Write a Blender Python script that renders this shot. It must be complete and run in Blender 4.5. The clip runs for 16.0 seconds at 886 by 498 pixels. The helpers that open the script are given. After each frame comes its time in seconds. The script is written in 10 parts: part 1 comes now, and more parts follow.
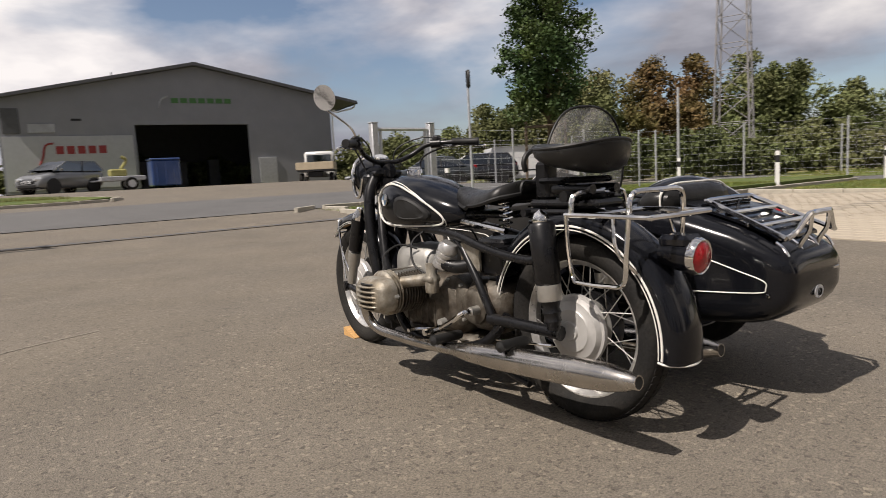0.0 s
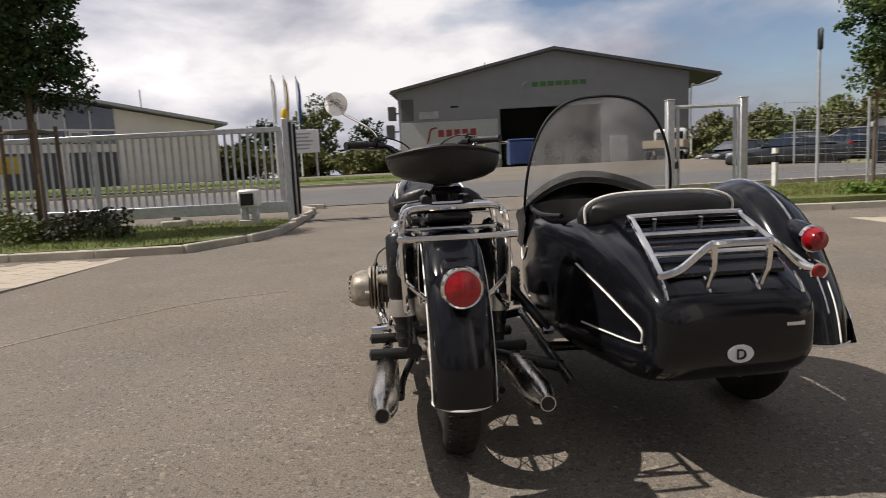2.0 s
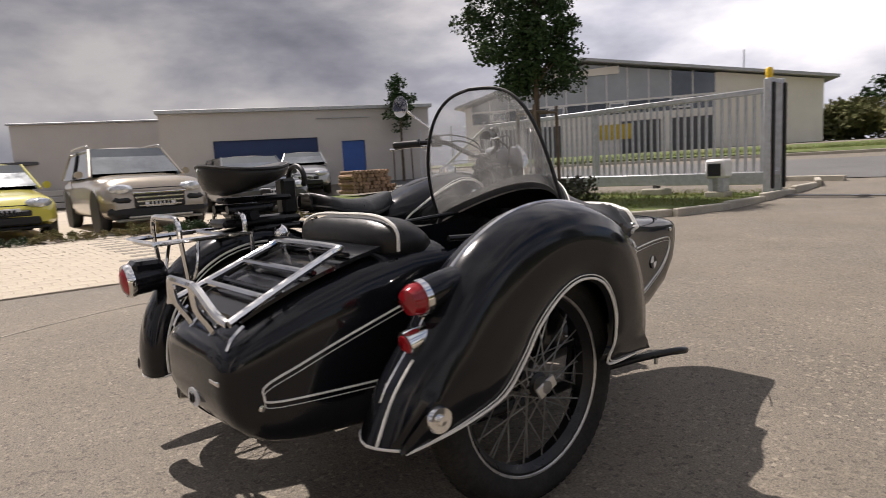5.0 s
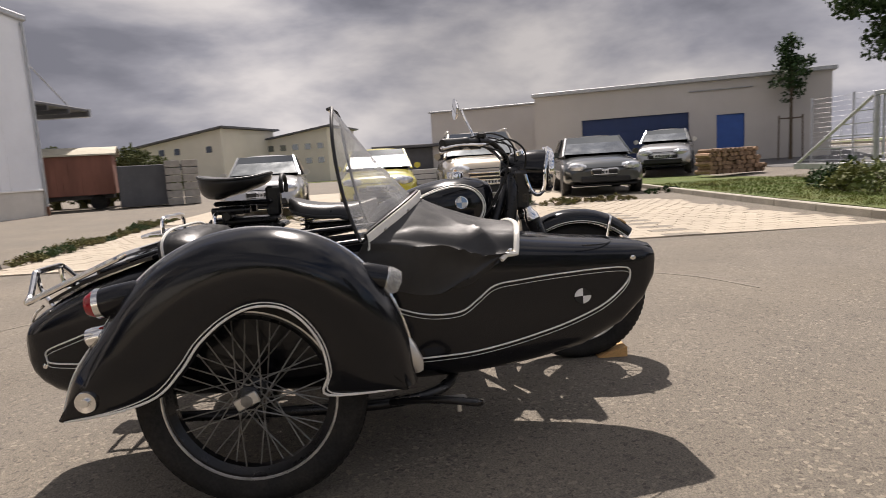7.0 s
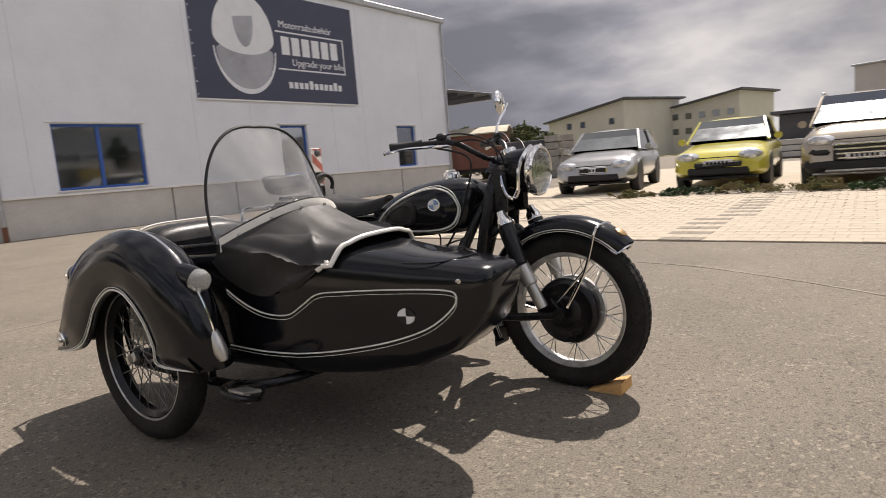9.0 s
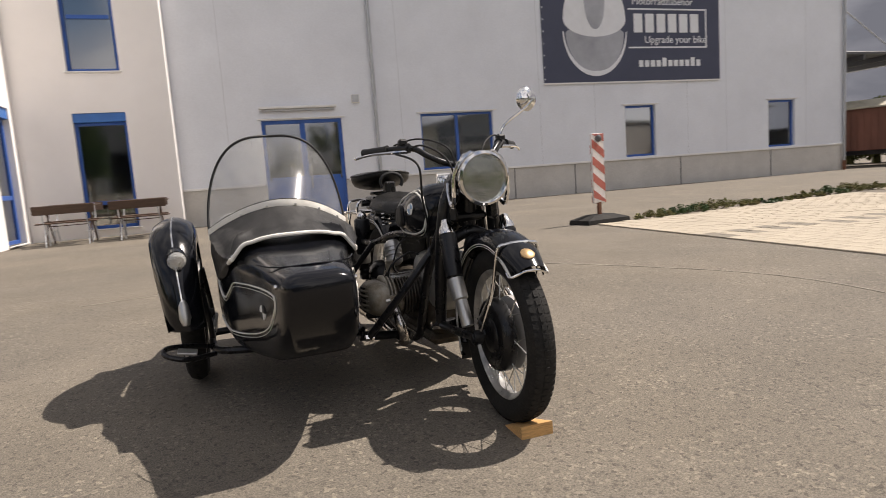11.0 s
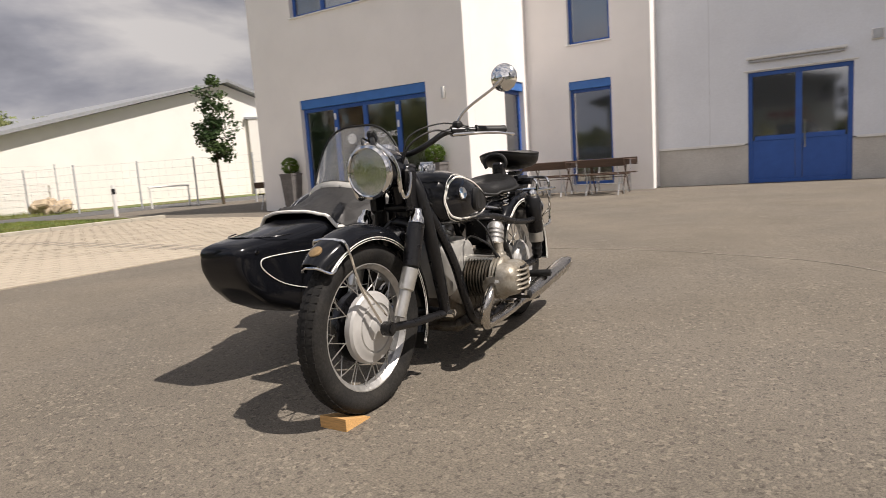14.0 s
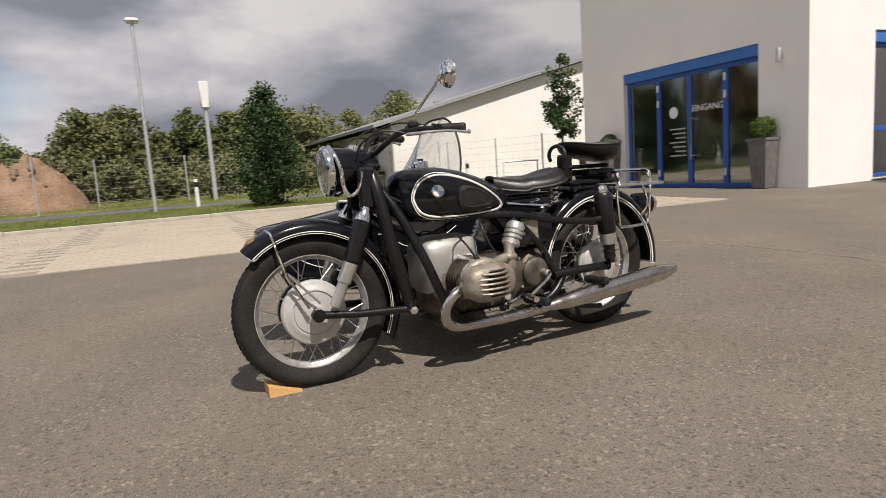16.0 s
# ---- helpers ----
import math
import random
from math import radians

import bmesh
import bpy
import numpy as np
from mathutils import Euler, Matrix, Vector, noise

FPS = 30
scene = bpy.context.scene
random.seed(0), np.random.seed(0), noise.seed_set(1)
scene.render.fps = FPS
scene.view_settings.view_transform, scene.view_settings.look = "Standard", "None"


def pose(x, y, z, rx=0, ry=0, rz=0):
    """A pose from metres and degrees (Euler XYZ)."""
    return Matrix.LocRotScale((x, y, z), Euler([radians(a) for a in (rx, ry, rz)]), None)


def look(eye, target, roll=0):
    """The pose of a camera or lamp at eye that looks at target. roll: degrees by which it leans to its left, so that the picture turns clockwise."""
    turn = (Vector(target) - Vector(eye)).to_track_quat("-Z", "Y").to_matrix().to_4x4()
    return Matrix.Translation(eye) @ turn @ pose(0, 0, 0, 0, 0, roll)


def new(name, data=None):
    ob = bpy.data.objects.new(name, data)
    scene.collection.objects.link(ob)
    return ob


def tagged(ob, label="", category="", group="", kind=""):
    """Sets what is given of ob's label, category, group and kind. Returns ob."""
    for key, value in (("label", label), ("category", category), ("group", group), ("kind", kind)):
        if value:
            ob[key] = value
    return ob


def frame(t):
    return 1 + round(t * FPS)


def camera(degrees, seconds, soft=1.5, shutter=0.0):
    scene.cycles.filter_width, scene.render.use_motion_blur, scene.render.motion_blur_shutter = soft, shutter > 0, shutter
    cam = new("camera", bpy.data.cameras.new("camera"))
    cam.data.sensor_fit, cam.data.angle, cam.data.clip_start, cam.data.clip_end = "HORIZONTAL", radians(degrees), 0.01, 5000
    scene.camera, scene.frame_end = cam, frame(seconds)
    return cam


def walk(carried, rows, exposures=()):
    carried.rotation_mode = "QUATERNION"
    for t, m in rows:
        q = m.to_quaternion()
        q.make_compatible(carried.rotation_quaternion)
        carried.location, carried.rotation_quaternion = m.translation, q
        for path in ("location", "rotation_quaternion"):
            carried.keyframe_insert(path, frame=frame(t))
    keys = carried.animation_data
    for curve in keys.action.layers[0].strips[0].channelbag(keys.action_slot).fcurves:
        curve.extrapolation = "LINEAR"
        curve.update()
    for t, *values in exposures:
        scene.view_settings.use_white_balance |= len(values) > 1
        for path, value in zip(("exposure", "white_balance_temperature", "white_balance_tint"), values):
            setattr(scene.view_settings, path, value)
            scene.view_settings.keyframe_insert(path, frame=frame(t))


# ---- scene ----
cam = camera(71.3, 16.0, soft=0.8, shutter=0.3)
PATH = [
    (0.0, pose(-1.517, -1.284, 0.798, 83.40, 3.11, -37.33)),
    (0.5, pose(-1.183, -1.491, 0.803, 83.44, 3.06, -28.57)),
    (1.0, pose(-0.832, -1.643, 0.808, 83.33, 3.02, -20.10)),
    (1.5, pose(-0.485, -1.730, 0.811, 83.18, 2.99, -12.19)),
    (2.0, pose(-0.137, -1.775, 0.812, 83.11, 2.83, -4.37)),
    (2.5, pose(0.228, -1.777, 0.816, 83.04, 2.66, 3.82)),
    (3.0, pose(0.617, -1.717, 0.821, 82.90, 2.78, 12.57)),
    (3.5, pose(1.020, -1.594, 0.829, 82.76, 3.06, 21.77)),
    (4.0, pose(1.391, -1.405, 0.832, 82.69, 3.27, 30.93)),
    (4.5, pose(1.721, -1.157, 0.833, 82.63, 3.34, 40.03)),
    (5.0, pose(2.005, -0.861, 0.837, 82.49, 3.24, 49.10)),
    (5.5, pose(2.237, -0.526, 0.847, 82.21, 2.92, 58.13)),
    (6.0, pose(2.423, -0.162, 0.856, 82.08, 2.94, 67.23)),
    (6.5, pose(2.554, 0.232, 0.865, 82.15, 3.19, 76.34)),
    (7.0, pose(2.620, 0.650, 0.866, 82.39, 3.49, 85.54)),
    (7.5, pose(2.609, 1.071, 0.862, 82.09, 3.74, 94.73)),
    (8.0, pose(2.537, 1.487, 0.863, 82.10, 3.97, 103.98)),
    (8.5, pose(2.394, 1.888, 0.866, 82.12, 4.46, 113.26)),
    (9.0, pose(2.190, 2.265, 0.870, 82.30, 4.59, 122.57)),
    (9.5, pose(1.934, 2.593, 0.869, 82.42, 4.72, 131.68)),
    (10.0, pose(1.638, 2.868, 0.865, 82.55, 4.67, 140.60)),
    (10.5, pose(1.309, 3.089, 0.858, 82.75, 4.50, 149.34)),
    (11.0, pose(0.957, 3.251, 0.847, 83.09, 4.14, 157.87)),
    (11.5, pose(0.592, 3.373, 0.847, 83.21, 4.10, 166.30)),
    (12.0, pose(0.225, 3.443, 0.847, 83.25, 4.10, 174.41)),
    (12.5, pose(-0.148, 3.447, 0.840, 83.14, 4.08, 182.56)),
    (13.0, pose(-0.521, 3.393, 0.835, 83.16, 3.98, 190.83)),
    (13.5, pose(-0.881, 3.283, 0.825, 82.89, 3.87, 199.09)),
    (14.0, pose(-1.228, 3.120, 0.819, 82.58, 3.93, 207.52)),
    (14.5, pose(-1.549, 2.918, 0.820, 82.65, 3.94, 215.92)),
    (15.0, pose(-1.842, 2.668, 0.817, 82.72, 3.98, 224.39)),
    (15.5, pose(-2.097, 2.378, 0.814, 82.66, 3.89, 232.88)),
    (16.0, pose(-2.308, 2.045, 0.808, 82.51, 3.89, 241.54)),
]
walk(cam, PATH, [(0.0, 0.0, 6680, 15), (3.0, 0.03, 6480, 15), (5.5, 0.35, 6600, 17), (8.5, 0.40, 6720, 16), (11.0, 0.33, 6740, 15), (12.5, 0.18, 6760, 15), (14.0, 0.16, 6680, 15), (16.0, 0.02, 6580, 15)])

# ---- daylight: broken cloud, sun from the west side, 55 degrees up ----
SUN_EL = 55.0
sun_data = bpy.data.lights.new("sun", "SUN")
sun_data.energy, sun_data.angle, sun_data.color = 5.0, radians(0.6), (1.0, 0.95, 0.87)
sun = new("sun", sun_data)
sun.matrix_world = look((-57.4 * 1.0, 0.8, 82.0), (0, 0, 0))

world = bpy.data.worlds.new("sky")
scene.world = world
world.use_nodes = True
wn, wl = world.node_tree.nodes, world.node_tree.links
wn.clear()


def wnode(kind, **values):
    n = wn.new(kind)
    for k, v in values.items():
        n.inputs[k].default_value = v
    return n


w_out, w_bg = wn.new("ShaderNodeOutputWorld"), wnode("ShaderNodeBackground", Strength=0.84)
w_sky = wn.new("ShaderNodeTexSky")
w_sky.sky_type, w_sky.sun_disc = "NISHITA", False
w_sky.sun_elevation, w_sky.sun_rotation = radians(SUN_EL), radians(270)
w_gain = wn.new("ShaderNodeVectorMath")
w_gain.operation = "SCALE"
w_gain.inputs["Scale"].default_value = 0.11
wl.new(w_sky.outputs[0], w_gain.inputs[0])
w_co = wn.new("ShaderNodeTexCoord")
w_sep = wn.new("ShaderNodeSeparateXYZ")
wl.new(w_co.outputs["Generated"], w_sep.inputs[0])
w_flat = wn.new("ShaderNodeVectorMath")
w_flat.operation = "MULTIPLY"
w_flat.inputs[1].default_value = (1.0, 1.0, 2.6)
wl.new(w_co.outputs["Generated"], w_flat.inputs[0])


def wnoise(scale, detail, rough, offset, distort=0.0):
    m = wn.new("ShaderNodeMapping")
    m.inputs["Location"].default_value = offset
    n = wnode("ShaderNodeTexNoise", Scale=scale, Detail=detail, Roughness=rough, Distortion=distort)
    wl.new(w_flat.outputs[0], m.inputs[0])
    wl.new(m.outputs[0], n.inputs["Vector"])
    return n


def wramp(src, stops):
    r = wn.new("ShaderNodeValToRGB")
    while len(r.color_ramp.elements) < len(stops):
        r.color_ramp.elements.new(0.5)
    for e, (p, c) in zip(r.color_ramp.elements, stops):
        e.position, e.color = p, (*c, 1)
    wl.new(src, r.inputs[0])
    return r


w_north = wn.new("ShaderNodeVectorMath")       # breaks of blue only towards the north-east
w_north.operation = "DOT_PRODUCT"
w_north.inputs[1].default_value = (0.72, 0.63, 0.30)
wl.new(w_co.outputs["Generated"], w_north.inputs[0])
w_open = wn.new("ShaderNodeMapRange")
w_open.interpolation_type = "SMOOTHSTEP"
w_open.inputs[1].default_value, w_open.inputs[2].default_value, w_open.inputs[3].default_value, w_open.inputs[4].default_value = 0.76, 0.97, 0.0, -0.20
wl.new(w_north.outputs["Value"], w_open.inputs[0])
w_thick = wn.new("ShaderNodeMath")
w_thick.operation = "ADD"
wl.new(wnoise(1.7, 9, 0.5, (3.1, 1.7, 0.4), 0.05).outputs["Fac"], w_thick.inputs[0])
wl.new(w_open.outputs[0], w_thick.inputs[1])
w_cover = wramp(w_thick.outputs[0], [(0.30, (0, 0, 0)), (0.42, (1, 1, 1))])
w_tone = wramp(wnoise(2.7, 10, 0.52, (7.3, 2.2, 1.0), 0.15).outputs["Fac"],
               [(0.37, (0.27, 0.285, 0.33)), (0.46, (0.41, 0.425, 0.475)), (0.54, (0.60, 0.605, 0.63)), (0.64, (0.86, 0.85, 0.83))])
# heavier cloud in the west, thinner and brighter towards the north
w_side = wn.new("ShaderNodeVectorMath")
w_side.operation = "DOT_PRODUCT"
w_side.inputs[1].default_value = (0.10, 0.40, 0.0)
wl.new(w_co.outputs["Generated"], w_side.inputs[0])
w_base = wn.new("ShaderNodeMath")
w_base.operation, w_base.inputs[1].default_value = "ADD", 0.92
wl.new(w_side.outputs["Value"], w_base.inputs[0])


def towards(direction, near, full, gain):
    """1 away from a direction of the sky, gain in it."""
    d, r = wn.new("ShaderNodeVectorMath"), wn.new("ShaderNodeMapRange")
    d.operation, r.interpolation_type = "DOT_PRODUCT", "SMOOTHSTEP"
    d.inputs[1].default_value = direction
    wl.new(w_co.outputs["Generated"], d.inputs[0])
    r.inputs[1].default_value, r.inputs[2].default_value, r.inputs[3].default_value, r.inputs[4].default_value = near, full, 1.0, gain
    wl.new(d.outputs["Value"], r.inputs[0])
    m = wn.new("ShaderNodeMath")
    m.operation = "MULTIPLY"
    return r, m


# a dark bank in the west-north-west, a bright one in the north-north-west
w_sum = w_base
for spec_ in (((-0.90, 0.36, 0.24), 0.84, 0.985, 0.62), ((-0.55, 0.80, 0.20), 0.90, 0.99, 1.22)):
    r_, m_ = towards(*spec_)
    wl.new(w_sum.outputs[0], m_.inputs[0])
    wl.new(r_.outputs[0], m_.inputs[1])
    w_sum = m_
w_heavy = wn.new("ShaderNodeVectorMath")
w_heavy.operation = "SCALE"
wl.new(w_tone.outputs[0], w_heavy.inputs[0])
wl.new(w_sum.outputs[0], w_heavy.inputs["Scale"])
w_mix = wn.new("ShaderNodeMix")
w_mix.data_type = "RGBA"
wl.new(w_cover.outputs[0], w_mix.inputs["Factor"])
wl.new(w_gain.outputs[0], w_mix.inputs[6])
wl.new(w_heavy.outputs[0], w_mix.inputs[7])
wl.new(w_mix.outputs[2], w_bg.inputs["Color"])
wl.new(w_bg.outputs[0], w_out.inputs[0])
scene.view_settings.exposure = 0.0


# ---- materials ----
def material(name, color, rough=0.5, metal=0.0, vary=0.0, scale=8.0, spots=0.0, spot_scale=60.0, bump=0.0, bump_scale=80.0,
             rough_vary=0.0, coat=0.0, spec=0.5, tint=None, per_piece=0.0, stretch=(1, 1, 1), transmission=0.0, ior=1.45, dist=0.01):
    """Principled surface: broad mottling (vary), fine speckle (spots), relief (bump), uneven gloss."""
    m = bpy.data.materials.new(name)
    m.use_nodes = True
    nodes, links = m.node_tree.nodes, m.node_tree.links
    p = nodes["Principled BSDF"]
    p.inputs["Base Color"].default_value = (*color, 1)
    p.inputs["Roughness"].default_value = rough
    p.inputs["Metallic"].default_value = metal
    p.inputs["Coat Weight"].default_value = coat
    p.inputs["Coat Roughness"].default_value = 0.04
    p.inputs["Specular IOR Level"].default_value = spec
    p.inputs["Transmission Weight"].default_value = transmission
    p.inputs["IOR"].default_value = ior
    co = nodes.new("ShaderNodeTexCoord")
    mp = nodes.new("ShaderNodeMapping")
    mp.inputs["Scale"].default_value = stretch
    links.new(co.outputs["Object"], mp.inputs[0])

    def noise_tex(s, detail=4.0, r=0.6):
        n = nodes.new("ShaderNodeTexNoise")
        n.inputs["Scale"].default_value, n.inputs["Detail"].default_value, n.inputs["Roughness"].default_value = s, detail, r
        links.new(mp.outputs[0], n.inputs["Vector"])
        return n.outputs["Fac"]

    def remap(src, lo, hi, a=0.3, b=0.7):
        r = nodes.new("ShaderNodeMapRange")
        r.inputs[1].default_value, r.inputs[2].default_value, r.inputs[3].default_value, r.inputs[4].default_value = a, b, lo, hi
        links.new(src, r.inputs[0])
        return r.outputs[0]

    factor = None

    def times(src):
        nonlocal factor
        if factor is None:
            factor = src
        else:
            k = nodes.new("ShaderNodeMath")
            k.operation = "MULTIPLY"
            links.new(factor, k.inputs[0])
            links.new(src, k.inputs[1])
            factor = k.outputs[0]

    if vary:
        times(remap(noise_tex(scale), 1 - vary, 1 + vary))
    if spots:
        times(remap(noise_tex(spot_scale, 2.0, 0.7), 1 - spots, 1 + spots))
    if per_piece:
        info = nodes.new("ShaderNodeObjectInfo")
        times(remap(info.outputs["Random"], 1 - per_piece, 1 + per_piece, 0, 1))
    if factor is not None:
        base = nodes.new("ShaderNodeMix")
        base.data_type = "RGBA"
        base.inputs["Factor"].default_value = 0.0
        base.inputs[6].default_value = (*color, 1)
        base.inputs[7].default_value = (*(tint or color), 1)
        if tint:
            links.new(remap(noise_tex(scale * 0.7, 5.0), 0, 1, 0.4, 0.62), base.inputs["Factor"])
        sc = nodes.new("ShaderNodeVectorMath")
        sc.operation = "SCALE"
        links.new(base.outputs[2], sc.inputs[0])
        links.new(factor, sc.inputs["Scale"])
        links.new(sc.outputs[0], p.inputs["Base Color"])
    if rough_vary:
        links.new(remap(noise_tex(scale * 2.3), max(rough - rough_vary, 0.02), rough + rough_vary), p.inputs["Roughness"])
    if bump:
        b = nodes.new("ShaderNodeBump")
        b.inputs["Strength"].default_value, b.inputs["Distance"].default_value = bump, dist
        links.new(noise_tex(bump_scale, 3.0), b.inputs["Height"])
        links.new(b.outputs[0], p.inputs["Normal"])
    return m


def clear_glass(name, tint=(0.95, 0.97, 0.97), rough=0.02, see=0.85, gloss=0.05, haze=0.0):
    """A thin clear sheet: light passes straight, with a grazing sheen; haze: fine scratches that catch the light."""
    m = bpy.data.materials.new(name)
    m.use_nodes = True
    nodes, links = m.node_tree.nodes, m.node_tree.links
    nodes.clear()
    out, mix = nodes.new("ShaderNodeOutputMaterial"), nodes.new("ShaderNodeMixShader")
    tr, gl, fr = nodes.new("ShaderNodeBsdfTransparent"), nodes.new("ShaderNodeBsdfGlossy"), nodes.new("ShaderNodeLayerWeight")
    tr.inputs[0].default_value = (*[c * see for c in tint], 1)
    gl.inputs["Roughness"].default_value = rough
    curve = nodes.new("ShaderNodeMath")
    curve.operation, curve.inputs[1].default_value = "POWER", 4.0
    fr.inputs["Blend"].default_value = 0.5
    links.new(fr.outputs["Facing"], curve.inputs[0])
    sheen = nodes.new("ShaderNodeMapRange")
    sheen.inputs[3].default_value, sheen.inputs[4].default_value = gloss, 1.0
    links.new(curve.outputs[0], sheen.inputs[0])
    links.new(sheen.outputs[0], mix.inputs[0])
    links.new(tr.outputs[0], mix.inputs[1])
    links.new(gl.outputs[0], mix.inputs[2])
    links.new(mix.outputs[0], out.inputs[0])
    if haze:
        fog, both, dif, tra = nodes.new("ShaderNodeMixShader"), nodes.new("ShaderNodeMixShader"), nodes.new("ShaderNodeBsdfDiffuse"), nodes.new("ShaderNodeBsdfTranslucent")
        dif.inputs[0].default_value = tra.inputs[0].default_value = (0.8, 0.79, 0.77, 1)
        both.inputs[0].default_value = 0.5
        co, nz, mr = nodes.new("ShaderNodeTexCoord"), nodes.new("ShaderNodeTexNoise"), nodes.new("ShaderNodeMapRange")
        nz.inputs["Scale"].default_value, nz.inputs["Detail"].default_value = 9.0, 6.0
        mr.inputs[1].default_value, mr.inputs[2].default_value, mr.inputs[3].default_value, mr.inputs[4].default_value = 0.3, 0.7, 0.5 * haze, 1.5 * haze
        links.new(co.outputs["Object"], nz.inputs["Vector"])
        links.new(nz.outputs["Fac"], mr.inputs[0])
        links.new(mr.outputs[0], fog.inputs[0])
        links.new(dif.outputs[0], both.inputs[1])
        links.new(tra.outputs[0], both.inputs[2])
        links.new(mix.outputs[0], fog.inputs[1])
        links.new(both.outputs[0], fog.inputs[2])
        links.new(fog.outputs[0], out.inputs[0])
    return m


def asphalt_material():
    m = material("asphalt", (0.164, 0.141, 0.110), 0.88, vary=0.14, scale=0.9, spots=0.44, spot_scale=150, bump=0.7, bump_scale=150, dist=0.006, tint=(0.151, 0.132, 0.107))
    nodes, links = m.node_tree.nodes, m.node_tree.links
    p = nodes["Principled BSDF"]
    src = p.inputs["Base Color"].links[0].from_socket
    co = nodes.new("ShaderNodeTexCoord")
    vor = nodes.new("ShaderNodeTexVoronoi")
    vor.inputs["Scale"].default_value = 88
    links.new(co.outputs["Object"], vor.inputs["Vector"])
    r = nodes.new("ShaderNodeMapRange")
    r.inputs[1].default_value, r.inputs[2].default_value, r.inputs[3].default_value, r.inputs[4].default_value = 0.82, 0.98, 0, 0.56
    sep = nodes.new("ShaderNodeSeparateColor")
    links.new(vor.outputs["Color"], sep.inputs[0])
    links.new(sep.outputs[0], r.inputs[0])
    mix = nodes.new("ShaderNodeMix")
    mix.data_type = "RGBA"
    mix.inputs[7].default_value = (0.36, 0.315, 0.235, 1)
    patch = nodes.new("ShaderNodeTexNoise")
    patch.inputs["Scale"].default_value, patch.inputs["Detail"].default_value = 2.6, 5.0
    links.new(co.outputs["Object"], patch.inputs["Vector"])
    where = nodes.new("ShaderNodeMapRange")
    where.inputs[1].default_value, where.inputs[2].default_value, where.inputs[3].default_value, where.inputs[4].default_value = 0.36, 0.66, 0.25, 1.15
    links.new(patch.outputs["Fac"], where.inputs[0])
    amount = nodes.new("ShaderNodeMath")
    amount.operation = "MULTIPLY"
    links.new(r.outputs[0], amount.inputs[0])
    links.new(where.outputs[0], amount.inputs[1])
    links.new(amount.outputs[0], mix.inputs["Factor"])
    links.new(src, mix.inputs[6])
    # scattered dark chips
    dark = nodes.new("ShaderNodeMapRange")
    dark.inputs[1].default_value, dark.inputs[2].default_value, dark.inputs[3].default_value, dark.inputs[4].default_value = 0.82, 0.98, 1.0, 0.6
    links.new(sep.outputs[1], dark.inputs[0])
    chip = nodes.new("ShaderNodeMix")
    chip.data_type, chip.blend_type = "RGBA", "MULTIPLY"
    chip.inputs["Factor"].default_value = 1.0
    links.new(mix.outputs[2], chip.inputs[6])
    links.new(dark.outputs[0], chip.inputs[7])
    links.new(chip.outputs[2], p.inputs["Base Color"])
    return m


ASPHALT = asphalt_material()
ROAD = material("road asphalt", (0.115, 0.113, 0.110), 0.9, vary=0.12, scale=0.7, spots=0.3, spot_scale=120, bump=0.4, bump_scale=120)
PAVER = material("concrete paver", (0.405, 0.352, 0.275), 0.9, vary=0.1, scale=1.3, spots=0.12, spot_scale=90, per_piece=0.035, bump=0.2, bump_scale=140)
JOINT = material("paver joint", (0.385, 0.335, 0.262), 0.95, vary=0.2, scale=6, bump=0.4, bump_scale=160)
DARK_PAVER = material("dark paver", (0.23, 0.205, 0.165), 0.9, vary=0.15, scale=5, per_piece=0.15, bump=0.25, bump_scale=140)
KERB = material("kerb concrete", (0.40, 0.37, 0.31), 0.9, vary=0.15, scale=5, spots=0.15, bump=0.3, bump_scale=90)
WEED = material("dry weed leaf", (0.13, 0.135, 0.05), 0.8, vary=0.4, scale=4, tint=(0.17, 0.14, 0.07), spec=0.15)
GRASS = material("grass ground", (0.095, 0.135, 0.03), 0.95, vary=0.3, scale=1.6, spots=0.4, spot_scale=45, tint=(0.125, 0.14, 0.042), bump=0.9, bump_scale=60, dist=0.03)
BLADE = material("grass blade", (0.12, 0.17, 0.035), 0.7, vary=0.4, scale=1.1, tint=(0.2, 0.19, 0.06), spec=0.2)
MEADOW = material("meadow", (0.115, 0.145, 0.045), 0.95, vary=0.4, scale=0.25, spots=0.35, spot_scale=4, tint=(0.2, 0.17, 0.07), bump=0.8, bump_scale=8, dist=0.05)
SOIL = material("reddish soil", (0.27, 0.18, 0.12), 0.95, vary=0.3, scale=1.2, spots=0.3, spot_scale=18, bump=0.9, bump_scale=9, dist=0.08, tint=(0.22, 0.14, 0.085))
EARTH = material("bed earth", (0.12, 0.09, 0.055), 0.95, vary=0.3, scale=9, bump=0.8, bump_scale=50)

PAINT = material("black enamel", (0.006, 0.0065, 0.0085), 0.16, rough_vary=0.06, scale=4, coat=0.2, spec=0.32, spots=0.2, spot_scale=240, bump=0.012, bump_scale=40)
FRAME_PAINT = material("black frame paint", (0.007, 0.007, 0.008), 0.32, rough_vary=0.12, scale=9, spots=0.4, spot_scale=90)
PIN = material("white pinstripe", (0.78, 0.76, 0.70), 0.35, vary=0.1, scale=20)
SILENCER = material("stained chrome", (0.54, 0.51, 0.47), 0.22, 1.0, rough_vary=0.10, scale=9, vary=0.16)
CHROME = material("chrome", (0.78, 0.77, 0.75), 0.09, 1.0, rough_vary=0.06, scale=14, vary=0.12)
ALU = material("dull aluminium", (0.56, 0.55, 0.52), 0.38, 0.85, vary=0.12, scale=18, rough_vary=0.1, bump=0.05, bump_scale=200)
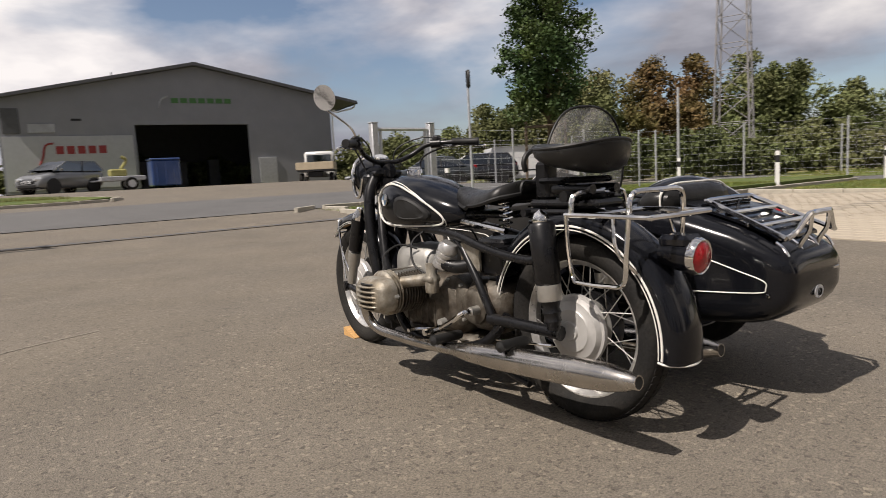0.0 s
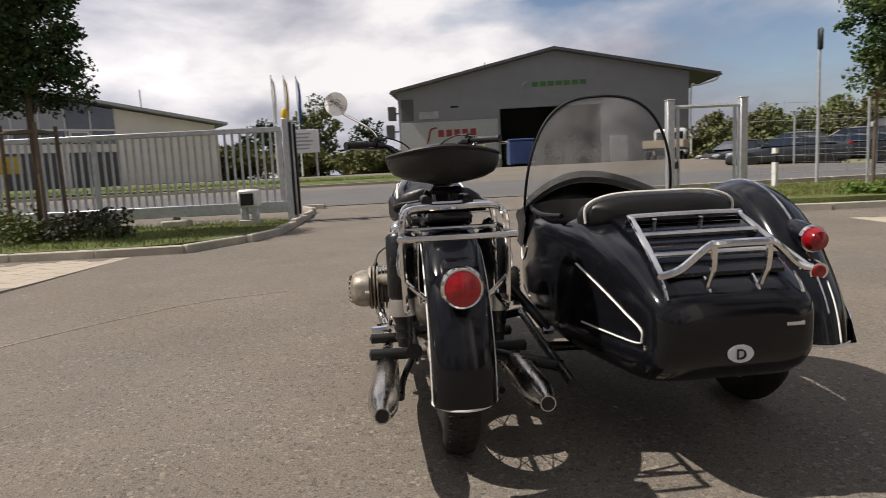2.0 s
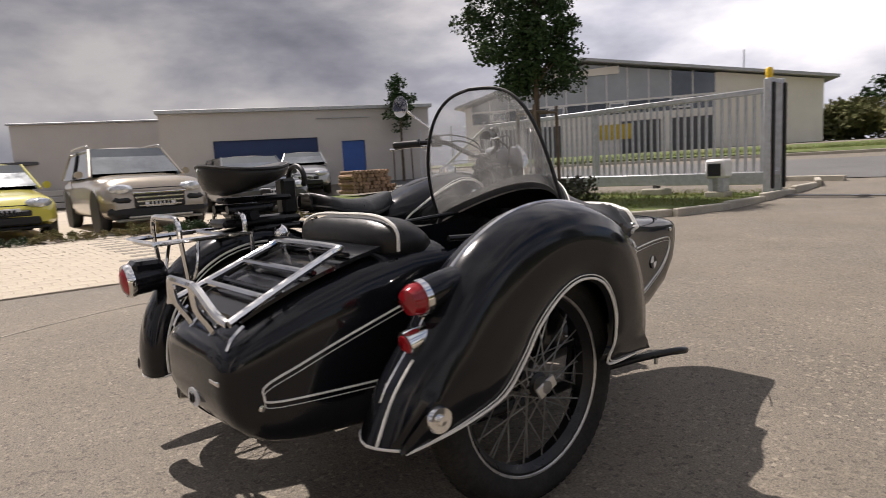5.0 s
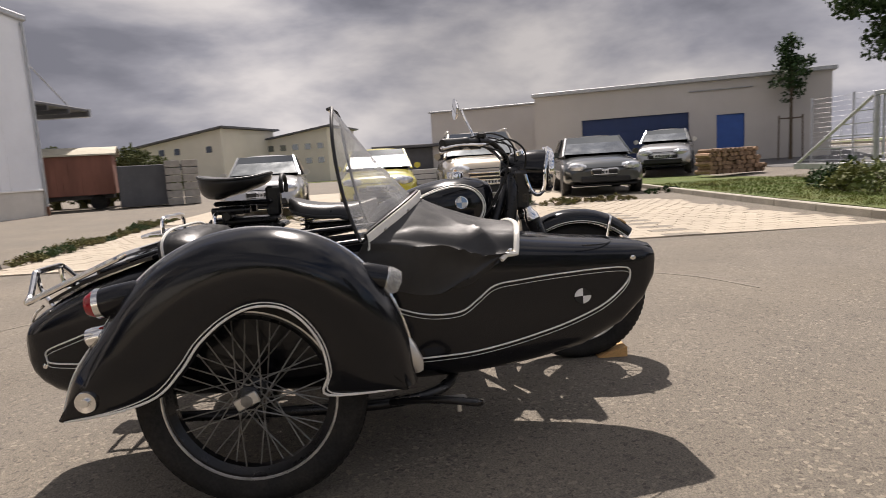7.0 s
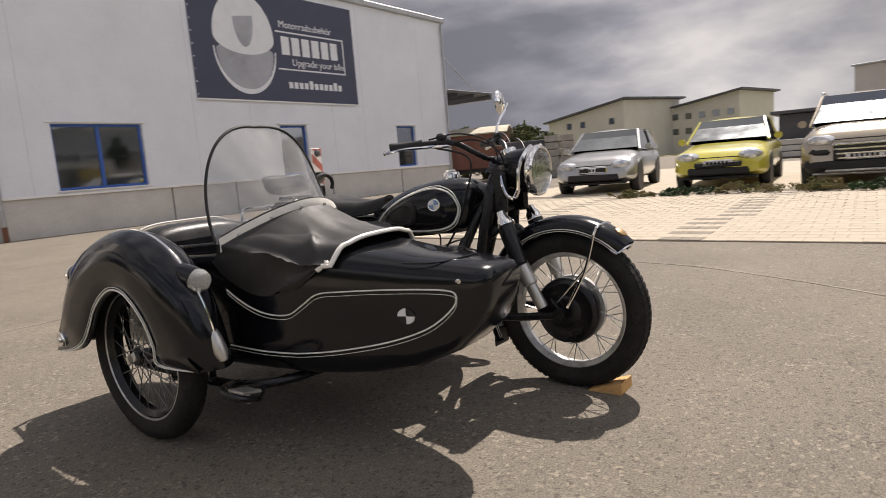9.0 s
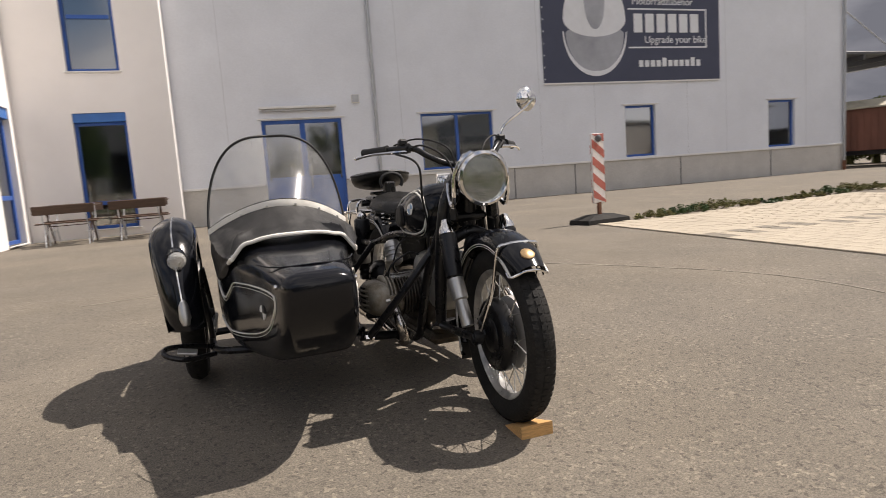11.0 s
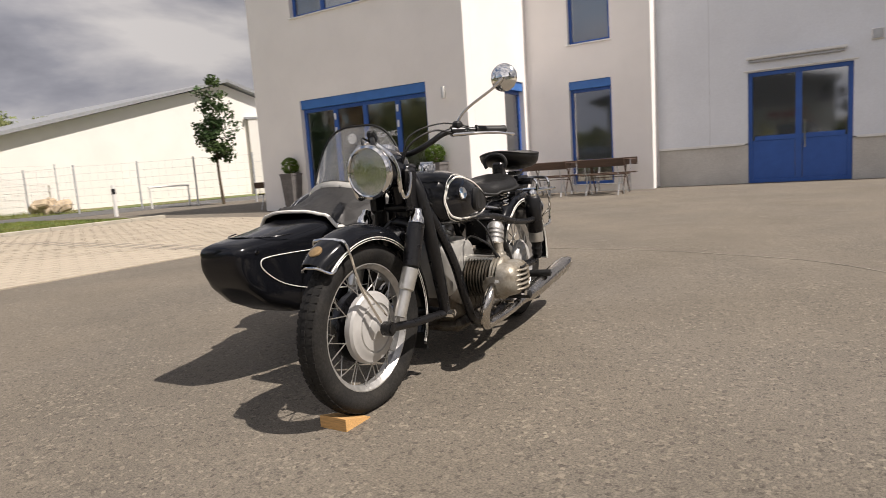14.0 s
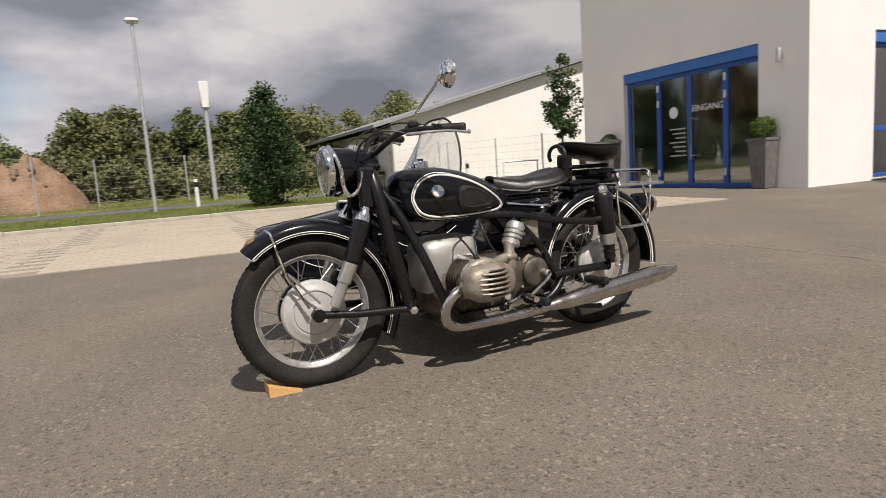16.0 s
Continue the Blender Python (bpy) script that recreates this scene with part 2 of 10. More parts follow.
CAST = material("stained cast aluminium", (0.36, 0.335, 0.285), 0.52, 0.55, vary=0.3, scale=22, rough_vary=0.15, tint=(0.22, 0.185, 0.135), bump=0.2, bump_scale=220)
CRANK = material("oily dark casting", (0.125, 0.112, 0.092), 0.5, 0.5, vary=0.45, scale=20, rough_vary=0.18, tint=(0.07, 0.055, 0.04), bump=0.25, bump_scale=200)
COVER = material("matt alloy cover", (0.44, 0.43, 0.40), 0.5, 0.6, vary=0.12, scale=10, rough_vary=0.12)
RIM = material("polished alloy", (0.56, 0.55, 0.53), 0.36, 0.75, vary=0.22, scale=26, rough_vary=0.1)
DRUM = material("brushed alloy drum", (0.50, 0.49, 0.47), 0.45, 0.3, vary=0.1, scale=12, rough_vary=0.1)
SPOKE = material("plated spoke", (0.50, 0.49, 0.46), 0.35, 0.9, vary=0.2, scale=30)
OLD_SPOKE = material("dull spoke", (0.24, 0.235, 0.22), 0.5, 0.7, vary=0.3, scale=30)
DARK_LENS = material("dark red lens glass", (0.26, 0.006, 0.010), 0.12, coat=0.5, vary=0.2, scale=60)
RUBBER = material("tyre rubber", (0.016, 0.0155, 0.015), 0.78, spec=0.28, vary=0.25, scale=12, spots=0.3, spot_scale=120, bump=0.15, bump_scale=150, tint=(0.026, 0.024, 0.021))
SOFT_RUBBER = material("black rubber", (0.012, 0.012, 0.012), 0.55, vary=0.2, scale=30)
VINYL = material("black vinyl", (0.012, 0.0115, 0.011), 0.36, spec=0.42, rough_vary=0.1, scale=22, bump=0.08, bump_scale=300)
CLOTH = material("black cover cloth", (0.024, 0.023, 0.022), 0.5, spec=0.5, rough_vary=0.1, scale=10, vary=0.3, bump=0.12, bump_scale=420)
RED_LENS = material("red lens", (0.34, 0.004, 0.008), 0.1, coat=0.6, vary=0.3, scale=90, bump=0.15, bump_scale=160)
AMBER = material("amber lens", (0.6, 0.2, 0.02), 0.15, coat=0.4)
CLEAR_LENS = material("clear ribbed lens", (0.85, 0.85, 0.83), 0.06, transmission=0.75, vary=0.1, scale=90, bump=0.5, bump_scale=130)
LAMP_GLASS = clear_glass("headlamp glass", see=0.94, gloss=0.09, haze=0.025)
SCREEN = clear_glass("scratched acrylic", (0.97, 0.97, 0.96), 0.12, 0.94, 0.07, 0.09)
RED_DIRT = material("rusty brown", (0.16, 0.07, 0.04), 0.8, vary=0.3, scale=30)
BRONZE = material("bronze badge", (0.42, 0.28, 0.14), 0.4, 0.6, vary=0.2, scale=80)
BADGE_BLUE = material("badge pale blue", (0.25, 0.38, 0.55), 0.3)
BADGE_WHITE = material("badge white", (0.75, 0.75, 0.73), 0.3)
WOOD = material("raw softwood", (0.62, 0.36, 0.14), 0.7, vary=0.2, scale=30, stretch=(1, 8, 8), bump=0.2, bump_scale=80)

PANEL = material("light grey wall panel", (0.705, 0.725, 0.765), 0.55, vary=0.05, scale=0.8, spots=0.03, spot_scale=25, bump=0.05, bump_scale=60)
RENDER_WALL = material("pale render wall", (0.84, 0.81, 0.785), 0.92, vary=0.05, scale=0.6, spots=0.04, spot_scale=120, bump=0.15, bump_scale=180)
PLINTH = material("concrete plinth", (0.52, 0.50, 0.465), 0.85, vary=0.1, scale=1.5, spots=0.12, spot_scale=50, bump=0.15, bump_scale=90)
BLUE = material("blue window paint", (0.03, 0.10, 0.36), 0.4, vary=0.08, scale=5, rough_vary=0.08)
BLUE_BOX = material("blue shutter box", (0.045, 0.16, 0.46), 0.45, vary=0.08, scale=5)
TRIM_WHITE = material("white sheet trim", (0.74, 0.73, 0.71), 0.5, vary=0.06, scale=4)
ZINC = material("zinc sheet", (0.42, 0.43, 0.44), 0.5, 0.6, vary=0.12, scale=6)
GALV = material("galvanised steel", (0.50, 0.51, 0.53), 0.5, 0.45, vary=0.15, scale=14, rough_vary=0.1)
WINDOW = clear_glass("window pane", (0.66, 0.71, 0.74), 0.05, 0.90, 0.30)
# Room tones: pale stands in for a lit lobby, grey for dim rooms.
PALE_ROOM = material("pale lobby plaster", (0.66, 0.67, 0.66), 0.85, vary=0.08, scale=1.2)
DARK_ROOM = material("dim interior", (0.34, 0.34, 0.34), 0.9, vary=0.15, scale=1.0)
BANNER = material("blue-grey banner", (0.055, 0.062, 0.10), 0.55, vary=0.06, scale=2)
SIGN_WHITE = material("sign white", (0.72, 0.73, 0.75), 0.5, vary=0.05, scale=3)
SIGN_GREY = material("sign grey", (0.36, 0.37, 0.40), 0.5, vary=0.2, scale=1.2)
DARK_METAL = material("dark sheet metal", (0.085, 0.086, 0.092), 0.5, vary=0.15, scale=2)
GREY_WALL = material("grey metal cladding", (0.235, 0.24, 0.262), 0.6, vary=0.06, scale=0.7, spots=0.03, spot_scale=14)
GARAGE_WALL = material("beige-grey garage render", (0.52, 0.49, 0.46), 0.9, vary=0.06, scale=0.5, spots=0.04, spot_scale=40)
WHITE_WALL = material("white hall cladding", (0.80, 0.775, 0.73), 0.7, vary=0.04, scale=0.5)
HALL_WHITE = material("off-white hall render", (0.80, 0.77, 0.71), 0.9, vary=0.06, scale=0.5)
# Pale base colour stands in for sky reflected in the upper panes.
PALE_GLASS = material("sky-lit panel glass", (0.40, 0.43, 0.46), 0.06, vary=0.12, scale=0.5, coat=0.6)
CREAM = material("cream house render", (0.60, 0.56, 0.47), 0.9, vary=0.06, scale=0.4)
BARK = material("bark", (0.10, 0.075, 0.05), 0.9, vary=0.3, scale=12, bump=0.6, bump_scale=30, stretch=(1, 1, 0.3))
STAKE = material("weathered stake", (0.13, 0.10, 0.075), 0.85, vary=0.2, scale=8)
LEAF = material("maple leaf", (0.042, 0.082, 0.026), 0.55, vary=0.4, scale=0.8, tint=(0.07, 0.10, 0.025), spec=0.3)
LEAF_DARK = material("dark leaf", (0.028, 0.055, 0.018), 0.6, vary=0.4, scale=0.9, spec=0.25)
LEAF_WOOD = material("woodland leaf", (0.135, 0.16, 0.066), 0.85, vary=0.35, scale=0.14, tint=(0.185, 0.175, 0.085), spec=0.15)
LEAF_AUTUMN = material("autumn leaf", (0.235, 0.145, 0.07), 0.8, vary=0.3, scale=0.3, tint=(0.12, 0.11, 0.04), spec=0.2)
LEAF_BOX = material("boxwood leaf", (0.085, 0.14, 0.02), 0.6, vary=0.35, scale=9, spec=0.3)
PLANTER = material("slate grey planter", (0.14, 0.13, 0.125), 0.7, vary=0.2, scale=7, spots=0.2, spot_scale=40)
BENCH_WOOD = material("dark brown bench wood", (0.075, 0.045, 0.03), 0.6, vary=0.25, scale=6, stretch=(1, 6, 6))
"""colours of parked vehicles"""
CAR_GLASS = material("tinted car glass", (0.20, 0.215, 0.22), 0.06, 1.0, vary=0.1, scale=2)
# Brighter tint than CAR_GLASS, so the sky's sheen is put into the colour.
CAR_SCREEN = material("sky-lit windscreen", (0.30, 0.32, 0.33), 0.16, 1.0, vary=0.25, scale=1.2, rough_vary=0.05)
CAR_BLACK = material("black car plastic", (0.015, 0.015, 0.016), 0.55)
"""end of materials"""


# ---- shape helpers: each gives vertices and faces ----
def box(x0, x1, y0, y1, z0, z1, b=0.0):
    lo, hi = np.array([x0, y0, z0], float), np.array([x1, y1, z1], float)
    if b <= 0:
        v = [(x, y, z) for x in (x0, x1) for y in (y0, y1) for z in (z0, z1)]
        return v, [(0, 1, 3, 2), (4, 6, 7, 5), (0, 4, 5, 1), (2, 3, 7, 6), (0, 2, 6, 4), (1, 5, 7, 3)]
    b = min(b, 0.49 * (hi - lo).min())
    v, idx = [], {}
    for c in [(i, j, k) for i in (0, 1) for j in (0, 1) for k in (0, 1)]:
        for a in range(3):
            q = [(lo if c[m] == 0 else hi)[m] if m == a else ((lo[m] + b) if c[m] == 0 else (hi[m] - b)) for m in range(3)]
            idx[c, a] = len(v)
            v.append(tuple(q))
    f = []
    for a in range(3):
        m, n = [(1, 2), (0, 2), (0, 1)][a]
        for s in (0, 1):
            ring = []
            for p, q in ((0, 0), (1, 0), (1, 1), (0, 1)):
                c = [0, 0, 0]
                c[a], c[m], c[n] = s, p, q
                ring.append(idx[tuple(c), a])
            f.append(tuple(ring))
        for p in (0, 1):
            for q in (0, 1):
                c0, c1 = [0, 0, 0], [0, 0, 0]
                c0[m], c0[n], c1[m], c1[n], c1[a] = p, q, p, q, 1
                f.append((idx[tuple(c0), m], idx[tuple(c1), m], idx[tuple(c1), n], idx[tuple(c0), n]))
    for c in [(i, j, k) for i in (0, 1) for j in (0, 1) for k in (0, 1)]:
        f.append((idx[c, 0], idx[c, 1], idx[c, 2]))
    return v, f


def bend(pts, k=6, closed=False):
    """A smooth line through points (Catmull-Rom)."""
    p = np.array(pts, float)
    n, out = len(p), []
    for i in range(n if closed else n - 1):
        a, b, c, d = (p[(i - 1) % n], p[i], p[(i + 1) % n], p[(i + 2) % n]) if closed else (p[max(i - 1, 0)], p[i], p[i + 1], p[min(i + 2, n - 1)])
        for s in np.arange(k) / k:
            out.append(0.5 * (2 * b + (c - a) * s + (2 * a - 5 * b + 4 * c - d) * s * s + (3 * b - a - 3 * c + d) * s ** 3))
    if not closed:
        out.append(p[-1])
    return np.array(out)


def tube(pts, r, n=8, closed=False, flat=1.0):
    """A round bar along a line; r: one radius or one a point."""
    p = np.array(pts, float)
    m = len(p)
    rr = np.full(m, r) if np.isscalar(r) else np.interp(np.linspace(0, 1, m), np.linspace(0, 1, len(r)), r)
    t = np.roll(p, -1, 0) - np.roll(p, 1, 0)
    if not closed:
        t[0], t[-1] = p[1] - p[0], p[-1] - p[-2]
    t /= np.linalg.norm(t, axis=1, keepdims=True) + 1e-12
    u = np.cross(t[0], (0, 0, 1) if abs(t[0][2]) < 0.9 else (1, 0, 0))
    v, f = [], []
    for i in range(m):
        u = u - t[i] * (u @ t[i])
        u /= np.linalg.norm(u) + 1e-12
        w = np.cross(t[i], u)
        for a in range(n):
            s = 2 * math.pi * a / n
            v.append(tuple(p[i] + rr[i] * (math.cos(s) * u + flat * math.sin(s) * w)))
    for i in range(m if closed else m - 1):
        for a in range(n):
            j, b = (i + 1) % m, (a + 1) % n
            f.append((i * n + a, i * n + b, j * n + b, j * n + a))
    if not closed:
        f += [tuple(range(n - 1, -1, -1)), tuple((m - 1) * n + a for a in range(n))]
    return v, f


def lathe(profile, n=24, o=(0, 0, 0), axis="x", cap=True):
    """Turned shape: profile of (radius, height along the axis)."""
    v, f, k = [], [], len(profile)
    for a in range(n):
        c, s = math.cos(2 * math.pi * a / n), math.sin(2 * math.pi * a / n)
        for r, h in profile:
            q = {"x": (h, r * c, r * s), "y": (r * s, h, r * c), "z": (r * c, r * s, h)}[axis]
            v.append((q[0] + o[0], q[1] + o[1], q[2] + o[2]))
    for a in range(n):
        b = (a + 1) % n
        for i in range(k - 1):
            f.append((a * k + i, b * k + i, b * k + i + 1, a * k + i + 1))
    if cap:
        if profile[0][0] > 1e-6:
            f.append(tuple(a * k for a in range(n - 1, -1, -1)))
        if profile[-1][0] > 1e-6:
            f.append(tuple(a * k + k - 1 for a in range(n)))
    return v, f


def turned(profile, a, b, n=16):
    """A turned shape along the line from a to b; heights run from 0 to 1."""
    a, b = Vector(a), Vector(b)
    q = (b - a).to_track_quat("Z", "Y").to_matrix()
    v, f = lathe([(r, h * (b - a).length) for r, h in profile], n, (0, 0, 0), "z")
    return [tuple(a + q @ Vector(p)) for p in v], f


def loft(rings, ring_closed=True, cap=True):
    n = len(rings[0])
    v = [tuple(p) for r in rings for p in r]
    f = []
    for i in range(len(rings) - 1):
        for a in range(n if ring_closed else n - 1):
            b = (a + 1) % n
            f.append((i * n + a, i * n + b, (i + 1) * n + b, (i + 1) * n + a))
    if cap and ring_closed:
        f += [tuple(range(n - 1, -1, -1)), tuple((len(rings) - 1) * n + a for a in range(n))]
    return v, f


def sheet(rows, t, way=None):
    """A thin plate: a grid of points thickened by t along way or along its own normals."""
    g = np.array(rows, float)
    nu, nv = g.shape[:2]
    if way is None:
        du, dv = np.gradient(g, axis=0), np.gradient(g, axis=1)
        nn = np.cross(du, dv)
        nn /= np.linalg.norm(nn, axis=2, keepdims=True) + 1e-12
    else:
        nn = np.broadcast_to(np.array(way, float), g.shape)
    both = np.concatenate([g.reshape(-1, 3), (g + nn * t).reshape(-1, 3)])
    k, f = nu * nv, []
    for i in range(nu - 1):
        for j in range(nv - 1):
            a = i * nv + j
            f.append((a, a + nv, a + nv + 1, a + 1))
            f.append((k + a, k + a + 1, k + a + nv + 1, k + a + nv))
    edge = [j for j in range(nv)] + [i * nv + nv - 1 for i in range(1, nu)] + [(nu - 1) * nv + j for j in range(nv - 2, -1, -1)] + [i * nv for i in range(nu - 2, 0, -1)]
    for a, b in zip(edge, edge[1:] + edge[:1]):
        f.append((a, b, k + b, k + a))
    return [tuple(p) for p in both], f


def slab(outline, z0, z1):
    """A flat plate of any outline (x, y), from z0 to z1."""
    n = len(outline)
    v = [(x, y, z0) for x, y in outline] + [(x, y, z1) for x, y in outline]
    f = [tuple(range(n - 1, -1, -1)), tuple(range(n, 2 * n))]
    f += [(i, (i + 1) % n, n + (i + 1) % n, n + i) for i in range(n)]
    return v, f


def moved(g, m):
    return [tuple(m @ Vector(p)) for p in g[0]], g[1]


def as_drawn(p):
    return tuple(p)


def motorcycle_form(p):
    """From the drawing to the true machine: a little lower and narrower, wheelbase 1.40 m, wheels kept round."""
    return 0.94 * p[0], float(np.interp(p[1], (-1.0, 0.32, 1.08, 2.0), (-0.955, 0.3056, 1.088, 1.9665))), 0.955 * p[2]


def sidecar_form(p):
    """The same for the sidecar: its axis straight along the machine, its wheel kept round."""
    return (0.635 + 0.95 * (p[0] - 0.654 + 0.040 * p[1]), float(np.interp(p[1], (-1.0, -0.47, -0.22, 0.6, 1.31, 1.5, 2.5), (-0.914, -0.437, -0.212, 0.571, 1.345, 1.55, 2.6))), 0.955 * p[2])


form = as_drawn


def make_mesh(name, geoms, mat, smooth=38):
    if isinstance(geoms, tuple):
        geoms = [geoms]
    v, f = [], []
    for gv, gf in geoms:
        o = len(v)
        v += [form(p) for p in gv]
        f += [tuple(i + o for i in q) for q in gf]
    me = bpy.data.meshes.new(name)
    me.from_pydata(v, [], f)
    bm = bmesh.new()
    bm.from_mesh(me)
    if len(bm.faces) < 60000:
        bmesh.ops.recalc_face_normals(bm, faces=bm.faces)
    bm.to_mesh(me)
    bm.free()
    if smooth:
        me.shade_smooth()
        me.set_sharp_from_angle(angle=radians(smooth))
    me.materials.append(mat)
    return me


def part(name, geoms, mat, parent=None, label="", smooth=38):
    ob = new(name, make_mesh(name, geoms, mat, smooth))
    if parent is not None:
        ob.parent = parent
    return tagged(ob, label) if label else ob


def thing(name, label, category, group="", at=None):
    ob = new(name)
    ob.empty_display_size = 0.2
    tagged(ob, label, category, group)
    if at is not None:
        ob.matrix_basis = at
    return ob


def structure(name, geoms, mat, label="", category="", smooth=0):
    return tagged(part(name, geoms, mat, None, "", smooth), label, category, "", "structure")


def piece(name, me, parent, m):
    ob = new(name, me)
    ob.parent = parent
    ob.matrix_basis = m
    return ob


def letters(name, text, size, mat, parent, m, label=""):
    """Words in the built-in font, turned into a mesh."""
    c = bpy.data.curves.new(name, "FONT")
    c.body, c.size, c.extrude, c.align_x = text, size, 0.004, "CENTER"
    tmp = bpy.data.objects.new(name, c)
    scene.collection.objects.link(tmp)
    me = bpy.data.meshes.new_from_object(tmp.evaluated_get(bpy.context.evaluated_depsgraph_get()))
    bpy.data.objects.remove(tmp)
    me.materials.clear()
    me.materials.append(mat)
    me.transform(m)
    for q in me.vertices:
        q.co = form(q.co)
    ob = new(name, me)
    ob.parent = parent
    return tagged(ob, label) if label else ob


def pierced(u0, u1, z0, z1, holes, d0, d1):
    """A wall in its own frame (u along, depth d, z up) with openings (u0, u1, z0, z1) through it."""
    us = sorted({u0, u1, *[h[0] for h in holes], *[h[1] for h in holes]})
    zs = sorted({z0, z1, *[h[2] for h in holes], *[h[3] for h in holes]})
    solid = {}
    for i in range(len(us) - 1):
        for j in range(len(zs) - 1):
            cu, cz = (us[i] + us[i + 1]) / 2, (zs[j] + zs[j + 1]) / 2
            solid[i, j] = not any(h[0] < cu < h[1] and h[2] < cz < h[3] for h in holes)
    v, f = [], []

    def quad(*q):
        f.append(tuple(range(len(v), len(v) + 4)))
        v.extend(q)

    for (i, j), s in solid.items():
        if not s:
            continue
        a, b, c, d = us[i], us[i + 1], zs[j], zs[j + 1]
        quad((a, d0, c), (b, d0, c), (b, d0, d), (a, d0, d))
        quad((a, d1, c), (a, d1, d), (b, d1, d), (b, d1, c))
        if not solid.get((i - 1, j)):
            quad((a, d0, c), (a, d0, d), (a, d1, d), (a, d1, c))
        if not solid.get((i + 1, j)):
            quad((b, d0, c), (b, d1, c), (b, d1, d), (b, d0, d))
        if not solid.get((i, j - 1)):
            quad((a, d0, c), (a, d1, c), (b, d1, c), (b, d0, c))
        if not solid.get((i, j + 1)):
            quad((a, d0, d), (b, d0, d), (b, d1, d), (a, d1, d))
    return v, f


# ---- ground ----
def rise(x, y):
    s = min(max((y - 7.0) / 26.0, 0.0), 1.0)
    e = min(max((24.0 - x) / 8.0, 0.0), 1.0)
    w = min(max((-x - 17.0) / 4.0, 0.0), 1.0) * min(max((y - 4.0) / 5.0, 0.0), 1.0) * (1 - s)
    b = min(max((y - 33.0) / 20.0, 0.0), 1.0)
    return (1.05 * s + 0.1 * b) * e * e * (3 - 2 * e) + 0.45 * w


def gz(x, y):
    """Height of the ground: level yard, rising gently beyond the street in the north; plane between the nodes of a 4 m grid."""
    i, j = 4 * math.floor(x / 4), 4 * math.floor(y / 4)
    u, v = (x - i) / 4, (y - j) / 4
    return (1 - v) * ((1 - u) * rise(i, j) + u * rise(i + 4, j)) + v * ((1 - u) * rise(i, j + 4) + u * rise(i + 4, j + 4))


def rise_before(x, y):
    """The lower rise on which the surroundings were drawn."""
    s = min(max((y - 11.0) / 18.0, 0.0), 1.0)
    e = min(max((20.0 - x) / 8.0, 0.0), 1.0)
    return 0.43 * s * s * (3 - 2 * s) * e * e * (3 - 2 * e)


def terrain(x0, x1, y0, y1, step_x, step_y, lift):
    nx, ny = max(int((x1 - x0) / step_x), 1), max(int((y1 - y0) / step_y), 1)
    v = [(x0 + (x1 - x0) * i / nx, y0 + (y1 - y0) * j / ny, 0) for i in range(nx + 1) for j in range(ny + 1)]
    v = [(x, y, gz(x, y) + lift) for x, y, _ in v]
    return v, [(i * (ny + 1) + j, (i + 1) * (ny + 1) + j, (i + 1) * (ny + 1) + j + 1, i * (ny + 1) + j + 1) for i in range(nx) for j in range(ny)]


structure("ground", terrain(-420, 420, -420, 420, 4.0, 4.0, 0.0), ASPHALT, "weathered grey-brown asphalt yard with pale grit", "ground", 60)
structure("road", [terrain(-60, 90, 12.4, 18.8, 2.0, 1.0, 0.014), slab([(20.4, -60), (25.2, -60), (25.2, 12.3), (20.4, 12.3)], -0.05, 0.008)], ROAD,
          "dark grey asphalt street past the yard", "road", 60)
structure("meadow", [terrain(-420, 420, 44.0, 420, 4, 20, 0.05), slab([(34.1, -420), (420, -420), (420, 43.9), (34.1, 43.9)], -0.05, 0.03),
                     slab([(-420, -420), (-62, -420), (-62, 43.9), (-420, 43.9)], -0.05, 0.03), slab([(-61.9, -420), (34.0, -420), (34.0, -45), (-61.9, -45)], -0.05, 0.03)],
          MEADOW, "rough green and straw-coloured meadow", "meadow", 60)
structure("verge_east", slab([(13.35, -8.2), (20.3, -8.4), (20.3, 6.1), (13.35, 6.1)], -0.05, 0.04), GRASS, "short green grass verge beside the paving", "grass verge")
structure("verge_far_east", slab([(25.3, -40), (34.0, -40), (34.0, 12.3), (25.3, 12.3)], -0.05, 0.03), MEADOW, "long dry grass beyond the street", "grass verge")
structure("verge_north_east", slab([(5.05, 7.26), (4.82, 8.0), (4.87, 9.6), (5.16, 11.5), (5.82, 12.1), (20.3, 12.2), (20.3, 6.35), (10.2, 6.38), (6.2, 6.83)], -0.05, 0.20), GRASS,
          "green lawn strip with a concrete kerb", "grass verge")
structure("lawn_north_west", slab([(-3.35, 5.93), (-2.56, 6.36), (-2.12, 7.22), (-1.97, 8.6), (-1.92, 10.5), (-2.16, 11.55), (-2.8, 11.93), (-30, 12.1), (-30, 7.4), (-14, 7.08), (-9.0, 6.46)], -0.05, 0.12),
          GRASS, "mown green lawn behind a concrete kerb", "lawn")
mound = [(-26, 21.0), (-4, 21.2), (1.2, 21.6), (2.4, 23.0), (0.5, 26.0), (-5, 27.0), (-26, 26.5)]
structure("island_north", ([(x, y, gz(x, y) - 0.2) for x, y in mound] + [(x, y, gz(x, y) + 0.1) for x, y in mound] + [(x * 0.95 - 0.3, 23.9 + (y - 23.9) * 0.5, gz(x, y) + 0.14) for x, y in mound],
                          [(i, (i + 1) % 7, 7 + (i + 1) % 7, 7 + i) for i in range(7)] + [(7 + i, 7 + (i + 1) % 7, 14 + (i + 1) % 7, 14 + i) for i in range(7)] + [tuple(range(14, 21))]),
          GRASS, "grassy mound beside the far street", "grass verge", 60)


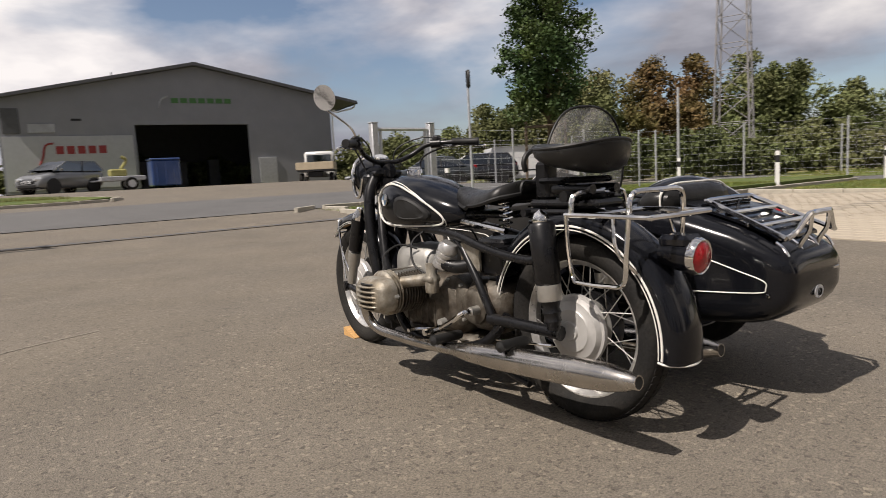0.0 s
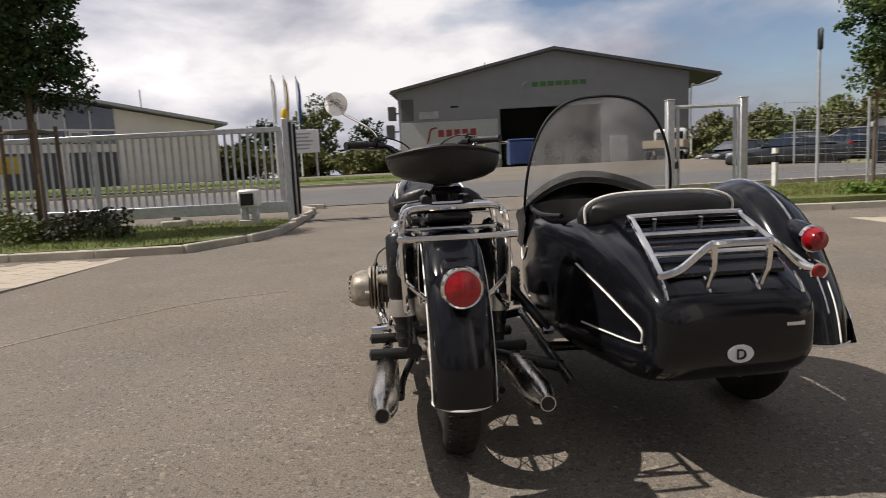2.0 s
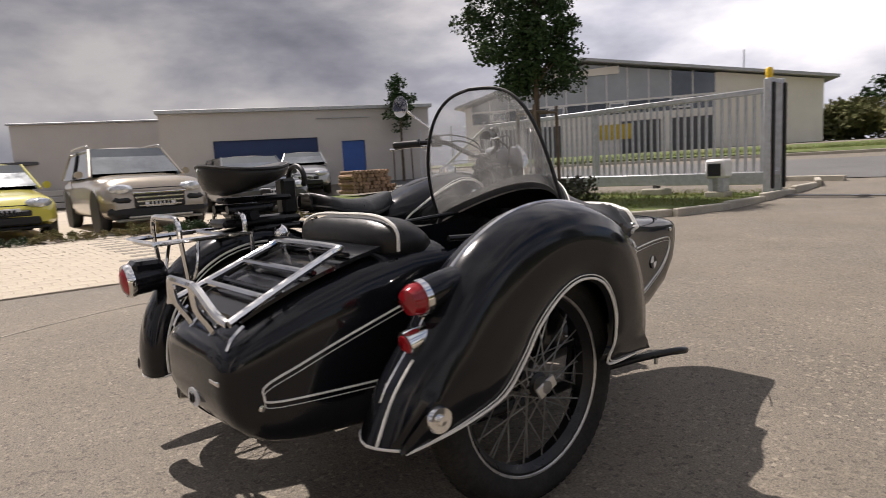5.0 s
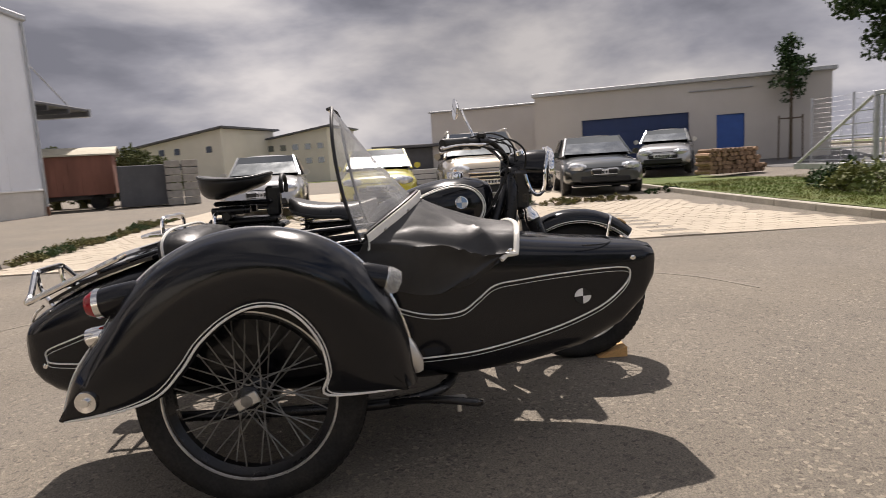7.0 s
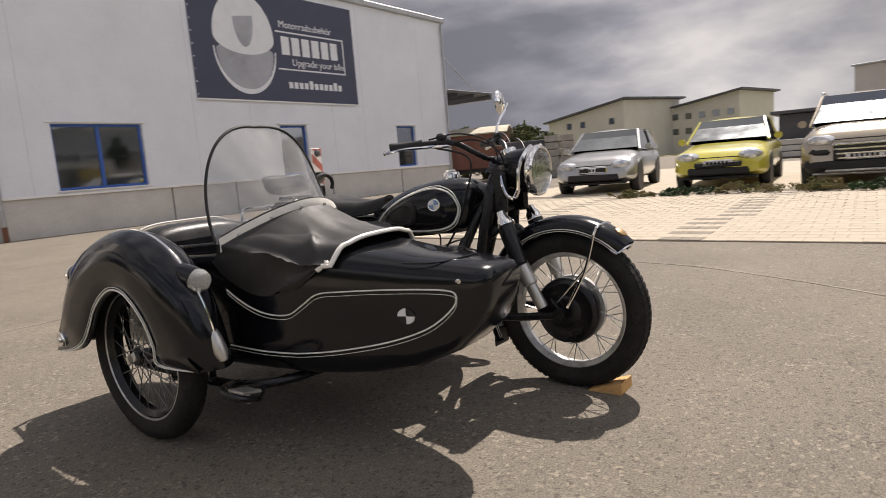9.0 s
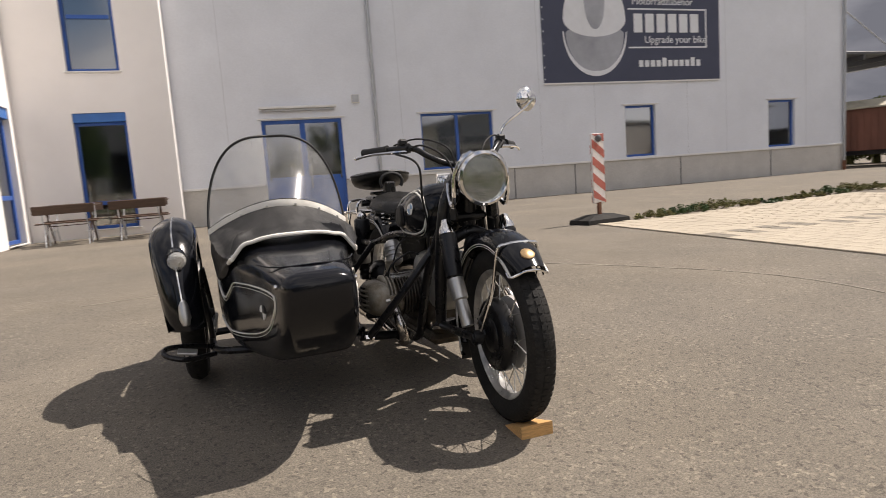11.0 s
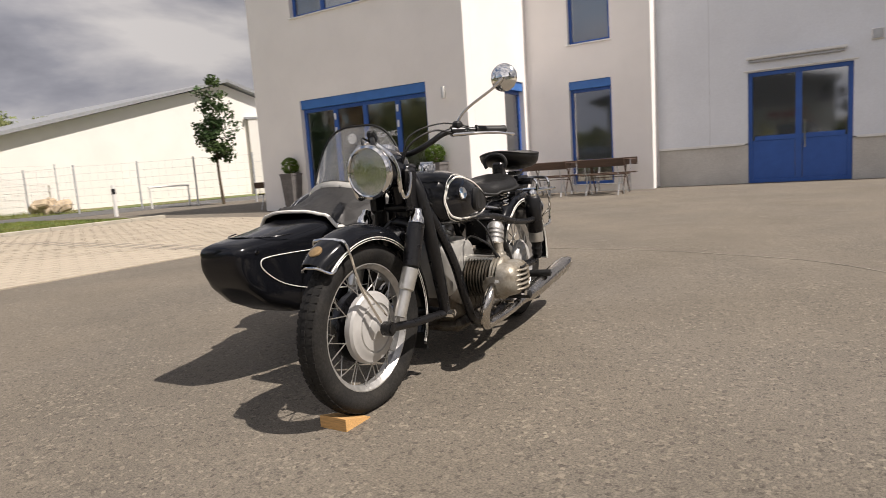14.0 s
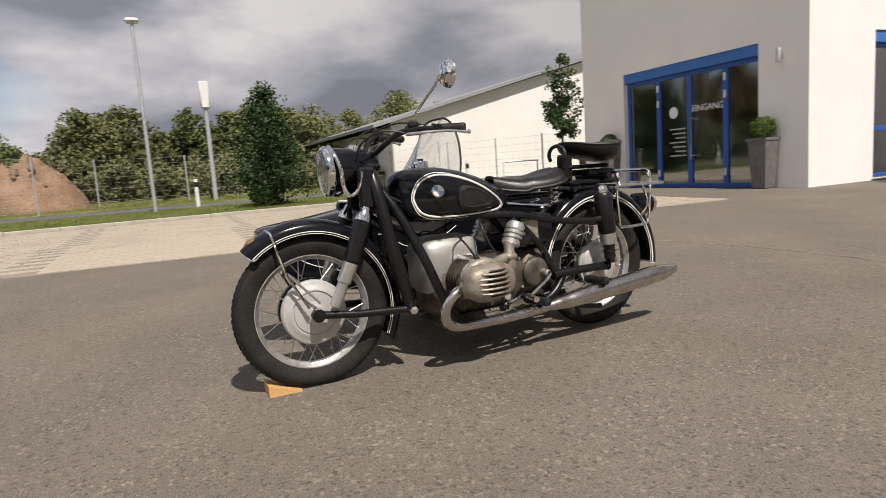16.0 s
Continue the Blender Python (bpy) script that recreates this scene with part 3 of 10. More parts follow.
def kerb(name, line, label="pale concrete kerb along the lawn"):
    """A kerb of single stones, 1 m long, along a line."""
    root = tagged(new(name), label, "kerb", "", "structure")
    p = np.array(line, float)
    seg = np.linalg.norm(np.diff(p, axis=0), axis=1)
    total = seg.sum()
    at = np.concatenate([[0], np.cumsum(seg)])
    n = max(int(total / 1.0), 1)
    me = make_mesh("kerbstone", box(-0.5 * total / n + 0.004, 0.5 * total / n - 0.004, -0.05, 0.05, -0.1, 0.1, 0.012), KERB, 0)
    for i in range(n):
        s = (i + 0.5) * total / n
        x, y = np.interp(s, at, p[:, 0]), np.interp(s, at, p[:, 1])
        x2, y2 = np.interp(min(s + 0.3, total), at, p[:, 0]), np.interp(min(s + 0.3, total), at, p[:, 1])
        x1, y1 = np.interp(max(s - 0.3, 0), at, p[:, 0]), np.interp(max(s - 0.3, 0), at, p[:, 1])
        piece("kerbstone", me, root, pose(x, y, gz(x, y), 0, 0, math.degrees(math.atan2(y2 - y1, x2 - x1))))
    return root


kerb("kerb_north_west", bend([(-14, 7.02), (-9.0, 6.4), (-3.35, 5.87), (-2.5, 6.3), (-2.05, 7.2), (-1.9, 8.6), (-1.85, 10.5), (-2.1, 11.6), (-2.8, 12.0), (-12, 12.15)], 8))
kerb("kerb_north_east", bend([(20.3, 6.28), (10.2, 6.32), (6.2, 6.76), (5.0, 7.2), (4.75, 8.0), (4.8, 9.6), (5.1, 11.5), (5.8, 12.2), (20.3, 12.28)], 8))
kerb("kerb_east", [(13.28, -8.2), (13.28, 6.1)])
kerb("kerb_island", bend([(-26, 20.9), (-4, 21.1), (1.3, 21.5), (2.5, 23.0), (0.5, 26.1)], 6))

# sliding gate's rail set in the yard
structure("gate_rail", terrain(-1.9, 4.75, 9.38, 9.5, 0.5, 0.2, 0.02), DARK_METAL, "dark steel gate rail across the drive", "gate rail")
scratch = bend([(-1.0, 2.86), (-1.6, 2.6), (-2.2, 1.85), (-2.55, 1.2), (-2.68, 0.4), (-2.45, -0.4), (-1.7, -1.67), (-0.95, -2.13), (-0.2, -2.38), (0.9, -2.5), (1.9, -2.4)], 8)
CHALK = material("pale scuff", (0.265, 0.238, 0.195), 0.9, vary=0.4, scale=5, spots=0.4)
scratch = np.array([q[:2] for q in scratch])
across = np.gradient(scratch, axis=0)
across = np.c_[-across[:, 1], across[:, 0]] / np.linalg.norm(across, axis=1)[:, None] * 0.007
structure("floor_scuff", sheet([[(*(q - n), 0.001), (*(q + n), 0.001)] for q, n in zip(scratch, across)], 0.002, (0, 0, 1)), CHALK,
          "faint pale curved tyre scuff on asphalt", "scuff mark")


# ---- main building: grey panel hall with rendered entrance wings ----
def wall_frame(x, y):
    """The building's own frame: u to the east along the wall, d into the building, z up."""
    return Matrix.Translation((x, y, 0)) @ Matrix.Rotation(-0.0632, 4, "Z") @ Matrix(((1, 0, 0, 0), (0, -1, 0, 0), (0, 0, 1, 0), (0, 0, 0, 1)))


def window_unit(name, m, u0, u1, z0, z1, mullions=(), transoms=(), depth=0.12, frame=0.06, paint=None, box_top=0.0, sill=True, label="", mat_sill=None, leaves=False):
    """A framed window or glazed door in an opening: frame, mullions, panes, sill, shutter box."""
    root = tagged(new(name), label, "door" if leaves else "window", "", "structure")
    root.matrix_basis = m
    paint = paint or BLUE
    zt = z1 - box_top
    bars = [box(u0, u0 + frame, depth, depth + 0.07, z0, zt, 0.006), box(u1 - frame, u1, depth, depth + 0.07, z0, zt, 0.006),
            box(u0 + frame, u1 - frame, depth, depth + 0.07, z0, z0 + frame, 0.006), box(u0 + frame, u1 - frame, depth, depth + 0.07, zt - frame, zt, 0.006)]
    fr = part("window_frame", bars, paint, root, "", 0)
    for u in mullions:
        part("mullion", box(u - frame * 0.7, u + frame * 0.7, depth - 0.004, depth + 0.066, z0 + frame, zt - frame, 0.006), paint, root, "", 0)
    edges = [u0 + frame] + list(mullions) + [u1 - frame]
    for a, b in zip(edges, edges[1:]):
        zz = [z0 + frame] + list(transoms) + [zt - frame]
        for c, d in zip(zz, zz[1:]):
            pane = part("pane", box(a + 0.01, b - 0.01, depth + 0.03, depth + 0.042, c, d), WINDOW, root, "", 0)
            pane.visible_shadow = False
        for t in transoms:
            part("transom", box(a + frame * 0.5, b - frame * 0.5, depth - 0.002, depth + 0.064, t - frame * 0.6, t + frame * 0.6, 0.006), paint, root, "", 0)
    if box_top:
        part("shutter_box", box(u0, u1, depth - 0.09, depth + 0.2, zt, z1, 0.006), BLUE_BOX, root, "bright blue roller shutter box", 0)
    if sill:
        part("window_sill", box(u0 - 0.04, u1 + 0.04, -0.05, depth, z0 - 0.03, z0, 0.005), mat_sill or TRIM_WHITE, root, "", 0)
    return root


HALL = wall_frame(1.177, -12.925)       # u = 0 at the white downpipe, u negative to the west
hall_holes = [(-4.0, -2.0, 0.0, 2.47), (-8.22, -6.12, 0.99, 2.49), (-13.60, -12.52, 0.96, 2.48), (-19.12, -18.0, 0.96, 2.47)]
structure("wall_hall_north", moved(pierced(-21.3, 0.0, 0.91, 6.6, [(a, b, max(c, 0.91), d) for a, b, c, d in hall_holes], 0.0, 0.25), HALL), PANEL, "light grey metal panel wall of the hall", "wall")
structure("wall_hall_plinth", moved(pierced(-21.3, 0.0, -0.15, 0.88, [(-4.0, -2.0, -0.15, 0.88)], 0.02, 0.25), HALL), PLINTH, "grey precast concrete plinth", "wall")
structure("wall_hall_west", moved(box(-21.3, -21.05, 0.252, 18.0, 0.0, 6.6), HALL), PANEL, "light grey metal panel end wall", "wall")
structure("wall_hall_south", moved(box(-21.3, 13.0, 18.0, 18.25, 0.0, 6.6), HALL), PANEL, "light grey metal panel rear wall", "wall")
structure("roof_hall", moved(box(-21.45, 0.1, -0.12, 18.3, 6.6, 6.8, 0.03), HALL), ZINC, "flat sheet metal roof edge", "roof")
# Rooms behind the panes are added; their dimness is put into the colour.
structure("floor_hall", moved(box(-21.05, 9.0, 0.252, 18.0, -0.1, 0.01), HALL), DARK_ROOM, "interior floor painted dim", "floor")
structure("partition_hall", moved(box(-21.05, 9.0, 4.4, 4.5, 0.01, 6.59), HALL), DARK_ROOM, "inner wall painted dim", "wall")
cap = tagged(new("plinth_cap"), "pale metal strip along the plinth top", "trim", "", "structure")
cap.matrix_basis = HALL
for a, b in ((-21.3, -4.06), (-1.94, 0.0)):
    part("strip", box(a, b, -0.03, 0.02, 0.87, 0.925, 0.006), TRIM_WHITE, cap, "", 0)
seams = tagged(new("wall_seam"), "thin vertical joints between wall panels", "trim", "", "structure")
seams.matrix_basis = HALL
for u in (-18.1, -14.5, -10.75, -8.8):
    part("joint", box(u, u + 0.012, -0.001, 0.03, 0.0, 0.87), DARK_METAL, seams, "", 0)
for u in (-19.6, -16.3, -14.8, -11.5, -9.7, -5.6, -1.2):
    part("joint", box(u, u + 0.006, -0.0015, 0.02, 0.93, 6.59), ZINC, seams, "", 0)
window_unit("door_1", HALL, -4.0, -2.0, 0.0, 2.47, (-3.0,), (1.0,), 0.06, 0.09, label="closed blue double door with upper glazing", sill=False, leaves=True)
d1 = tagged(new("door_panels"), "solid blue lower panels of the double door", "door panel", "", "structure")
d1.matrix_basis = HALL
for a, b in ((-3.91, -3.07), (-2.93, -2.09)):
    part("panel", box(a, b, 0.075, 0.11, 0.09, 0.96, 0.006), BLUE, d1, "", 0)
part("door_handle", [tube([(-3.12, 0.0, 0.75), (-3.12, 0.0, 1.35)], 0.018), tube([(-3.12, 0.0, 0.8), (-3.12, 0.09, 0.8)], 0.012), tube([(-3.12, 0.0, 1.3), (-3.12, 0.09, 1.3)], 0.012)], CHROME, d1, "long steel pull handle")
window_unit("window_1", HALL, -8.22, -6.12, 0.99, 2.49, (-7.17,), (), 0.10, 0.06, label="two-pane blue-framed window")
window_unit("window_2", HALL, -13.60, -12.52, 0.96, 2.48, (), (), 0.10, 0.06, label="narrow blue-framed window", sill=False)
window_unit("window_3", HALL, -19.12, -18.0, 0.96, 2.47, (), (), 0.10, 0.06, label="narrow blue-framed window near the corner", sill=False)
heads = tagged(new("window_head"), "pale sheet strip over an opening", "trim", "", "structure")
heads.matrix_basis = HALL
for a, b, z in ((-8.32, -6.02, 2.51), (-13.7, -12.42, 2.50), (-19.22, -17.9, 2.49), (-4.08, -1.92, 2.49)):
    part("strip", box(a, b, -0.05, 0.0, z, z + 0.03, 0.006), TRIM_WHITE, heads, "", 0)


def downpipe(name, m, u, z1, mat, label, d=-0.07):
    root = tagged(new(name), label, "downpipe", "", "structure")
    root.matrix_basis = m
    part("pipe", tube([(u, d, 0.3), (u, d, z1)], 0.045, 12), mat, root)
    part("pipe_foot", tube([(u, d, 0.0), (u, d, 0.32)], 0.055, 12), RED_DIRT if mat is not TRIM_WHITE else ZINC, root)
    for z in (0.95, 2.8, 4.8):
        part("clip", lathe([(0.052, 0), (0.052, 0.04)], 12, (u, d, z), "z"), ZINC, root)
    return root


downpipe("downpipe_1", HALL, 0.06, 6.55, TRIM_WHITE, "white downpipe where the wings meet")
downpipe("downpipe_2", HALL, -4.9, 6.55, ZINC, "grey zinc downpipe on the panel wall")
downpipe("downpipe_3", HALL, -21.25, 6.55, ZINC, "grey zinc downpipe at the hall corner")
# Sheet metal awning strip over the double door; it holds no lamp.
vent = thing("wall_lamp_strip", "pale metal awning strip over the double door", "awning")
vent.matrix_basis = HALL
part("cover", box(-3.88, -1.98, -0.14, -0.002, 2.74, 2.80, 0.012), TRIM_WHITE, vent, "", 0)
part("rail", box(-3.83, -2.03, -0.08, -0.002, 2.68, 2.74, 0.008), ZINC, vent, "", 0)
jb = thing("junction_box", "small grey box on the panel wall", "junction box")
jb.matrix_basis = HALL
part("body", box(-4.50, -4.29, -0.06, -0.002, 2.83, 3.05, 0.012), TRIM_WHITE, jb, "", 0)
part("lid", box(-4.485, -4.305, -0.072, -0.06, 2.845, 3.035, 0.005), ZINC, jb, "", 0)

# canopy at the west end
canopy = thing("canopy", "flat grey steel canopy hung on rods at the hall's end", "canopy")
canopy.matrix_basis = HALL
part("deck", box(-25.4, -21.32, 0.3, 3.5, 3.95, 4.06, 0.02), DARK_METAL, canopy, "", 0)
for u in (-25.4, -24.05, -22.7, -21.42):
    part("beam", box(u, u + 0.08, 0.3, 3.5, 3.77, 3.95, 0.01), DARK_METAL, canopy, "", 0)
part("fascia", box(-25.46, -25.4, 0.25, 3.55, 3.74, 4.08, 0.01), ZINC, canopy, "", 0)
for d in (0.5, 3.0):
    part("tie_rod", tube([(-21.32, d, 5.85), (-24.4, d, 4.06)], 0.025, 8), ZINC, canopy)

# banner on the wall: brand lettering stays plain shapes
ban = thing("banner", "large dark blue advertising banner with a white helmet", "banner")
ban.matrix_basis = HALL
BX0, BX1, BZ0, BZ1 = -16.04, -9.86, 3.18, 6.36
part("cloth", box(BX0, BX1, -0.03, -0.004, BZ0, BZ1, 0.004), BANNER, ban, "", 0)
part("bottom_rail", box(BX0 - 0.02, BX1 + 0.02, -0.05, -0.03, BZ0 - 0.03, BZ0 + 0.015, 0.006), TRIM_WHITE, ban, "", 0)
for z in np.linspace(BZ0 + 0.1, BZ1 - 0.1, 10):
    part("lace", box(BX1 - 0.05, BX1 - 0.02, -0.036, -0.03, z, z + 0.04), SIGN_WHITE, ban, "", 0)


def flat_ring(cx, cz, rx, rz, w, a0, a1, d, n=28, taper=0.0):
    """An arc drawn as a thin plate on the banner."""
    rows = []
    for k in range(n + 1):
        a = radians(a0 + (a1 - a0) * k / n)
        ww = w * (1 - taper * abs(2 * k / n - 1))
        rows.append([(cx + rx * math.cos(a), d, cz + rz * math.sin(a)), (cx + (rx - ww) * math.cos(a), d, cz + (rz - ww) * math.sin(a))])
    return sheet(rows, 0.004, (0, -1, 0))


def flat_shape(pts, d):
    n = len(pts)
    v = [(u, d, z) for u, z in pts] + [(u, d - 0.004, z) for u, z in pts]
    return v, [tuple(range(n)), tuple(range(2 * n - 1, n - 1, -1))] + [(i, (i + 1) % n, n + (i + 1) % n, n + i) for i in range(n)]


HU = -11.585
helm_top = [(HU + 1.04 * math.cos(a), 4.97 + (1.25 if math.sin(a) > 0 else 0.49) * math.sin(a)) for a in np.linspace(0, 2 * math.pi, 40, endpoint=False)]
part("helmet_crown", flat_shape(helm_top, -0.034), SIGN_WHITE, ban, "", 0)
helm_low = [(HU + 0.97 * math.cos(a), 4.569 + (0.22 if math.sin(a) > 0 else 1.09) * math.sin(a)) for a in np.linspace(0, 2 * math.pi, 40, endpoint=False)]
part("helmet_visor", flat_shape(helm_low, -0.0335), SIGN_GREY, ban, "", 0)
part("helmet_chin", flat_ring(HU, 4.623, 1.07, 1.26, 0.15, 180, 360, -0.036, taper=0.75), SIGN_WHITE, ban, "", 0)
part("helmet_slot", flat_shape([(HU + 0.34 * math.cos(a), 5.6 + 0.81 * math.sin(a) - (0.1 if math.sin(a) < 0 else 0)) for a in np.linspace(math.pi, 2 * math.pi, 20)], -0.0395), SIGN_GREY, ban, "", 0)
# brand word as plain bars
for k in range(6):
    u = -12.905 - k * 0.406
    part("brand_bar", box(u - 0.305, u, -0.038, -0.034, 4.601, 5.144), SIGN_WHITE, ban, "", 0)
for z in (5.252, 4.146):
    part("frame_line", box(-15.499, -12.713, -0.037, -0.033, z, z + 0.045), SIGN_WHITE, ban, "", 0)
part("frame_line", box(-15.549, -15.499, -0.037, -0.033, 4.146, 5.301), SIGN_WHITE, ban, "", 0)
for k in range(11):
    u = -13.051 - k * 0.209
    part("address_bar", box(u - 0.147, u, -0.038, -0.034, 3.603, 3.603 + (0.26 if k in (4, 9) else 0.19)), SIGN_WHITE, ban, "", 0)
TXT = Matrix(((-1, 0, 0, 0), (0, 0, -1, 0), (0, 1, 0, 0), (0, 0, 0, 1)))
letters("words", "Upgrade your bike", 0.30, SIGN_WHITE, ban, Matrix.Translation((-14.405, -0.034, 4.298)) @ TXT, "white slogan")
letters("words", "Motorradzubehör", 0.30, SIGN_WHITE, ban, Matrix.Translation((-13.954, -0.034, 5.404)) @ TXT, "white line of words")

# entrance wing
ENT = wall_frame(4.4746, -9.152)
ent_holes = [(1.03, 4.82, 0.0, 2.76), (1.0, 4.87, 4.78, 6.5)]
structure("wall_entrance_north", moved(pierced(0.0, 6.4, -0.05, 8.3, ent_holes, 0.0, 0.32), ENT), RENDER_WALL, "pale rendered entrance front", "wall")
structure("wall_entrance_west", moved(pierced(0.0, 3.32, -0.05, 8.3, [(1.56, 2.70, 0.05, 2.84)], 0.0, 0.32), ENT @ Matrix(((0, 1, 0, 0), (1, 0, 0, 0.322), (0, 0, 1, 0), (0, 0, 0, 1)))), RENDER_WALL, "sunlit pale rendered side wall", "wall")
structure("wall_entrance_east", moved(box(6.08, 6.4, 0.322, 10.0, -0.05, 8.3), ENT), RENDER_WALL, "pale rendered end wall", "wall")
structure("roof_entrance", moved(box(-0.1, 6.5, -0.1, 10.1, 8.3, 8.5), ENT), ZINC, "flat roof edge of the entrance wing", "roof")
structure("floor_entrance", moved(box(0.32, 6.08, 0.322, 10.0, -0.1, 0.0), ENT), PALE_ROOM, "lobby floor painted pale as if lit", "floor")
structure("floor_upper", moved(box(0.32, 6.08, 0.322, 10.0, 3.5, 3.7), ENT), DARK_ROOM, "upper floor painted dim", "floor")
structure("partition_entrance", moved(box(0.33, 6.07, 5.0, 5.1, 0.01, 8.2), ENT), PALE_ROOM, "lobby wall painted pale as if lit", "wall")
window_unit("door_2", ENT, 1.03, 4.82, 0.0, 2.76, (1.9, 2.86, 3.78), (), 0.12, 0.09, box_top=0.22, sill=False, label="wide blue-framed glass entrance doors", leaves=True)
ent_bits = tagged(new("door_fittings"), "steel handles and hinges of the entrance doors", "door fitting", "", "structure")
ent_bits.matrix_basis = ENT
part("door_handle", [tube([(2.75, 0.03, 0.6), (2.75, 0.03, 1.6)], 0.02), tube([(2.75, 0.03, 0.7), (2.75, 0.12, 0.7)], 0.012), tube([(2.75, 0.03, 1.5), (2.75, 0.12, 1.5)], 0.012)], CHROME, ent_bits)
for u in (1.9, 3.78):
    for z in (0.25, 1.85, 2.2):
        part("hinge", box(u - 0.025, u + 0.025, 0.085, 0.118, z, z + 0.16, 0.006), SIGN_WHITE, ent_bits, "", 0)
letters("words", "EINGANG", 0.19, SIGN_WHITE, ent_bits, Matrix.Translation((2.38, 0.138, 1.66)) @ TXT, "white door lettering")
part("helmet_mark", flat_shape([(3.34 + 0.13 * math.cos(a), 1.69 + 0.13 * math.sin(a)) for a in np.linspace(0, 2 * math.pi, 18, endpoint=False)], 0.142), SIGN_WHITE, ent_bits, "", 0)
for k in range(7):
    part("text_bar", box(3.0, 3.46 - 0.08 * (k % 3), 0.139, 0.143, 1.30 - 0.1 * k, 1.33 - 0.1 * k), SIGN_GREY, ent_bits, "", 0)
window_unit("window_4", ENT, 1.0, 4.87, 4.78, 6.5, (1.97, 2.93, 3.9), (), 0.12, 0.08, label="wide blue-framed upper window")
lampw = thing("wall_lamp", "small cylindrical steel wall lamp beside the entrance", "wall lamp")
lampw.matrix_basis = ENT
part("body", lathe([(0.0, 2.33), (0.048, 2.33), (0.048, 2.56), (0.043, 2.57), (0.0, 2.57)], 14, (0.53, -0.09, 0), "z"), ALU, lampw)
part("bracket", box(0.51, 0.55, -0.06, -0.002, 2.41, 2.48, 0.006), ALU, lampw, "", 0)
SIDE = ENT @ Matrix(((0, 1, 0, 0), (1, 0, 0, 0.322), (0, 0, 1, 0), (0, 0, 0, 1)))
window_unit("door_3", SIDE, 1.56, 2.70, 0.05, 2.84, (), (1.0,), 0.12, 0.08, box_top=0.22, sill=True, label="narrow blue glazed side door", leaves=True)

# recessed middle wing
MID = wall_frame(4.2067, -12.4736)
mid_holes = [(-2.09, -1.03, 0.18, 2.73), (-2.09, -1.05, 3.62, 5.85)]
structure("wall_middle_north", moved(pierced(-3.03, 0.16, -0.05, 8.3, mid_holes, 0.0, 0.32), MID), RENDER_WALL, "pale rendered middle wing", "wall")
structure("roof_middle", moved(box(-3.1, 0.06, 0.33, 10, 8.3, 8.5), MID), ZINC, "flat roof edge of the middle wing", "roof")
structure("wall_middle_west", moved(box(-3.03, -2.75, 0.322, 6.0, 0.02, 8.3), MID), RENDER_WALL, "pale rendered return wall", "wall")
structure("partition_middle", moved(box(-2.65, 0.1, 3.0, 3.1, 0.02, 8.2), MID), DARK_ROOM, "inner wall painted dim", "wall")
window_unit("window_5", MID, -2.09, -1.03, 0.18, 2.73, (), (0.75,), 0.12, 0.07, box_top=0.2, label="tall blue-framed ground-floor window")
window_unit("window_6", MID, -2.09, -1.05, 3.62, 5.85, (), (4.8,), 0.12, 0.07, label="tall blue-framed upper window")


# ---- paving ----
def paved(name, quad, pave=0.2, row=0.1, label="pale concrete block paving", dots=(), near=None, nearest=280):
    """Block paving on a four-cornered field: stones in running bond with open joints."""
    a, b, c, d = [np.array(q, float) for q in quad]
    root = structure(name, slab([tuple(q) for q in quad], -0.06, 0.0115), JOINT, label, "paving")
    lu, lv = np.linalg.norm(b - a), np.linalg.norm(d - a)
    nu, nv = int(lu / pave), int(lv / row)
    me = make_mesh("paver", box(-lu / nu / 2 + 0.003, lu / nu / 2 - 0.003, -lv / nv / 2 + 0.003, lv / nv / 2 - 0.003, -0.02, 0.012, 0.004), PAVER, 0)
    spots, rest = [], []
    for i in range(nu):
        for j in range(nv):
            s, t = (i + 0.5 + (0.5 if j % 2 else 0)) / nu, (j + 0.5) / nv
            if s > 1 - 0.5 / nu:
                continue
            p = a * (1 - s) * (1 - t) + b * s * (1 - t) + c * s * t + d * (1 - s) * t
            dark = any(abs((p - np.array(q0)) @ np.array([-(q1[1] - q0[1]), q1[0] - q0[0]])) / np.hypot(q1[0] - q0[0], q1[1] - q0[1]) < pave * 1.05 and j % 2 == 0 for q0, q1 in dots)
            (rest if dark else spots).append((p, math.degrees(math.atan2(*(b - a)[::-1]))))
    near = np.array(near if near is not None else a)
    spots.sort(key=lambda q: np.linalg.norm(q[0] - near))
    for p, ang in spots[:nearest]:
        piece("paver", me, root, pose(p[0], p[1], 0.004, random.uniform(-0.3, 0.3), random.uniform(-0.3, 0.3), ang))
    gv, gf = box(-lu / nu / 2 + 0.003, lu / nu / 2 - 0.003, -lv / nv / 2 + 0.003, lv / nv / 2 - 0.003, 0.0, 0.012)
    gv = np.array(gv)
    for nm, lot, mt in (("paver_field", spots[nearest:], PAVER), ("dark_paver_line", rest, DARK_PAVER)):
        if not lot:
            continue
        vv, ff = [], []
        ca, sa = math.cos(radians(lot[0][1])), math.sin(radians(lot[0][1]))
        for p, _ in lot:
            o = len(vv)
            z = random.uniform(0.003, 0.006)
            vv += [(p[0] + x * ca - y * sa, p[1] + x * sa + y * ca, q + z) for x, y, q in gv]
            ff += [tuple(k + o for k in q) for q in gf]
        tagged(part(nm, (vv, ff), mt, root, "", 0), "", "", "", "stuff")
    return root


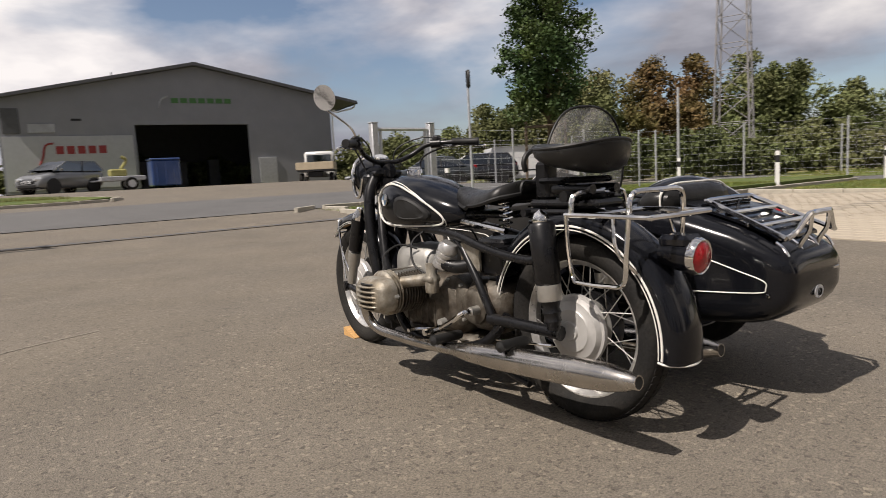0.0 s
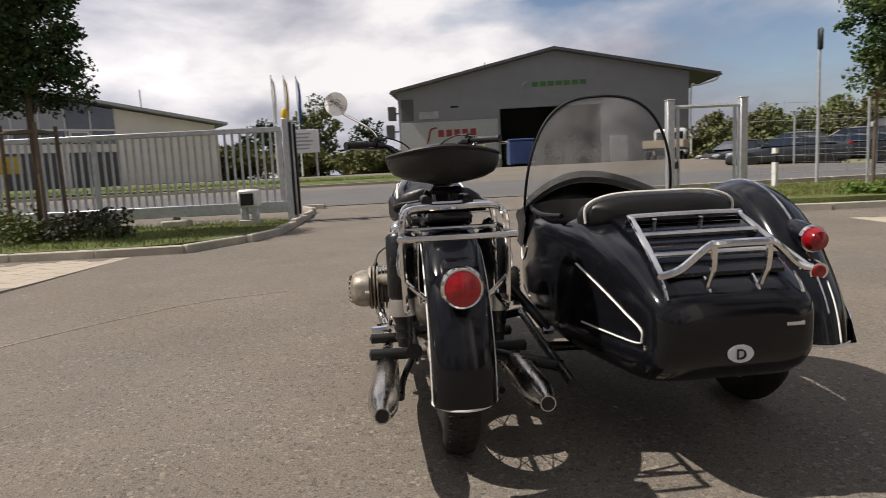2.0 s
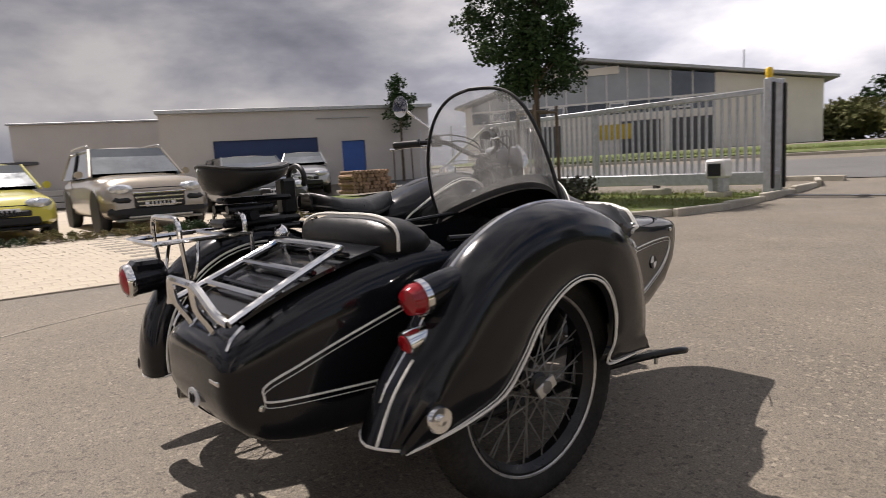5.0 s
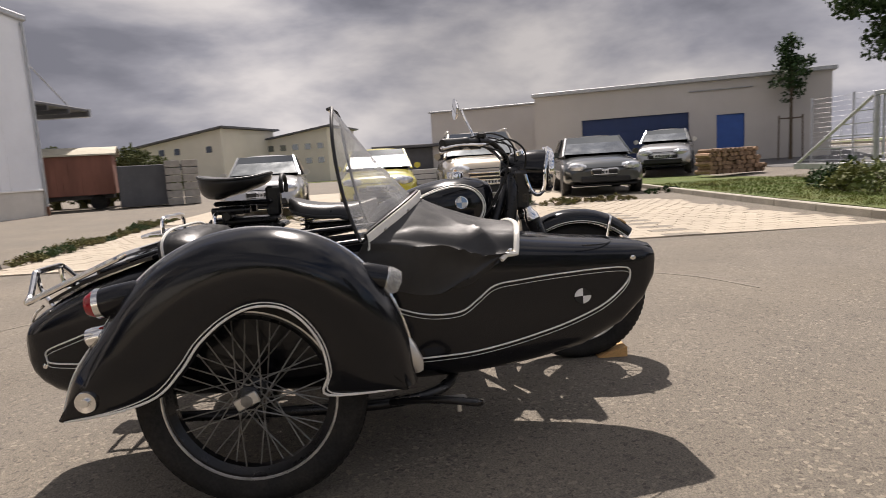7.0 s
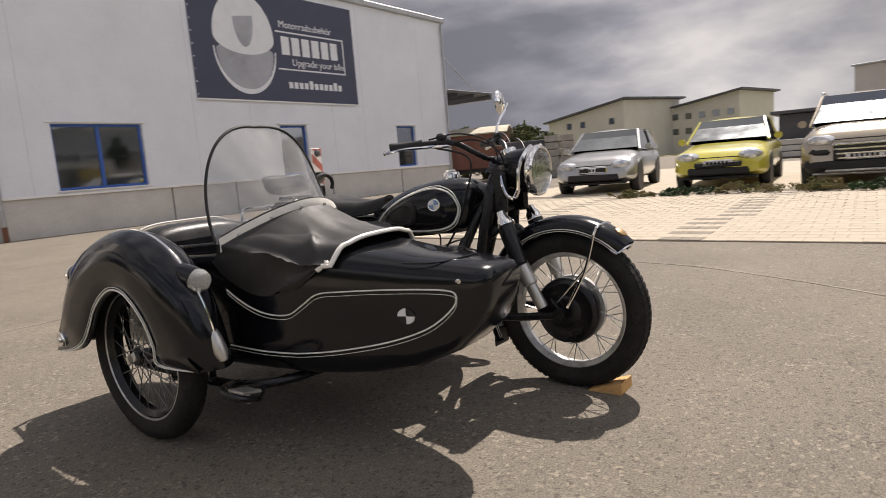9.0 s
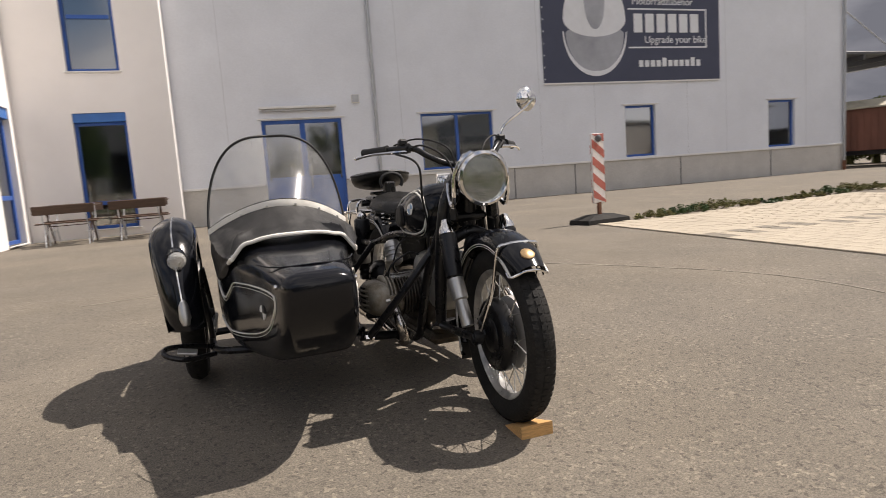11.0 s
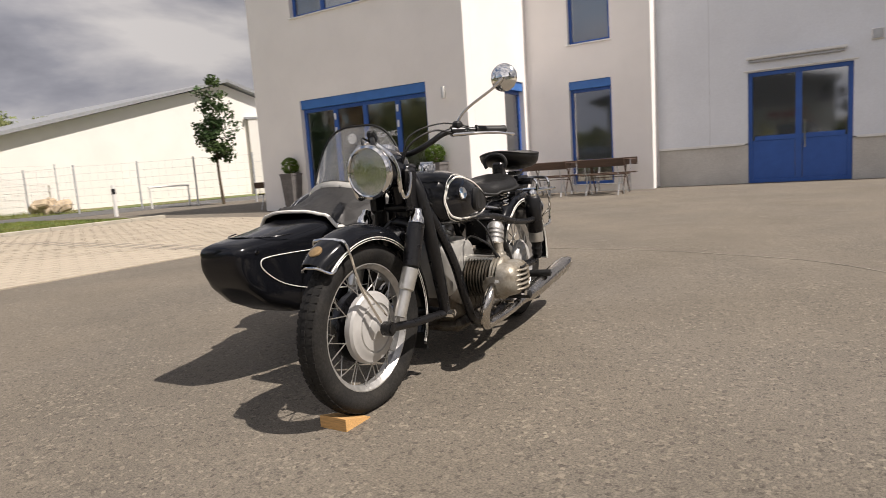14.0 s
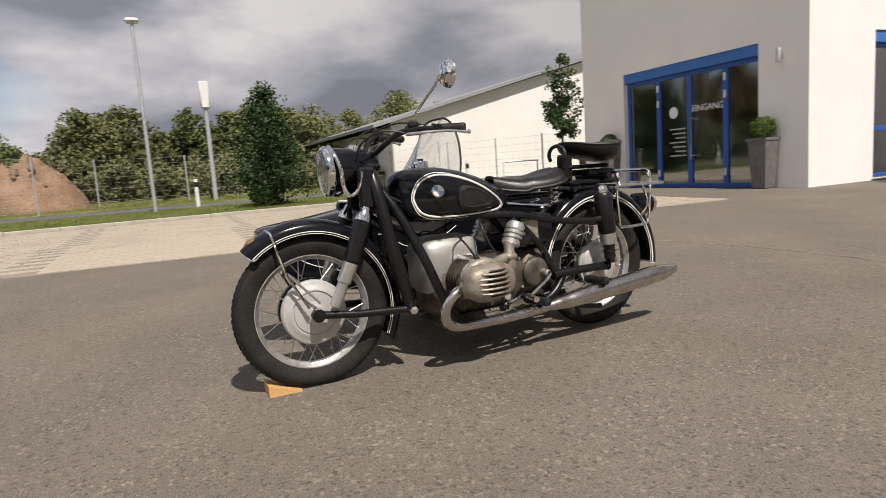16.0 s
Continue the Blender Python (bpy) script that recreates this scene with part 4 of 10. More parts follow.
# ---- motorcycle ----
def wheel(parent, name, c, r=0.312, w=0.095, m=None, hub_l=0.06, hub_r=0.06, disc=0.125, spokes=36, hub_size=0.09, rim_mat=None, spoke_mat=None, edge=False, label=""):
    """A spoked wheel about the x axis: tyre with tread blocks, rim, spokes, hub."""
    o = np.array(c, float)

    def put(g):
        g = ([(p[0] + o[0], p[1] + o[1], p[2] + o[2]) for p in g[0]], g[1])
        return moved(g, m) if m is not None else g

    root = part(name, put(lathe([(0.238, -0.030), (0.228, -0.030), (0.222, -0.022), (0.212, -0.012), (0.212, 0.012), (0.222, 0.022), (0.228, 0.030), (0.238, 0.030),
                                 (0.236, 0.026), (0.228, 0.020), (0.222, 0.010), (0.222, -0.010), (0.228, -0.020), (0.236, -0.026), (0.238, -0.030)], 64, (0, 0, 0), "x", False)), rim_mat or RIM, parent, label or "polished alloy rim")
    h = w / 2
    prof = [(0.232, -0.030), (0.245, -h * 0.80), (0.268, -h), (0.288, -h * 0.96), (0.302, -h * 0.74), (r - 0.003, -h * 0.42), (r, 0.0), (r - 0.003, h * 0.42), (0.302, h * 0.74), (0.288, h * 0.96),
            (0.268, h), (0.245, h * 0.80), (0.232, 0.030), (0.240, 0.018), (0.240, -0.018), (0.232, -0.030)]
    tread = []
    for k in range(72):
        a = 2 * math.pi * k / 72
        for s, lo, hi in ((-1, 0.30, 0.74), (1, 0.30, 0.74), (0, -0.16, 0.16)):
            a2 = a + (0.022 if s == 1 else 0) + (0.011 if s == 0 else 0)
            x0, x1 = (s * lo * h, s * hi * h) if s else (lo * h, hi * h)
            rr0 = r - 0.0005 if not s else r - 0.004
            rr1 = rr0 if not s else 0.3035
            d = 0.028
            q = []
            for x, rr, aa in ((x0, rr0, a2 - d), (x1, rr1, a2 - d + 0.012 * (1 if s else 0)), (x1, rr1, a2 + d + 0.012 * (1 if s else 0)), (x0, rr0, a2 + d)):
                q.append((x, rr * math.cos(aa), rr * math.sin(aa)))
                q.append((x, (rr + 0.0026) * math.cos(aa), (rr + 0.0026) * math.sin(aa)))
            tread.append((q, [(0, 2, 3, 1), (2, 4, 5, 3), (4, 6, 7, 5), (6, 0, 1, 7), (1, 3, 5, 7)]))
    part("tyre", [put(lathe(prof, 72, (0, 0, 0), "x", False))] + [put(g) for g in tread], RUBBER, root, "black rubber tyre with blocks of tread")
    if edge:
        for s in (-1, 1):
            part("rim_edge", put(tube([(s * 0.031, 0.238 * math.cos(a), 0.238 * math.sin(a)) for a in np.linspace(0, 2 * math.pi, 64, endpoint=False)], 0.0045, 6, True)), RIM, root, "pale alloy rim edge")
    q = hub_size / 0.09
    part("hub", put(lathe([(0.0, -hub_l), (0.03 * q, -hub_l), (0.085 * q, -hub_l + 0.01), (0.09 * q, -0.03), (0.05 * q, -0.02), (0.05 * q, 0.02), (0.09 * q, 0.03), (0.085 * q, hub_r - 0.01), (0.03 * q, hub_r), (0.0, hub_r)], 36)), rim_mat or ALU, root)
    for k in range(spokes):
        side = 1 if k % 2 else -1
        a = 2 * math.pi * k / spokes
        lead = radians(28) * (1 if (k // 2) % 2 else -1)
        x = side * 0.036
        p0, p1 = (x, 0.977 * hub_size * math.cos(a + lead * 0.09 / hub_size), 0.977 * hub_size * math.sin(a + lead * 0.09 / hub_size)), (side * 0.008, 0.221 * math.cos(a), 0.221 * math.sin(a))
        part("spoke", put(tube([p0, p1], 0.0021, 5)), spoke_mat or SPOKE, root)
    return root


def arc_pt(c, r, deg, x=0.0):
    a = radians(deg)
    return (x, c[0] + r * math.cos(a), c[1] + r * math.sin(a))


def mudguard(c, r, a0, a1, half, skirt, crown=0.02, n=40, flare=0.0):
    """A valanced guard over a wheel: domed crown with sides that hang down by skirt."""
    rows = []
    for i in range(n + 1):
        s = i / n
        a = a0 + (a1 - a0) * s
        hw = half * (1 + flare * max(0, (s - 0.8) / 0.2) - 0.25 * max(0, (0.10 - s) / 0.10))
        row = [arc_pt(c, r - skirt, a, -hw)]
        for t in np.linspace(180, 0, 11):
            row.append(arc_pt(c, r - 0.02 + (0.02 + crown) * math.sin(radians(t)) ** 0.8, a, hw * math.cos(radians(t)) ** 1 if abs(math.cos(radians(t))) > 1e-6 else 0.0))
        row.append(arc_pt(c, r - skirt, a, hw))
        rows.append(row)
    return rows


FC, RC = (1.412, 0.308), (0.0, 0.312)
STEER = Matrix.Translation((0, 1.10, 0)) @ Matrix.Rotation(radians(-3.5), 4, "Z") @ Matrix.Translation((0, -1.10, 0))


def st(g):
    return moved(g, STEER)


form = motorcycle_form
bike = thing("motorcycle", "black vintage motorcycle with white pinstripes and chrome", "motorcycle")

# wheels
fw = wheel(bike, "front_wheel", (0, FC[0], FC[1]), m=STEER)
part("brake_drum", st(lathe([(0.0, -0.070), (0.030, -0.070), (0.034, -0.067), (0.044, -0.066), (0.046, -0.062), (0.082, -0.060), (0.084, -0.055), (0.089, -0.055), (0.091, -0.0605), (0.100, -0.059), (0.106, -0.055), (0.124, -0.051), (0.131, -0.042), (0.131, -0.020), (0.1, -0.015), (0.0, -0.015)], 48, (0, *FC))), DRUM, fw, "smooth pale alloy drum cover")
part("brake_plate", st(lathe([(0.0, 0.068), (0.034, 0.066), (0.06, 0.062), (0.064, 0.058), (0.108, 0.057), (0.112, 0.060), (0.124, 0.054), (0.132, 0.042), (0.132, 0.015), (0.0, 0.015)], 48, (0, *FC))), FRAME_PAINT, fw, "black brake plate")
for a in (0.6, 1.3, 3.6):
    part("air_slot", st(moved(box(0.0565, 0.0595, -0.016, 0.016, -0.006, 0.006, 0.002), Matrix.Translation((0, *FC)) @ Matrix.Rotation(a, 4, "X") @ Matrix.Translation((0, 0, 0.085)))), SOFT_RUBBER, fw)
part("brake_lever", st(tube([(0.075, FC[0] - 0.01, FC[1]), (0.08, FC[0] - 0.05, FC[1] + 0.055)], 0.008, 8)), FRAME_PAINT, fw)
part("axle_nut", st(lathe([(0.0, -0.135), (0.018, -0.133), (0.02, -0.09)], 6, (0, *FC))), FRAME_PAINT, fw)
part("axle_nut", st(lathe([(0.02, 0.09), (0.018, 0.133), (0.0, 0.135)], 6, (0, *FC))), FRAME_PAINT, fw)
rw = wheel(bike, "rear_wheel", (0, *RC), w=0.105)
part("brake_drum", lathe([(0.0, -0.078), (0.030, -0.078), (0.034, -0.072), (0.070, -0.070), (0.074, -0.066), (0.098, -0.062), (0.104, -0.054), (0.108, -0.046), (0.118, -0.044), (0.118, -0.03), (0.0, -0.03)], 48, (0, *RC)), DRUM, rw, "smooth pale alloy drum cover")
part("final_drive", lathe([(0.0, 0.12), (0.05, 0.115), (0.085, 0.10), (0.11, 0.07), (0.115, 0.035), (0.0, 0.03)], 40, (0, *RC)), FRAME_PAINT, rw, "black final drive housing")

# front guard
rows = mudguard(FC, 0.352, 47, 206, 0.066, 0.035)
fg = part("front_mudguard", st(sheet(rows, 0.003)), PAINT, bike)
for s in (-1, 1):
    part("pinstripe", [st(tube([arc_pt(FC, 0.352 - 0.026, a, s * 0.068) for a in np.linspace(48, 204, 50)], 0.0035, 6, flat=0.6)),
                       st(tube([arc_pt(FC, 0.352 - 0.034, a, s * 0.068) for a in np.linspace(48, 204, 50)], 0.0022, 6, flat=0.6))], PIN, fg)
part("chrome_lip", st(tube(bend([arc_pt(FC, 0.318, 52, -0.070), arc_pt(FC, 0.322, 47.5, -0.066), arc_pt(FC, 0.352, 46.6, -0.03), arc_pt(FC, 0.356, 46.4, 0.0), arc_pt(FC, 0.352, 46.6, 0.03), arc_pt(FC, 0.322, 47.5, 0.066), arc_pt(FC, 0.318, 52, 0.070)], 5), 0.0045, 6)), CHROME, fg)
badge_at = math.atan2(0.583 - FC[1], 1.6036 - FC[0])
part("badge", st(moved(lathe([(0.0, 0.016), (0.016, 0.015), (0.024, 0.011), (0.025, -0.004)], 24, (0, 0, 0), "y"), Matrix.Translation((0.0, FC[0] + 0.366 * math.cos(badge_at), FC[1] + 0.366 * math.sin(badge_at))) @ Matrix.Rotation(badge_at, 4, "X"))), BRONZE, fg, "round bronze-coloured badge")
for s in (-1, 1):
    part("guard_stay", [st(tube(bend([arc_pt(FC, 0.372, 66, s * 0.0), arc_pt(FC, 0.368, 66, s * 0.045), arc_pt(FC, 0.345, 66, s * 0.074), (s * 0.085, FC[0] + 0.10, FC[1] + 0.17), (s * 0.105, FC[0] + 0.03, FC[1] + 0.03)], 6), 0.006, 8)),
                        st(tube([(s * 0.084, FC[0] + 0.105, FC[1] + 0.18), (s * 0.10, FC[0] - 0.015, FC[1] + 0.045)], 0.005, 8))], CHROME, fg)
part("mudflap", st(box(-0.055, 0.055, 1.075, 1.083, 0.13, 0.20, 0.003)), SOFT_RUBBER, fg, "", 0)

# long-arm front fork
fork = part("front_fork", [st(tube(bend([(s * 0.055, 1.135, 0.86), (s * 0.10, 1.125, 0.76), (s * 0.118, 1.09, 0.55), (s * 0.118, 1.045, 0.36), (s * 0.118, 1.03, 0.275)], 6), [0.024, 0.026, 0.028, 0.024, 0.022], 12)) for s in (-1, 1)]
            + [st(tube([(-0.12, 1.03, 0.275), (0.12, 1.03, 0.275)], 0.022, 12)), st(tube(bend([(-0.118, 1.10, 0.60), (0, 1.14, 0.66), (0.118, 1.10, 0.60)], 6), 0.022, 10)),
               st(box(-0.075, 0.075, 1.09, 1.17, 0.855, 0.885, 0.012)), st(box(-0.07, 0.07, 1.06, 1.15, 0.70, 0.735, 0.012)), st(tube([(0, 1.10, 0.68), (0, 1.135, 0.90)], 0.036, 14))], FRAME_PAINT, bike, "black tubular swinging-arm fork")
for s in (-1, 1):
    part("swing_arm", [st(tube([(s * 0.118, 1.03, 0.275), (s * 0.112, 1.25, 0.288), (s * 0.108, FC[0], FC[1])], 0.016, 10)), st(lathe([(0.026, -0.016), (0.026, 0.016)], 16, (s * 0.112, *FC)))], FRAME_PAINT, fork)
    part("pivot_nut", st(lathe([(0.0, -0.02), (0.017, -0.018), (0.017, 0.018), (0.0, 0.02)], 6, (s * 0.142, 1.03, 0.275))), CHROME, fork)
    sh = part("shock_absorber", st(turned([(0.0, 0), (0.030, 0), (0.033, 0.02), (0.034, 0.5), (0.034, 0.98), (0.0, 1)], (s * 0.128, 1.265, 0.505), (s * 0.125, 1.205, 0.660))), FRAME_PAINT, fork, "black spring shroud")
    part("shock_cap", st(turned([(0.0, 0), (0.032, 0.0), (0.030, 0.35), (0.020, 0.6), (0.017, 0.9), (0.0, 1)], (s * 0.125, 1.205, 0.660), (s * 0.122, 1.182, 0.718))), CHROME, sh)
    part("shock_body", [st(turned([(0.0, 0), (0.022, 0.0), (0.023, 0.08), (0.023, 0.52), (0.030, 0.55), (0.031, 0.97), (0.0, 1)], (s * 0.118, 1.345, 0.335), (s * 0.128, 1.265, 0.505)))], ALU, sh)

# headlamp in its tapered shell
HL = Vector((0.0, 1.300, 0.862))
ax = Vector((0, 1, -0.04)).normalized()
shell = part("headlamp", st(turned([(0.0, 0), (0.034, 0.02), (0.058, 0.22), (0.078, 0.5), (0.089, 0.8), (0.091, 1.0)], HL - ax * 0.215 + Vector((0, 0, 0.012)), HL - ax * 0.006, 36)), PAINT, bike, "black headlamp shell")
part("rim", st(turned([(0.086, 0.0), (0.098, 0.0), (0.102, 0.35), (0.099, 0.8), (0.090, 1.0), (0.086, 0.9), (0.086, 0.0)], HL - ax * 0.012, HL + ax * 0.018, 40)), CHROME, shell)
part("reflector", st(turned([(0.0, 0), (0.03, 0.05), (0.06, 0.4), (0.084, 0.98), (0.086, 1.0)], HL - ax * 0.075, HL + ax * 0.002, 36)), CHROME, shell)
part("bulb", st(lathe([(0.0, 0.03), (0.014, 0.024), (0.016, 0.01), (0.008, -0.03), (0.0, -0.03)], 12, tuple(HL - ax * 0.045), "y")), CLEAR_LENS, shell)
lens = part("lens", st(turned([(0.088, 0.0), (0.075, 0.45), (0.05, 0.8), (0.02, 0.97), (0.0, 1.0)], HL + ax * 0.010, HL + ax * 0.034, 36)), LAMP_GLASS, shell, "domed glass lens")
lens.visible_shadow = False
for s in (-1, 1):
    loop = bend([(s * 0.040, HL[1] - 0.005, HL[2] + 0.098), (s * 0.085, HL[1] - 0.015, HL[2] + 0.062), (s * 0.106, HL[1] - 0.03, HL[2] + 0.005), (s * 0.108, HL[1] - 0.035, HL[2] - 0.06), (s * 0.106, HL[1] - 0.055, HL[2] - 0.098), (s * 0.104, HL[1] - 0.085, HL[2] - 0.09), (s * 0.104, HL[1] - 0.105, HL[2] - 0.05), (s * 0.10, HL[1] - 0.115, HL[2] - 0.01)], 6)
    part("lamp_bracket", st(tube(loop, 0.0085, 8)), CHROME, shell, "looped chrome lamp guard")
    part("ear", [st(box(min(s * 0.07, s * 0.10), max(s * 0.07, s * 0.10), 1.13, 1.20, 0.70, 0.87, 0.012))], FRAME_PAINT, shell, "", 0)
part("speedometer", st(turned([(0.0, 0.0), (0.036, 0.0), (0.036, 0.8), (0.03, 1.0), (0.0, 1.0)], (0, 1.175, 0.925), (0, 1.165, 0.955), 24)), CHROME, shell)
part("horn", [st(lathe([(0.0, 0.0), (0.05, 0.0), (0.052, 0.02), (0.03, 0.05), (0.0, 0.055)], 20, (0.0, 1.17, 0.60), "y"))], FRAME_PAINT, bike)

# handlebar
barp = [(-0.335, 0.865, 0.995), (-0.25, 0.955, 1.000), (-0.185, 1.035, 0.995), (-0.13, 1.085, 0.955), (-0.06, 1.105, 0.925), (0.0, 1.108, 0.922)]
barl = bend(barp + [(-x, y, z) for x, y, z in barp[-2::-1]], 6)
bar = part("handlebar", st(tube(barl, 0.0115, 10)), FRAME_PAINT, bike)
for s in (-1, 1):
    g0, g1 = Vector((s * 0.345, 0.852, 0.995)), Vector((s * 0.262, 0.944, 1.000))
    part("grip", st(turned([(0.0, 0), (0.016, 0.0), (0.018, 0.05), (0.0165, 0.2), (0.0165, 0.9), (0.019, 0.95), (0.019, 1.0), (0.0, 1.0)], g0, g1)), SOFT_RUBBER, bar, "black ribbed rubber grip")
    part("lever", [st(tube(bend([(s * 0.205, 1.025, 0.985), (s * 0.26, 0.99, 0.985), (s * 0.33, 0.915, 0.985), (s * 0.375, 0.858, 0.975)], 5), [0.008, 0.007, 0.005, 0.006], 8)), st(lathe([(0.0, -0.009), (0.009, 0), (0.0, 0.009)], 10, (s * 0.378, 0.853, 0.975)))], CHROME, bar)
    part("clamp", st(turned([(0.0, 0), (0.02, 0.02), (0.02, 0.98), (0.0, 1.0)], (s * 0.225, 0.985, 0.998), (s * 0.195, 1.022, 0.998))), FRAME_PAINT, bar)
    part("switch", st(box(s * 0.215 - 0.018, s * 0.215 + 0.018, 0.985, 1.02, 1.008, 1.036, 0.008)), SOFT_RUBBER, bar, "", 0)
    part("cable", [st(tube(bend([(s * 0.205, 1.03, 0.99), (s * 0.17, 1.12, 1.0), (s * 0.10, 1.19, 0.94), (s * 0.06, 1.16, 0.82), (s * 0.09, 1.0, 0.7)], 7), 0.004, 6)),
                   st(tube(bend([(s * 0.24, 0.96, 1.015), (s * 0.16, 1.05, 1.03), (s * 0.07, 1.14, 0.98), (s * 0.05, 1.15, 0.86)], 7), 0.0035, 6))], SOFT_RUBBER, bar)
part("clutch_cable", tube(bend([(0.24, 0.98, 0.98), (0.19, 1.09, 0.93), (0.17, 1.06, 0.80), (0.12, 0.98, 0.66), (0.10, 0.9, 0.55)], 7), 0.0045, 6), SOFT_RUBBER, bar)
stem = bend([(-0.205, 1.0, 1.005), (-0.225, 0.995, 1.05), (-0.26, 0.985, 1.085), (-0.36, 0.968, 1.145), (-0.400, 0.960, 1.178)], 6)
mir = part("mirror", st(tube(stem, 0.0055, 8)), CHROME, bar, "round chrome mirror on a bent stem")
MC = Vector((-0.398, 0.952, 1.186))
mx = Vector((0.10, -1, 0.02)).normalized()
part("mirror_back", moved(turned([(0.0, 0), (0.025, 0.08), (0.046, 0.5), (0.052, 0.9), (0.053, 1.0), (0.050, 1.0)], MC - mx * 0.018, MC + mx * 0.004, 28), Matrix.Translation((0, 0, 0))), CHROME, mir)
MIRROR = material("mirror glass", (0.9, 0.9, 0.9), 0.02, 1.0)
part("mirror_glass", turned([(0.0, 0), (0.0505, 0), (0.0505, 1.0), (0.0, 1.0)], MC + mx * 0.001, MC + mx * 0.004, 28), MIRROR, mir)

# tank
def tank_ring(y, w, zt, zb, n=28):
    ring = []
    zc, h = (zt + zb) / 2, (zt - zb) / 2
    for k in range(n):
        a = 2 * math.pi * k / n
        c, s = math.cos(a), math.sin(a)
        e = 2.6 if s > 0 else 3.6
        ring.append((w * math.copysign(abs(c) ** (2 / e), c), y, zc + h * math.copysign(abs(s) ** (2 / (2.2 if s > 0 else 3.4)), s)))
    return ring


TANK = [(1.045, 0.055, 0.800, 0.690), (1.03, 0.095, 0.826, 0.660), (0.99, 0.135, 0.846, 0.628), (0.93, 0.162, 0.855, 0.618), (0.85, 0.172, 0.852, 0.618), (0.76, 0.166, 0.834, 0.620),
        (0.68, 0.146, 0.806, 0.625), (0.60, 0.116, 0.770, 0.632), (0.54, 0.088, 0.738, 0.645), (0.515, 0.055, 0.715, 0.660)]
tank = part("fuel_tank", loft([tank_ring(*q) for q in TANK]), PAINT, bike, "teardrop black fuel tank with white lining", 50)


def tank_x(y, z):
    ys = [q[0] for q in TANK][::-1]
    w, zt, zb = [np.interp(y, ys, [q[k] for q in TANK][::-1]) for k in (1, 2, 3)]
    zc, h = (zt + zb) / 2, (zt - zb) / 2
    t = min(abs((z - zc) / h), 0.995)
    b, e = (2.2, 2.6) if z > zc else (3.4, 3.6)
    s = t ** (b / 2)
    return w * (1 - s * s) ** (1 / e)


outline = bend([(0.995, 0.735), (0.965, 0.792), (0.90, 0.818), (0.82, 0.808), (0.72, 0.770), (0.63, 0.715), (0.59, 0.675), (0.61, 0.650), (0.70, 0.643), (0.82, 0.642), (0.92, 0.648), (0.975, 0.675)], 6, True)
knee = bend([(0.815, 0.755), (0.77, 0.765), (0.70, 0.740), (0.645, 0.700), (0.65, 0.675), (0.70, 0.668), (0.78, 0.668), (0.82, 0.690)], 5, True)
for s in (-1, 1):
    part("pinstripe", [tube([(s * (tank_x(y, z) + 0.001), y, z) for y, z in outline], 0.0045, 6, True), tube([(s * (tank_x(y, 0.735 + (z - 0.735) * 1.13) + 0.001), 0.79 + (y - 0.79) * 1.04, 0.735 + (z - 0.735) * 1.11) for y, z in outline], 0.0022, 6, True)], PIN, tank)
    kc = knee.mean(0)
    rows = [[(s * (tank_x(*(kc + (q - kc) * k)) + d), *(kc + (q - kc) * k)) for q in np.vstack([knee, knee[:1]])] for k, d in ((1.0, 0.0), (0.97, 0.010), (0.80, 0.013), (0.74, 0.010), (0.4, 0.011), (0.02, 0.011))]
    part("knee_pad", sheet(rows, 0.002), SOFT_RUBBER, tank, "black rubber knee pad")
    for k in range(4):
        y0, z0 = 0.905, 0.752
        a0 = 90 * k
        pts = [(y0, z0)] + [(y0 + 0.021 * math.cos(radians(a)), z0 + 0.021 * math.sin(radians(a))) for a in np.linspace(a0, a0 + 90, 7)]
        g = ([(s * (tank_x(y, z) + d), y, z) for d in (0.001, 0.005) for y, z in pts], [tuple(range(8)), tuple(range(15, 7, -1))] + [(i, (i + 1) % 8, 8 + (i + 1) % 8, 8 + i) for i in range(8)])
        part("roundel", g, BADGE_WHITE if k % 2 else BADGE_BLUE, tank, "", 0)
    part("roundel_ring", tube([(s * (tank_x(0.905 + 0.024 * math.cos(a), 0.752 + 0.024 * math.sin(a)) + 0.003), 0.905 + 0.024 * math.cos(a), 0.752 + 0.024 * math.sin(a)) for a in np.linspace(0, 2 * math.pi, 24, endpoint=False)], 0.0025, 6, True), CHROME, tank)
part("filler_cap", [lathe([(0.0, 0.845), (0.035, 0.845), (0.036, 0.872), (0.032, 0.880), (0.0, 0.882)], 24, (0, 0.90, 0), "z"), tube([(-0.03, 0.90, 0.885), (0.03, 0.90, 0.885)], 0.006, 6)], CHROME, tank)

# frame
fr = part("frame", [tube(bend([(s * 0.03, 1.11, 0.80), (s * 0.09, 1.05, 0.68), (s * 0.135, 0.97, 0.48), (s * 0.145, 0.90, 0.30), (s * 0.14, 0.80, 0.175), (s * 0.14, 0.55, 0.165), (s * 0.13, 0.36, 0.22), (s * 0.11, 0.26, 0.33)], 6), 0.019, 10) for s in (-1, 1)]
          + [tube(bend([(s * 0.03, 1.08, 0.72), (s * 0.08, 0.9, 0.64), (s * 0.12, 0.55, 0.62), (s * 0.135, 0.30, 0.565), (s * 0.15, 0.08, 0.55), (s * 0.15, 0.03, 0.60)], 6), 0.016, 10) for s in (-1, 1)]
          + [tube(bend([(s * 0.10, 0.52, 0.60), (s * 0.12, 0.40, 0.45), (s * 0.12, 0.32, 0.30)], 6), 0.015, 10) for s in (-1, 1)]
          + [tube([(-0.12, 0.32, 0.30), (0.12, 0.32, 0.30)], 0.02, 10), tube([(-0.13, 0.3, 0.565), (0.13, 0.3, 0.565)], 0.014, 8)], FRAME_PAINT, bike, "black tubular frame")
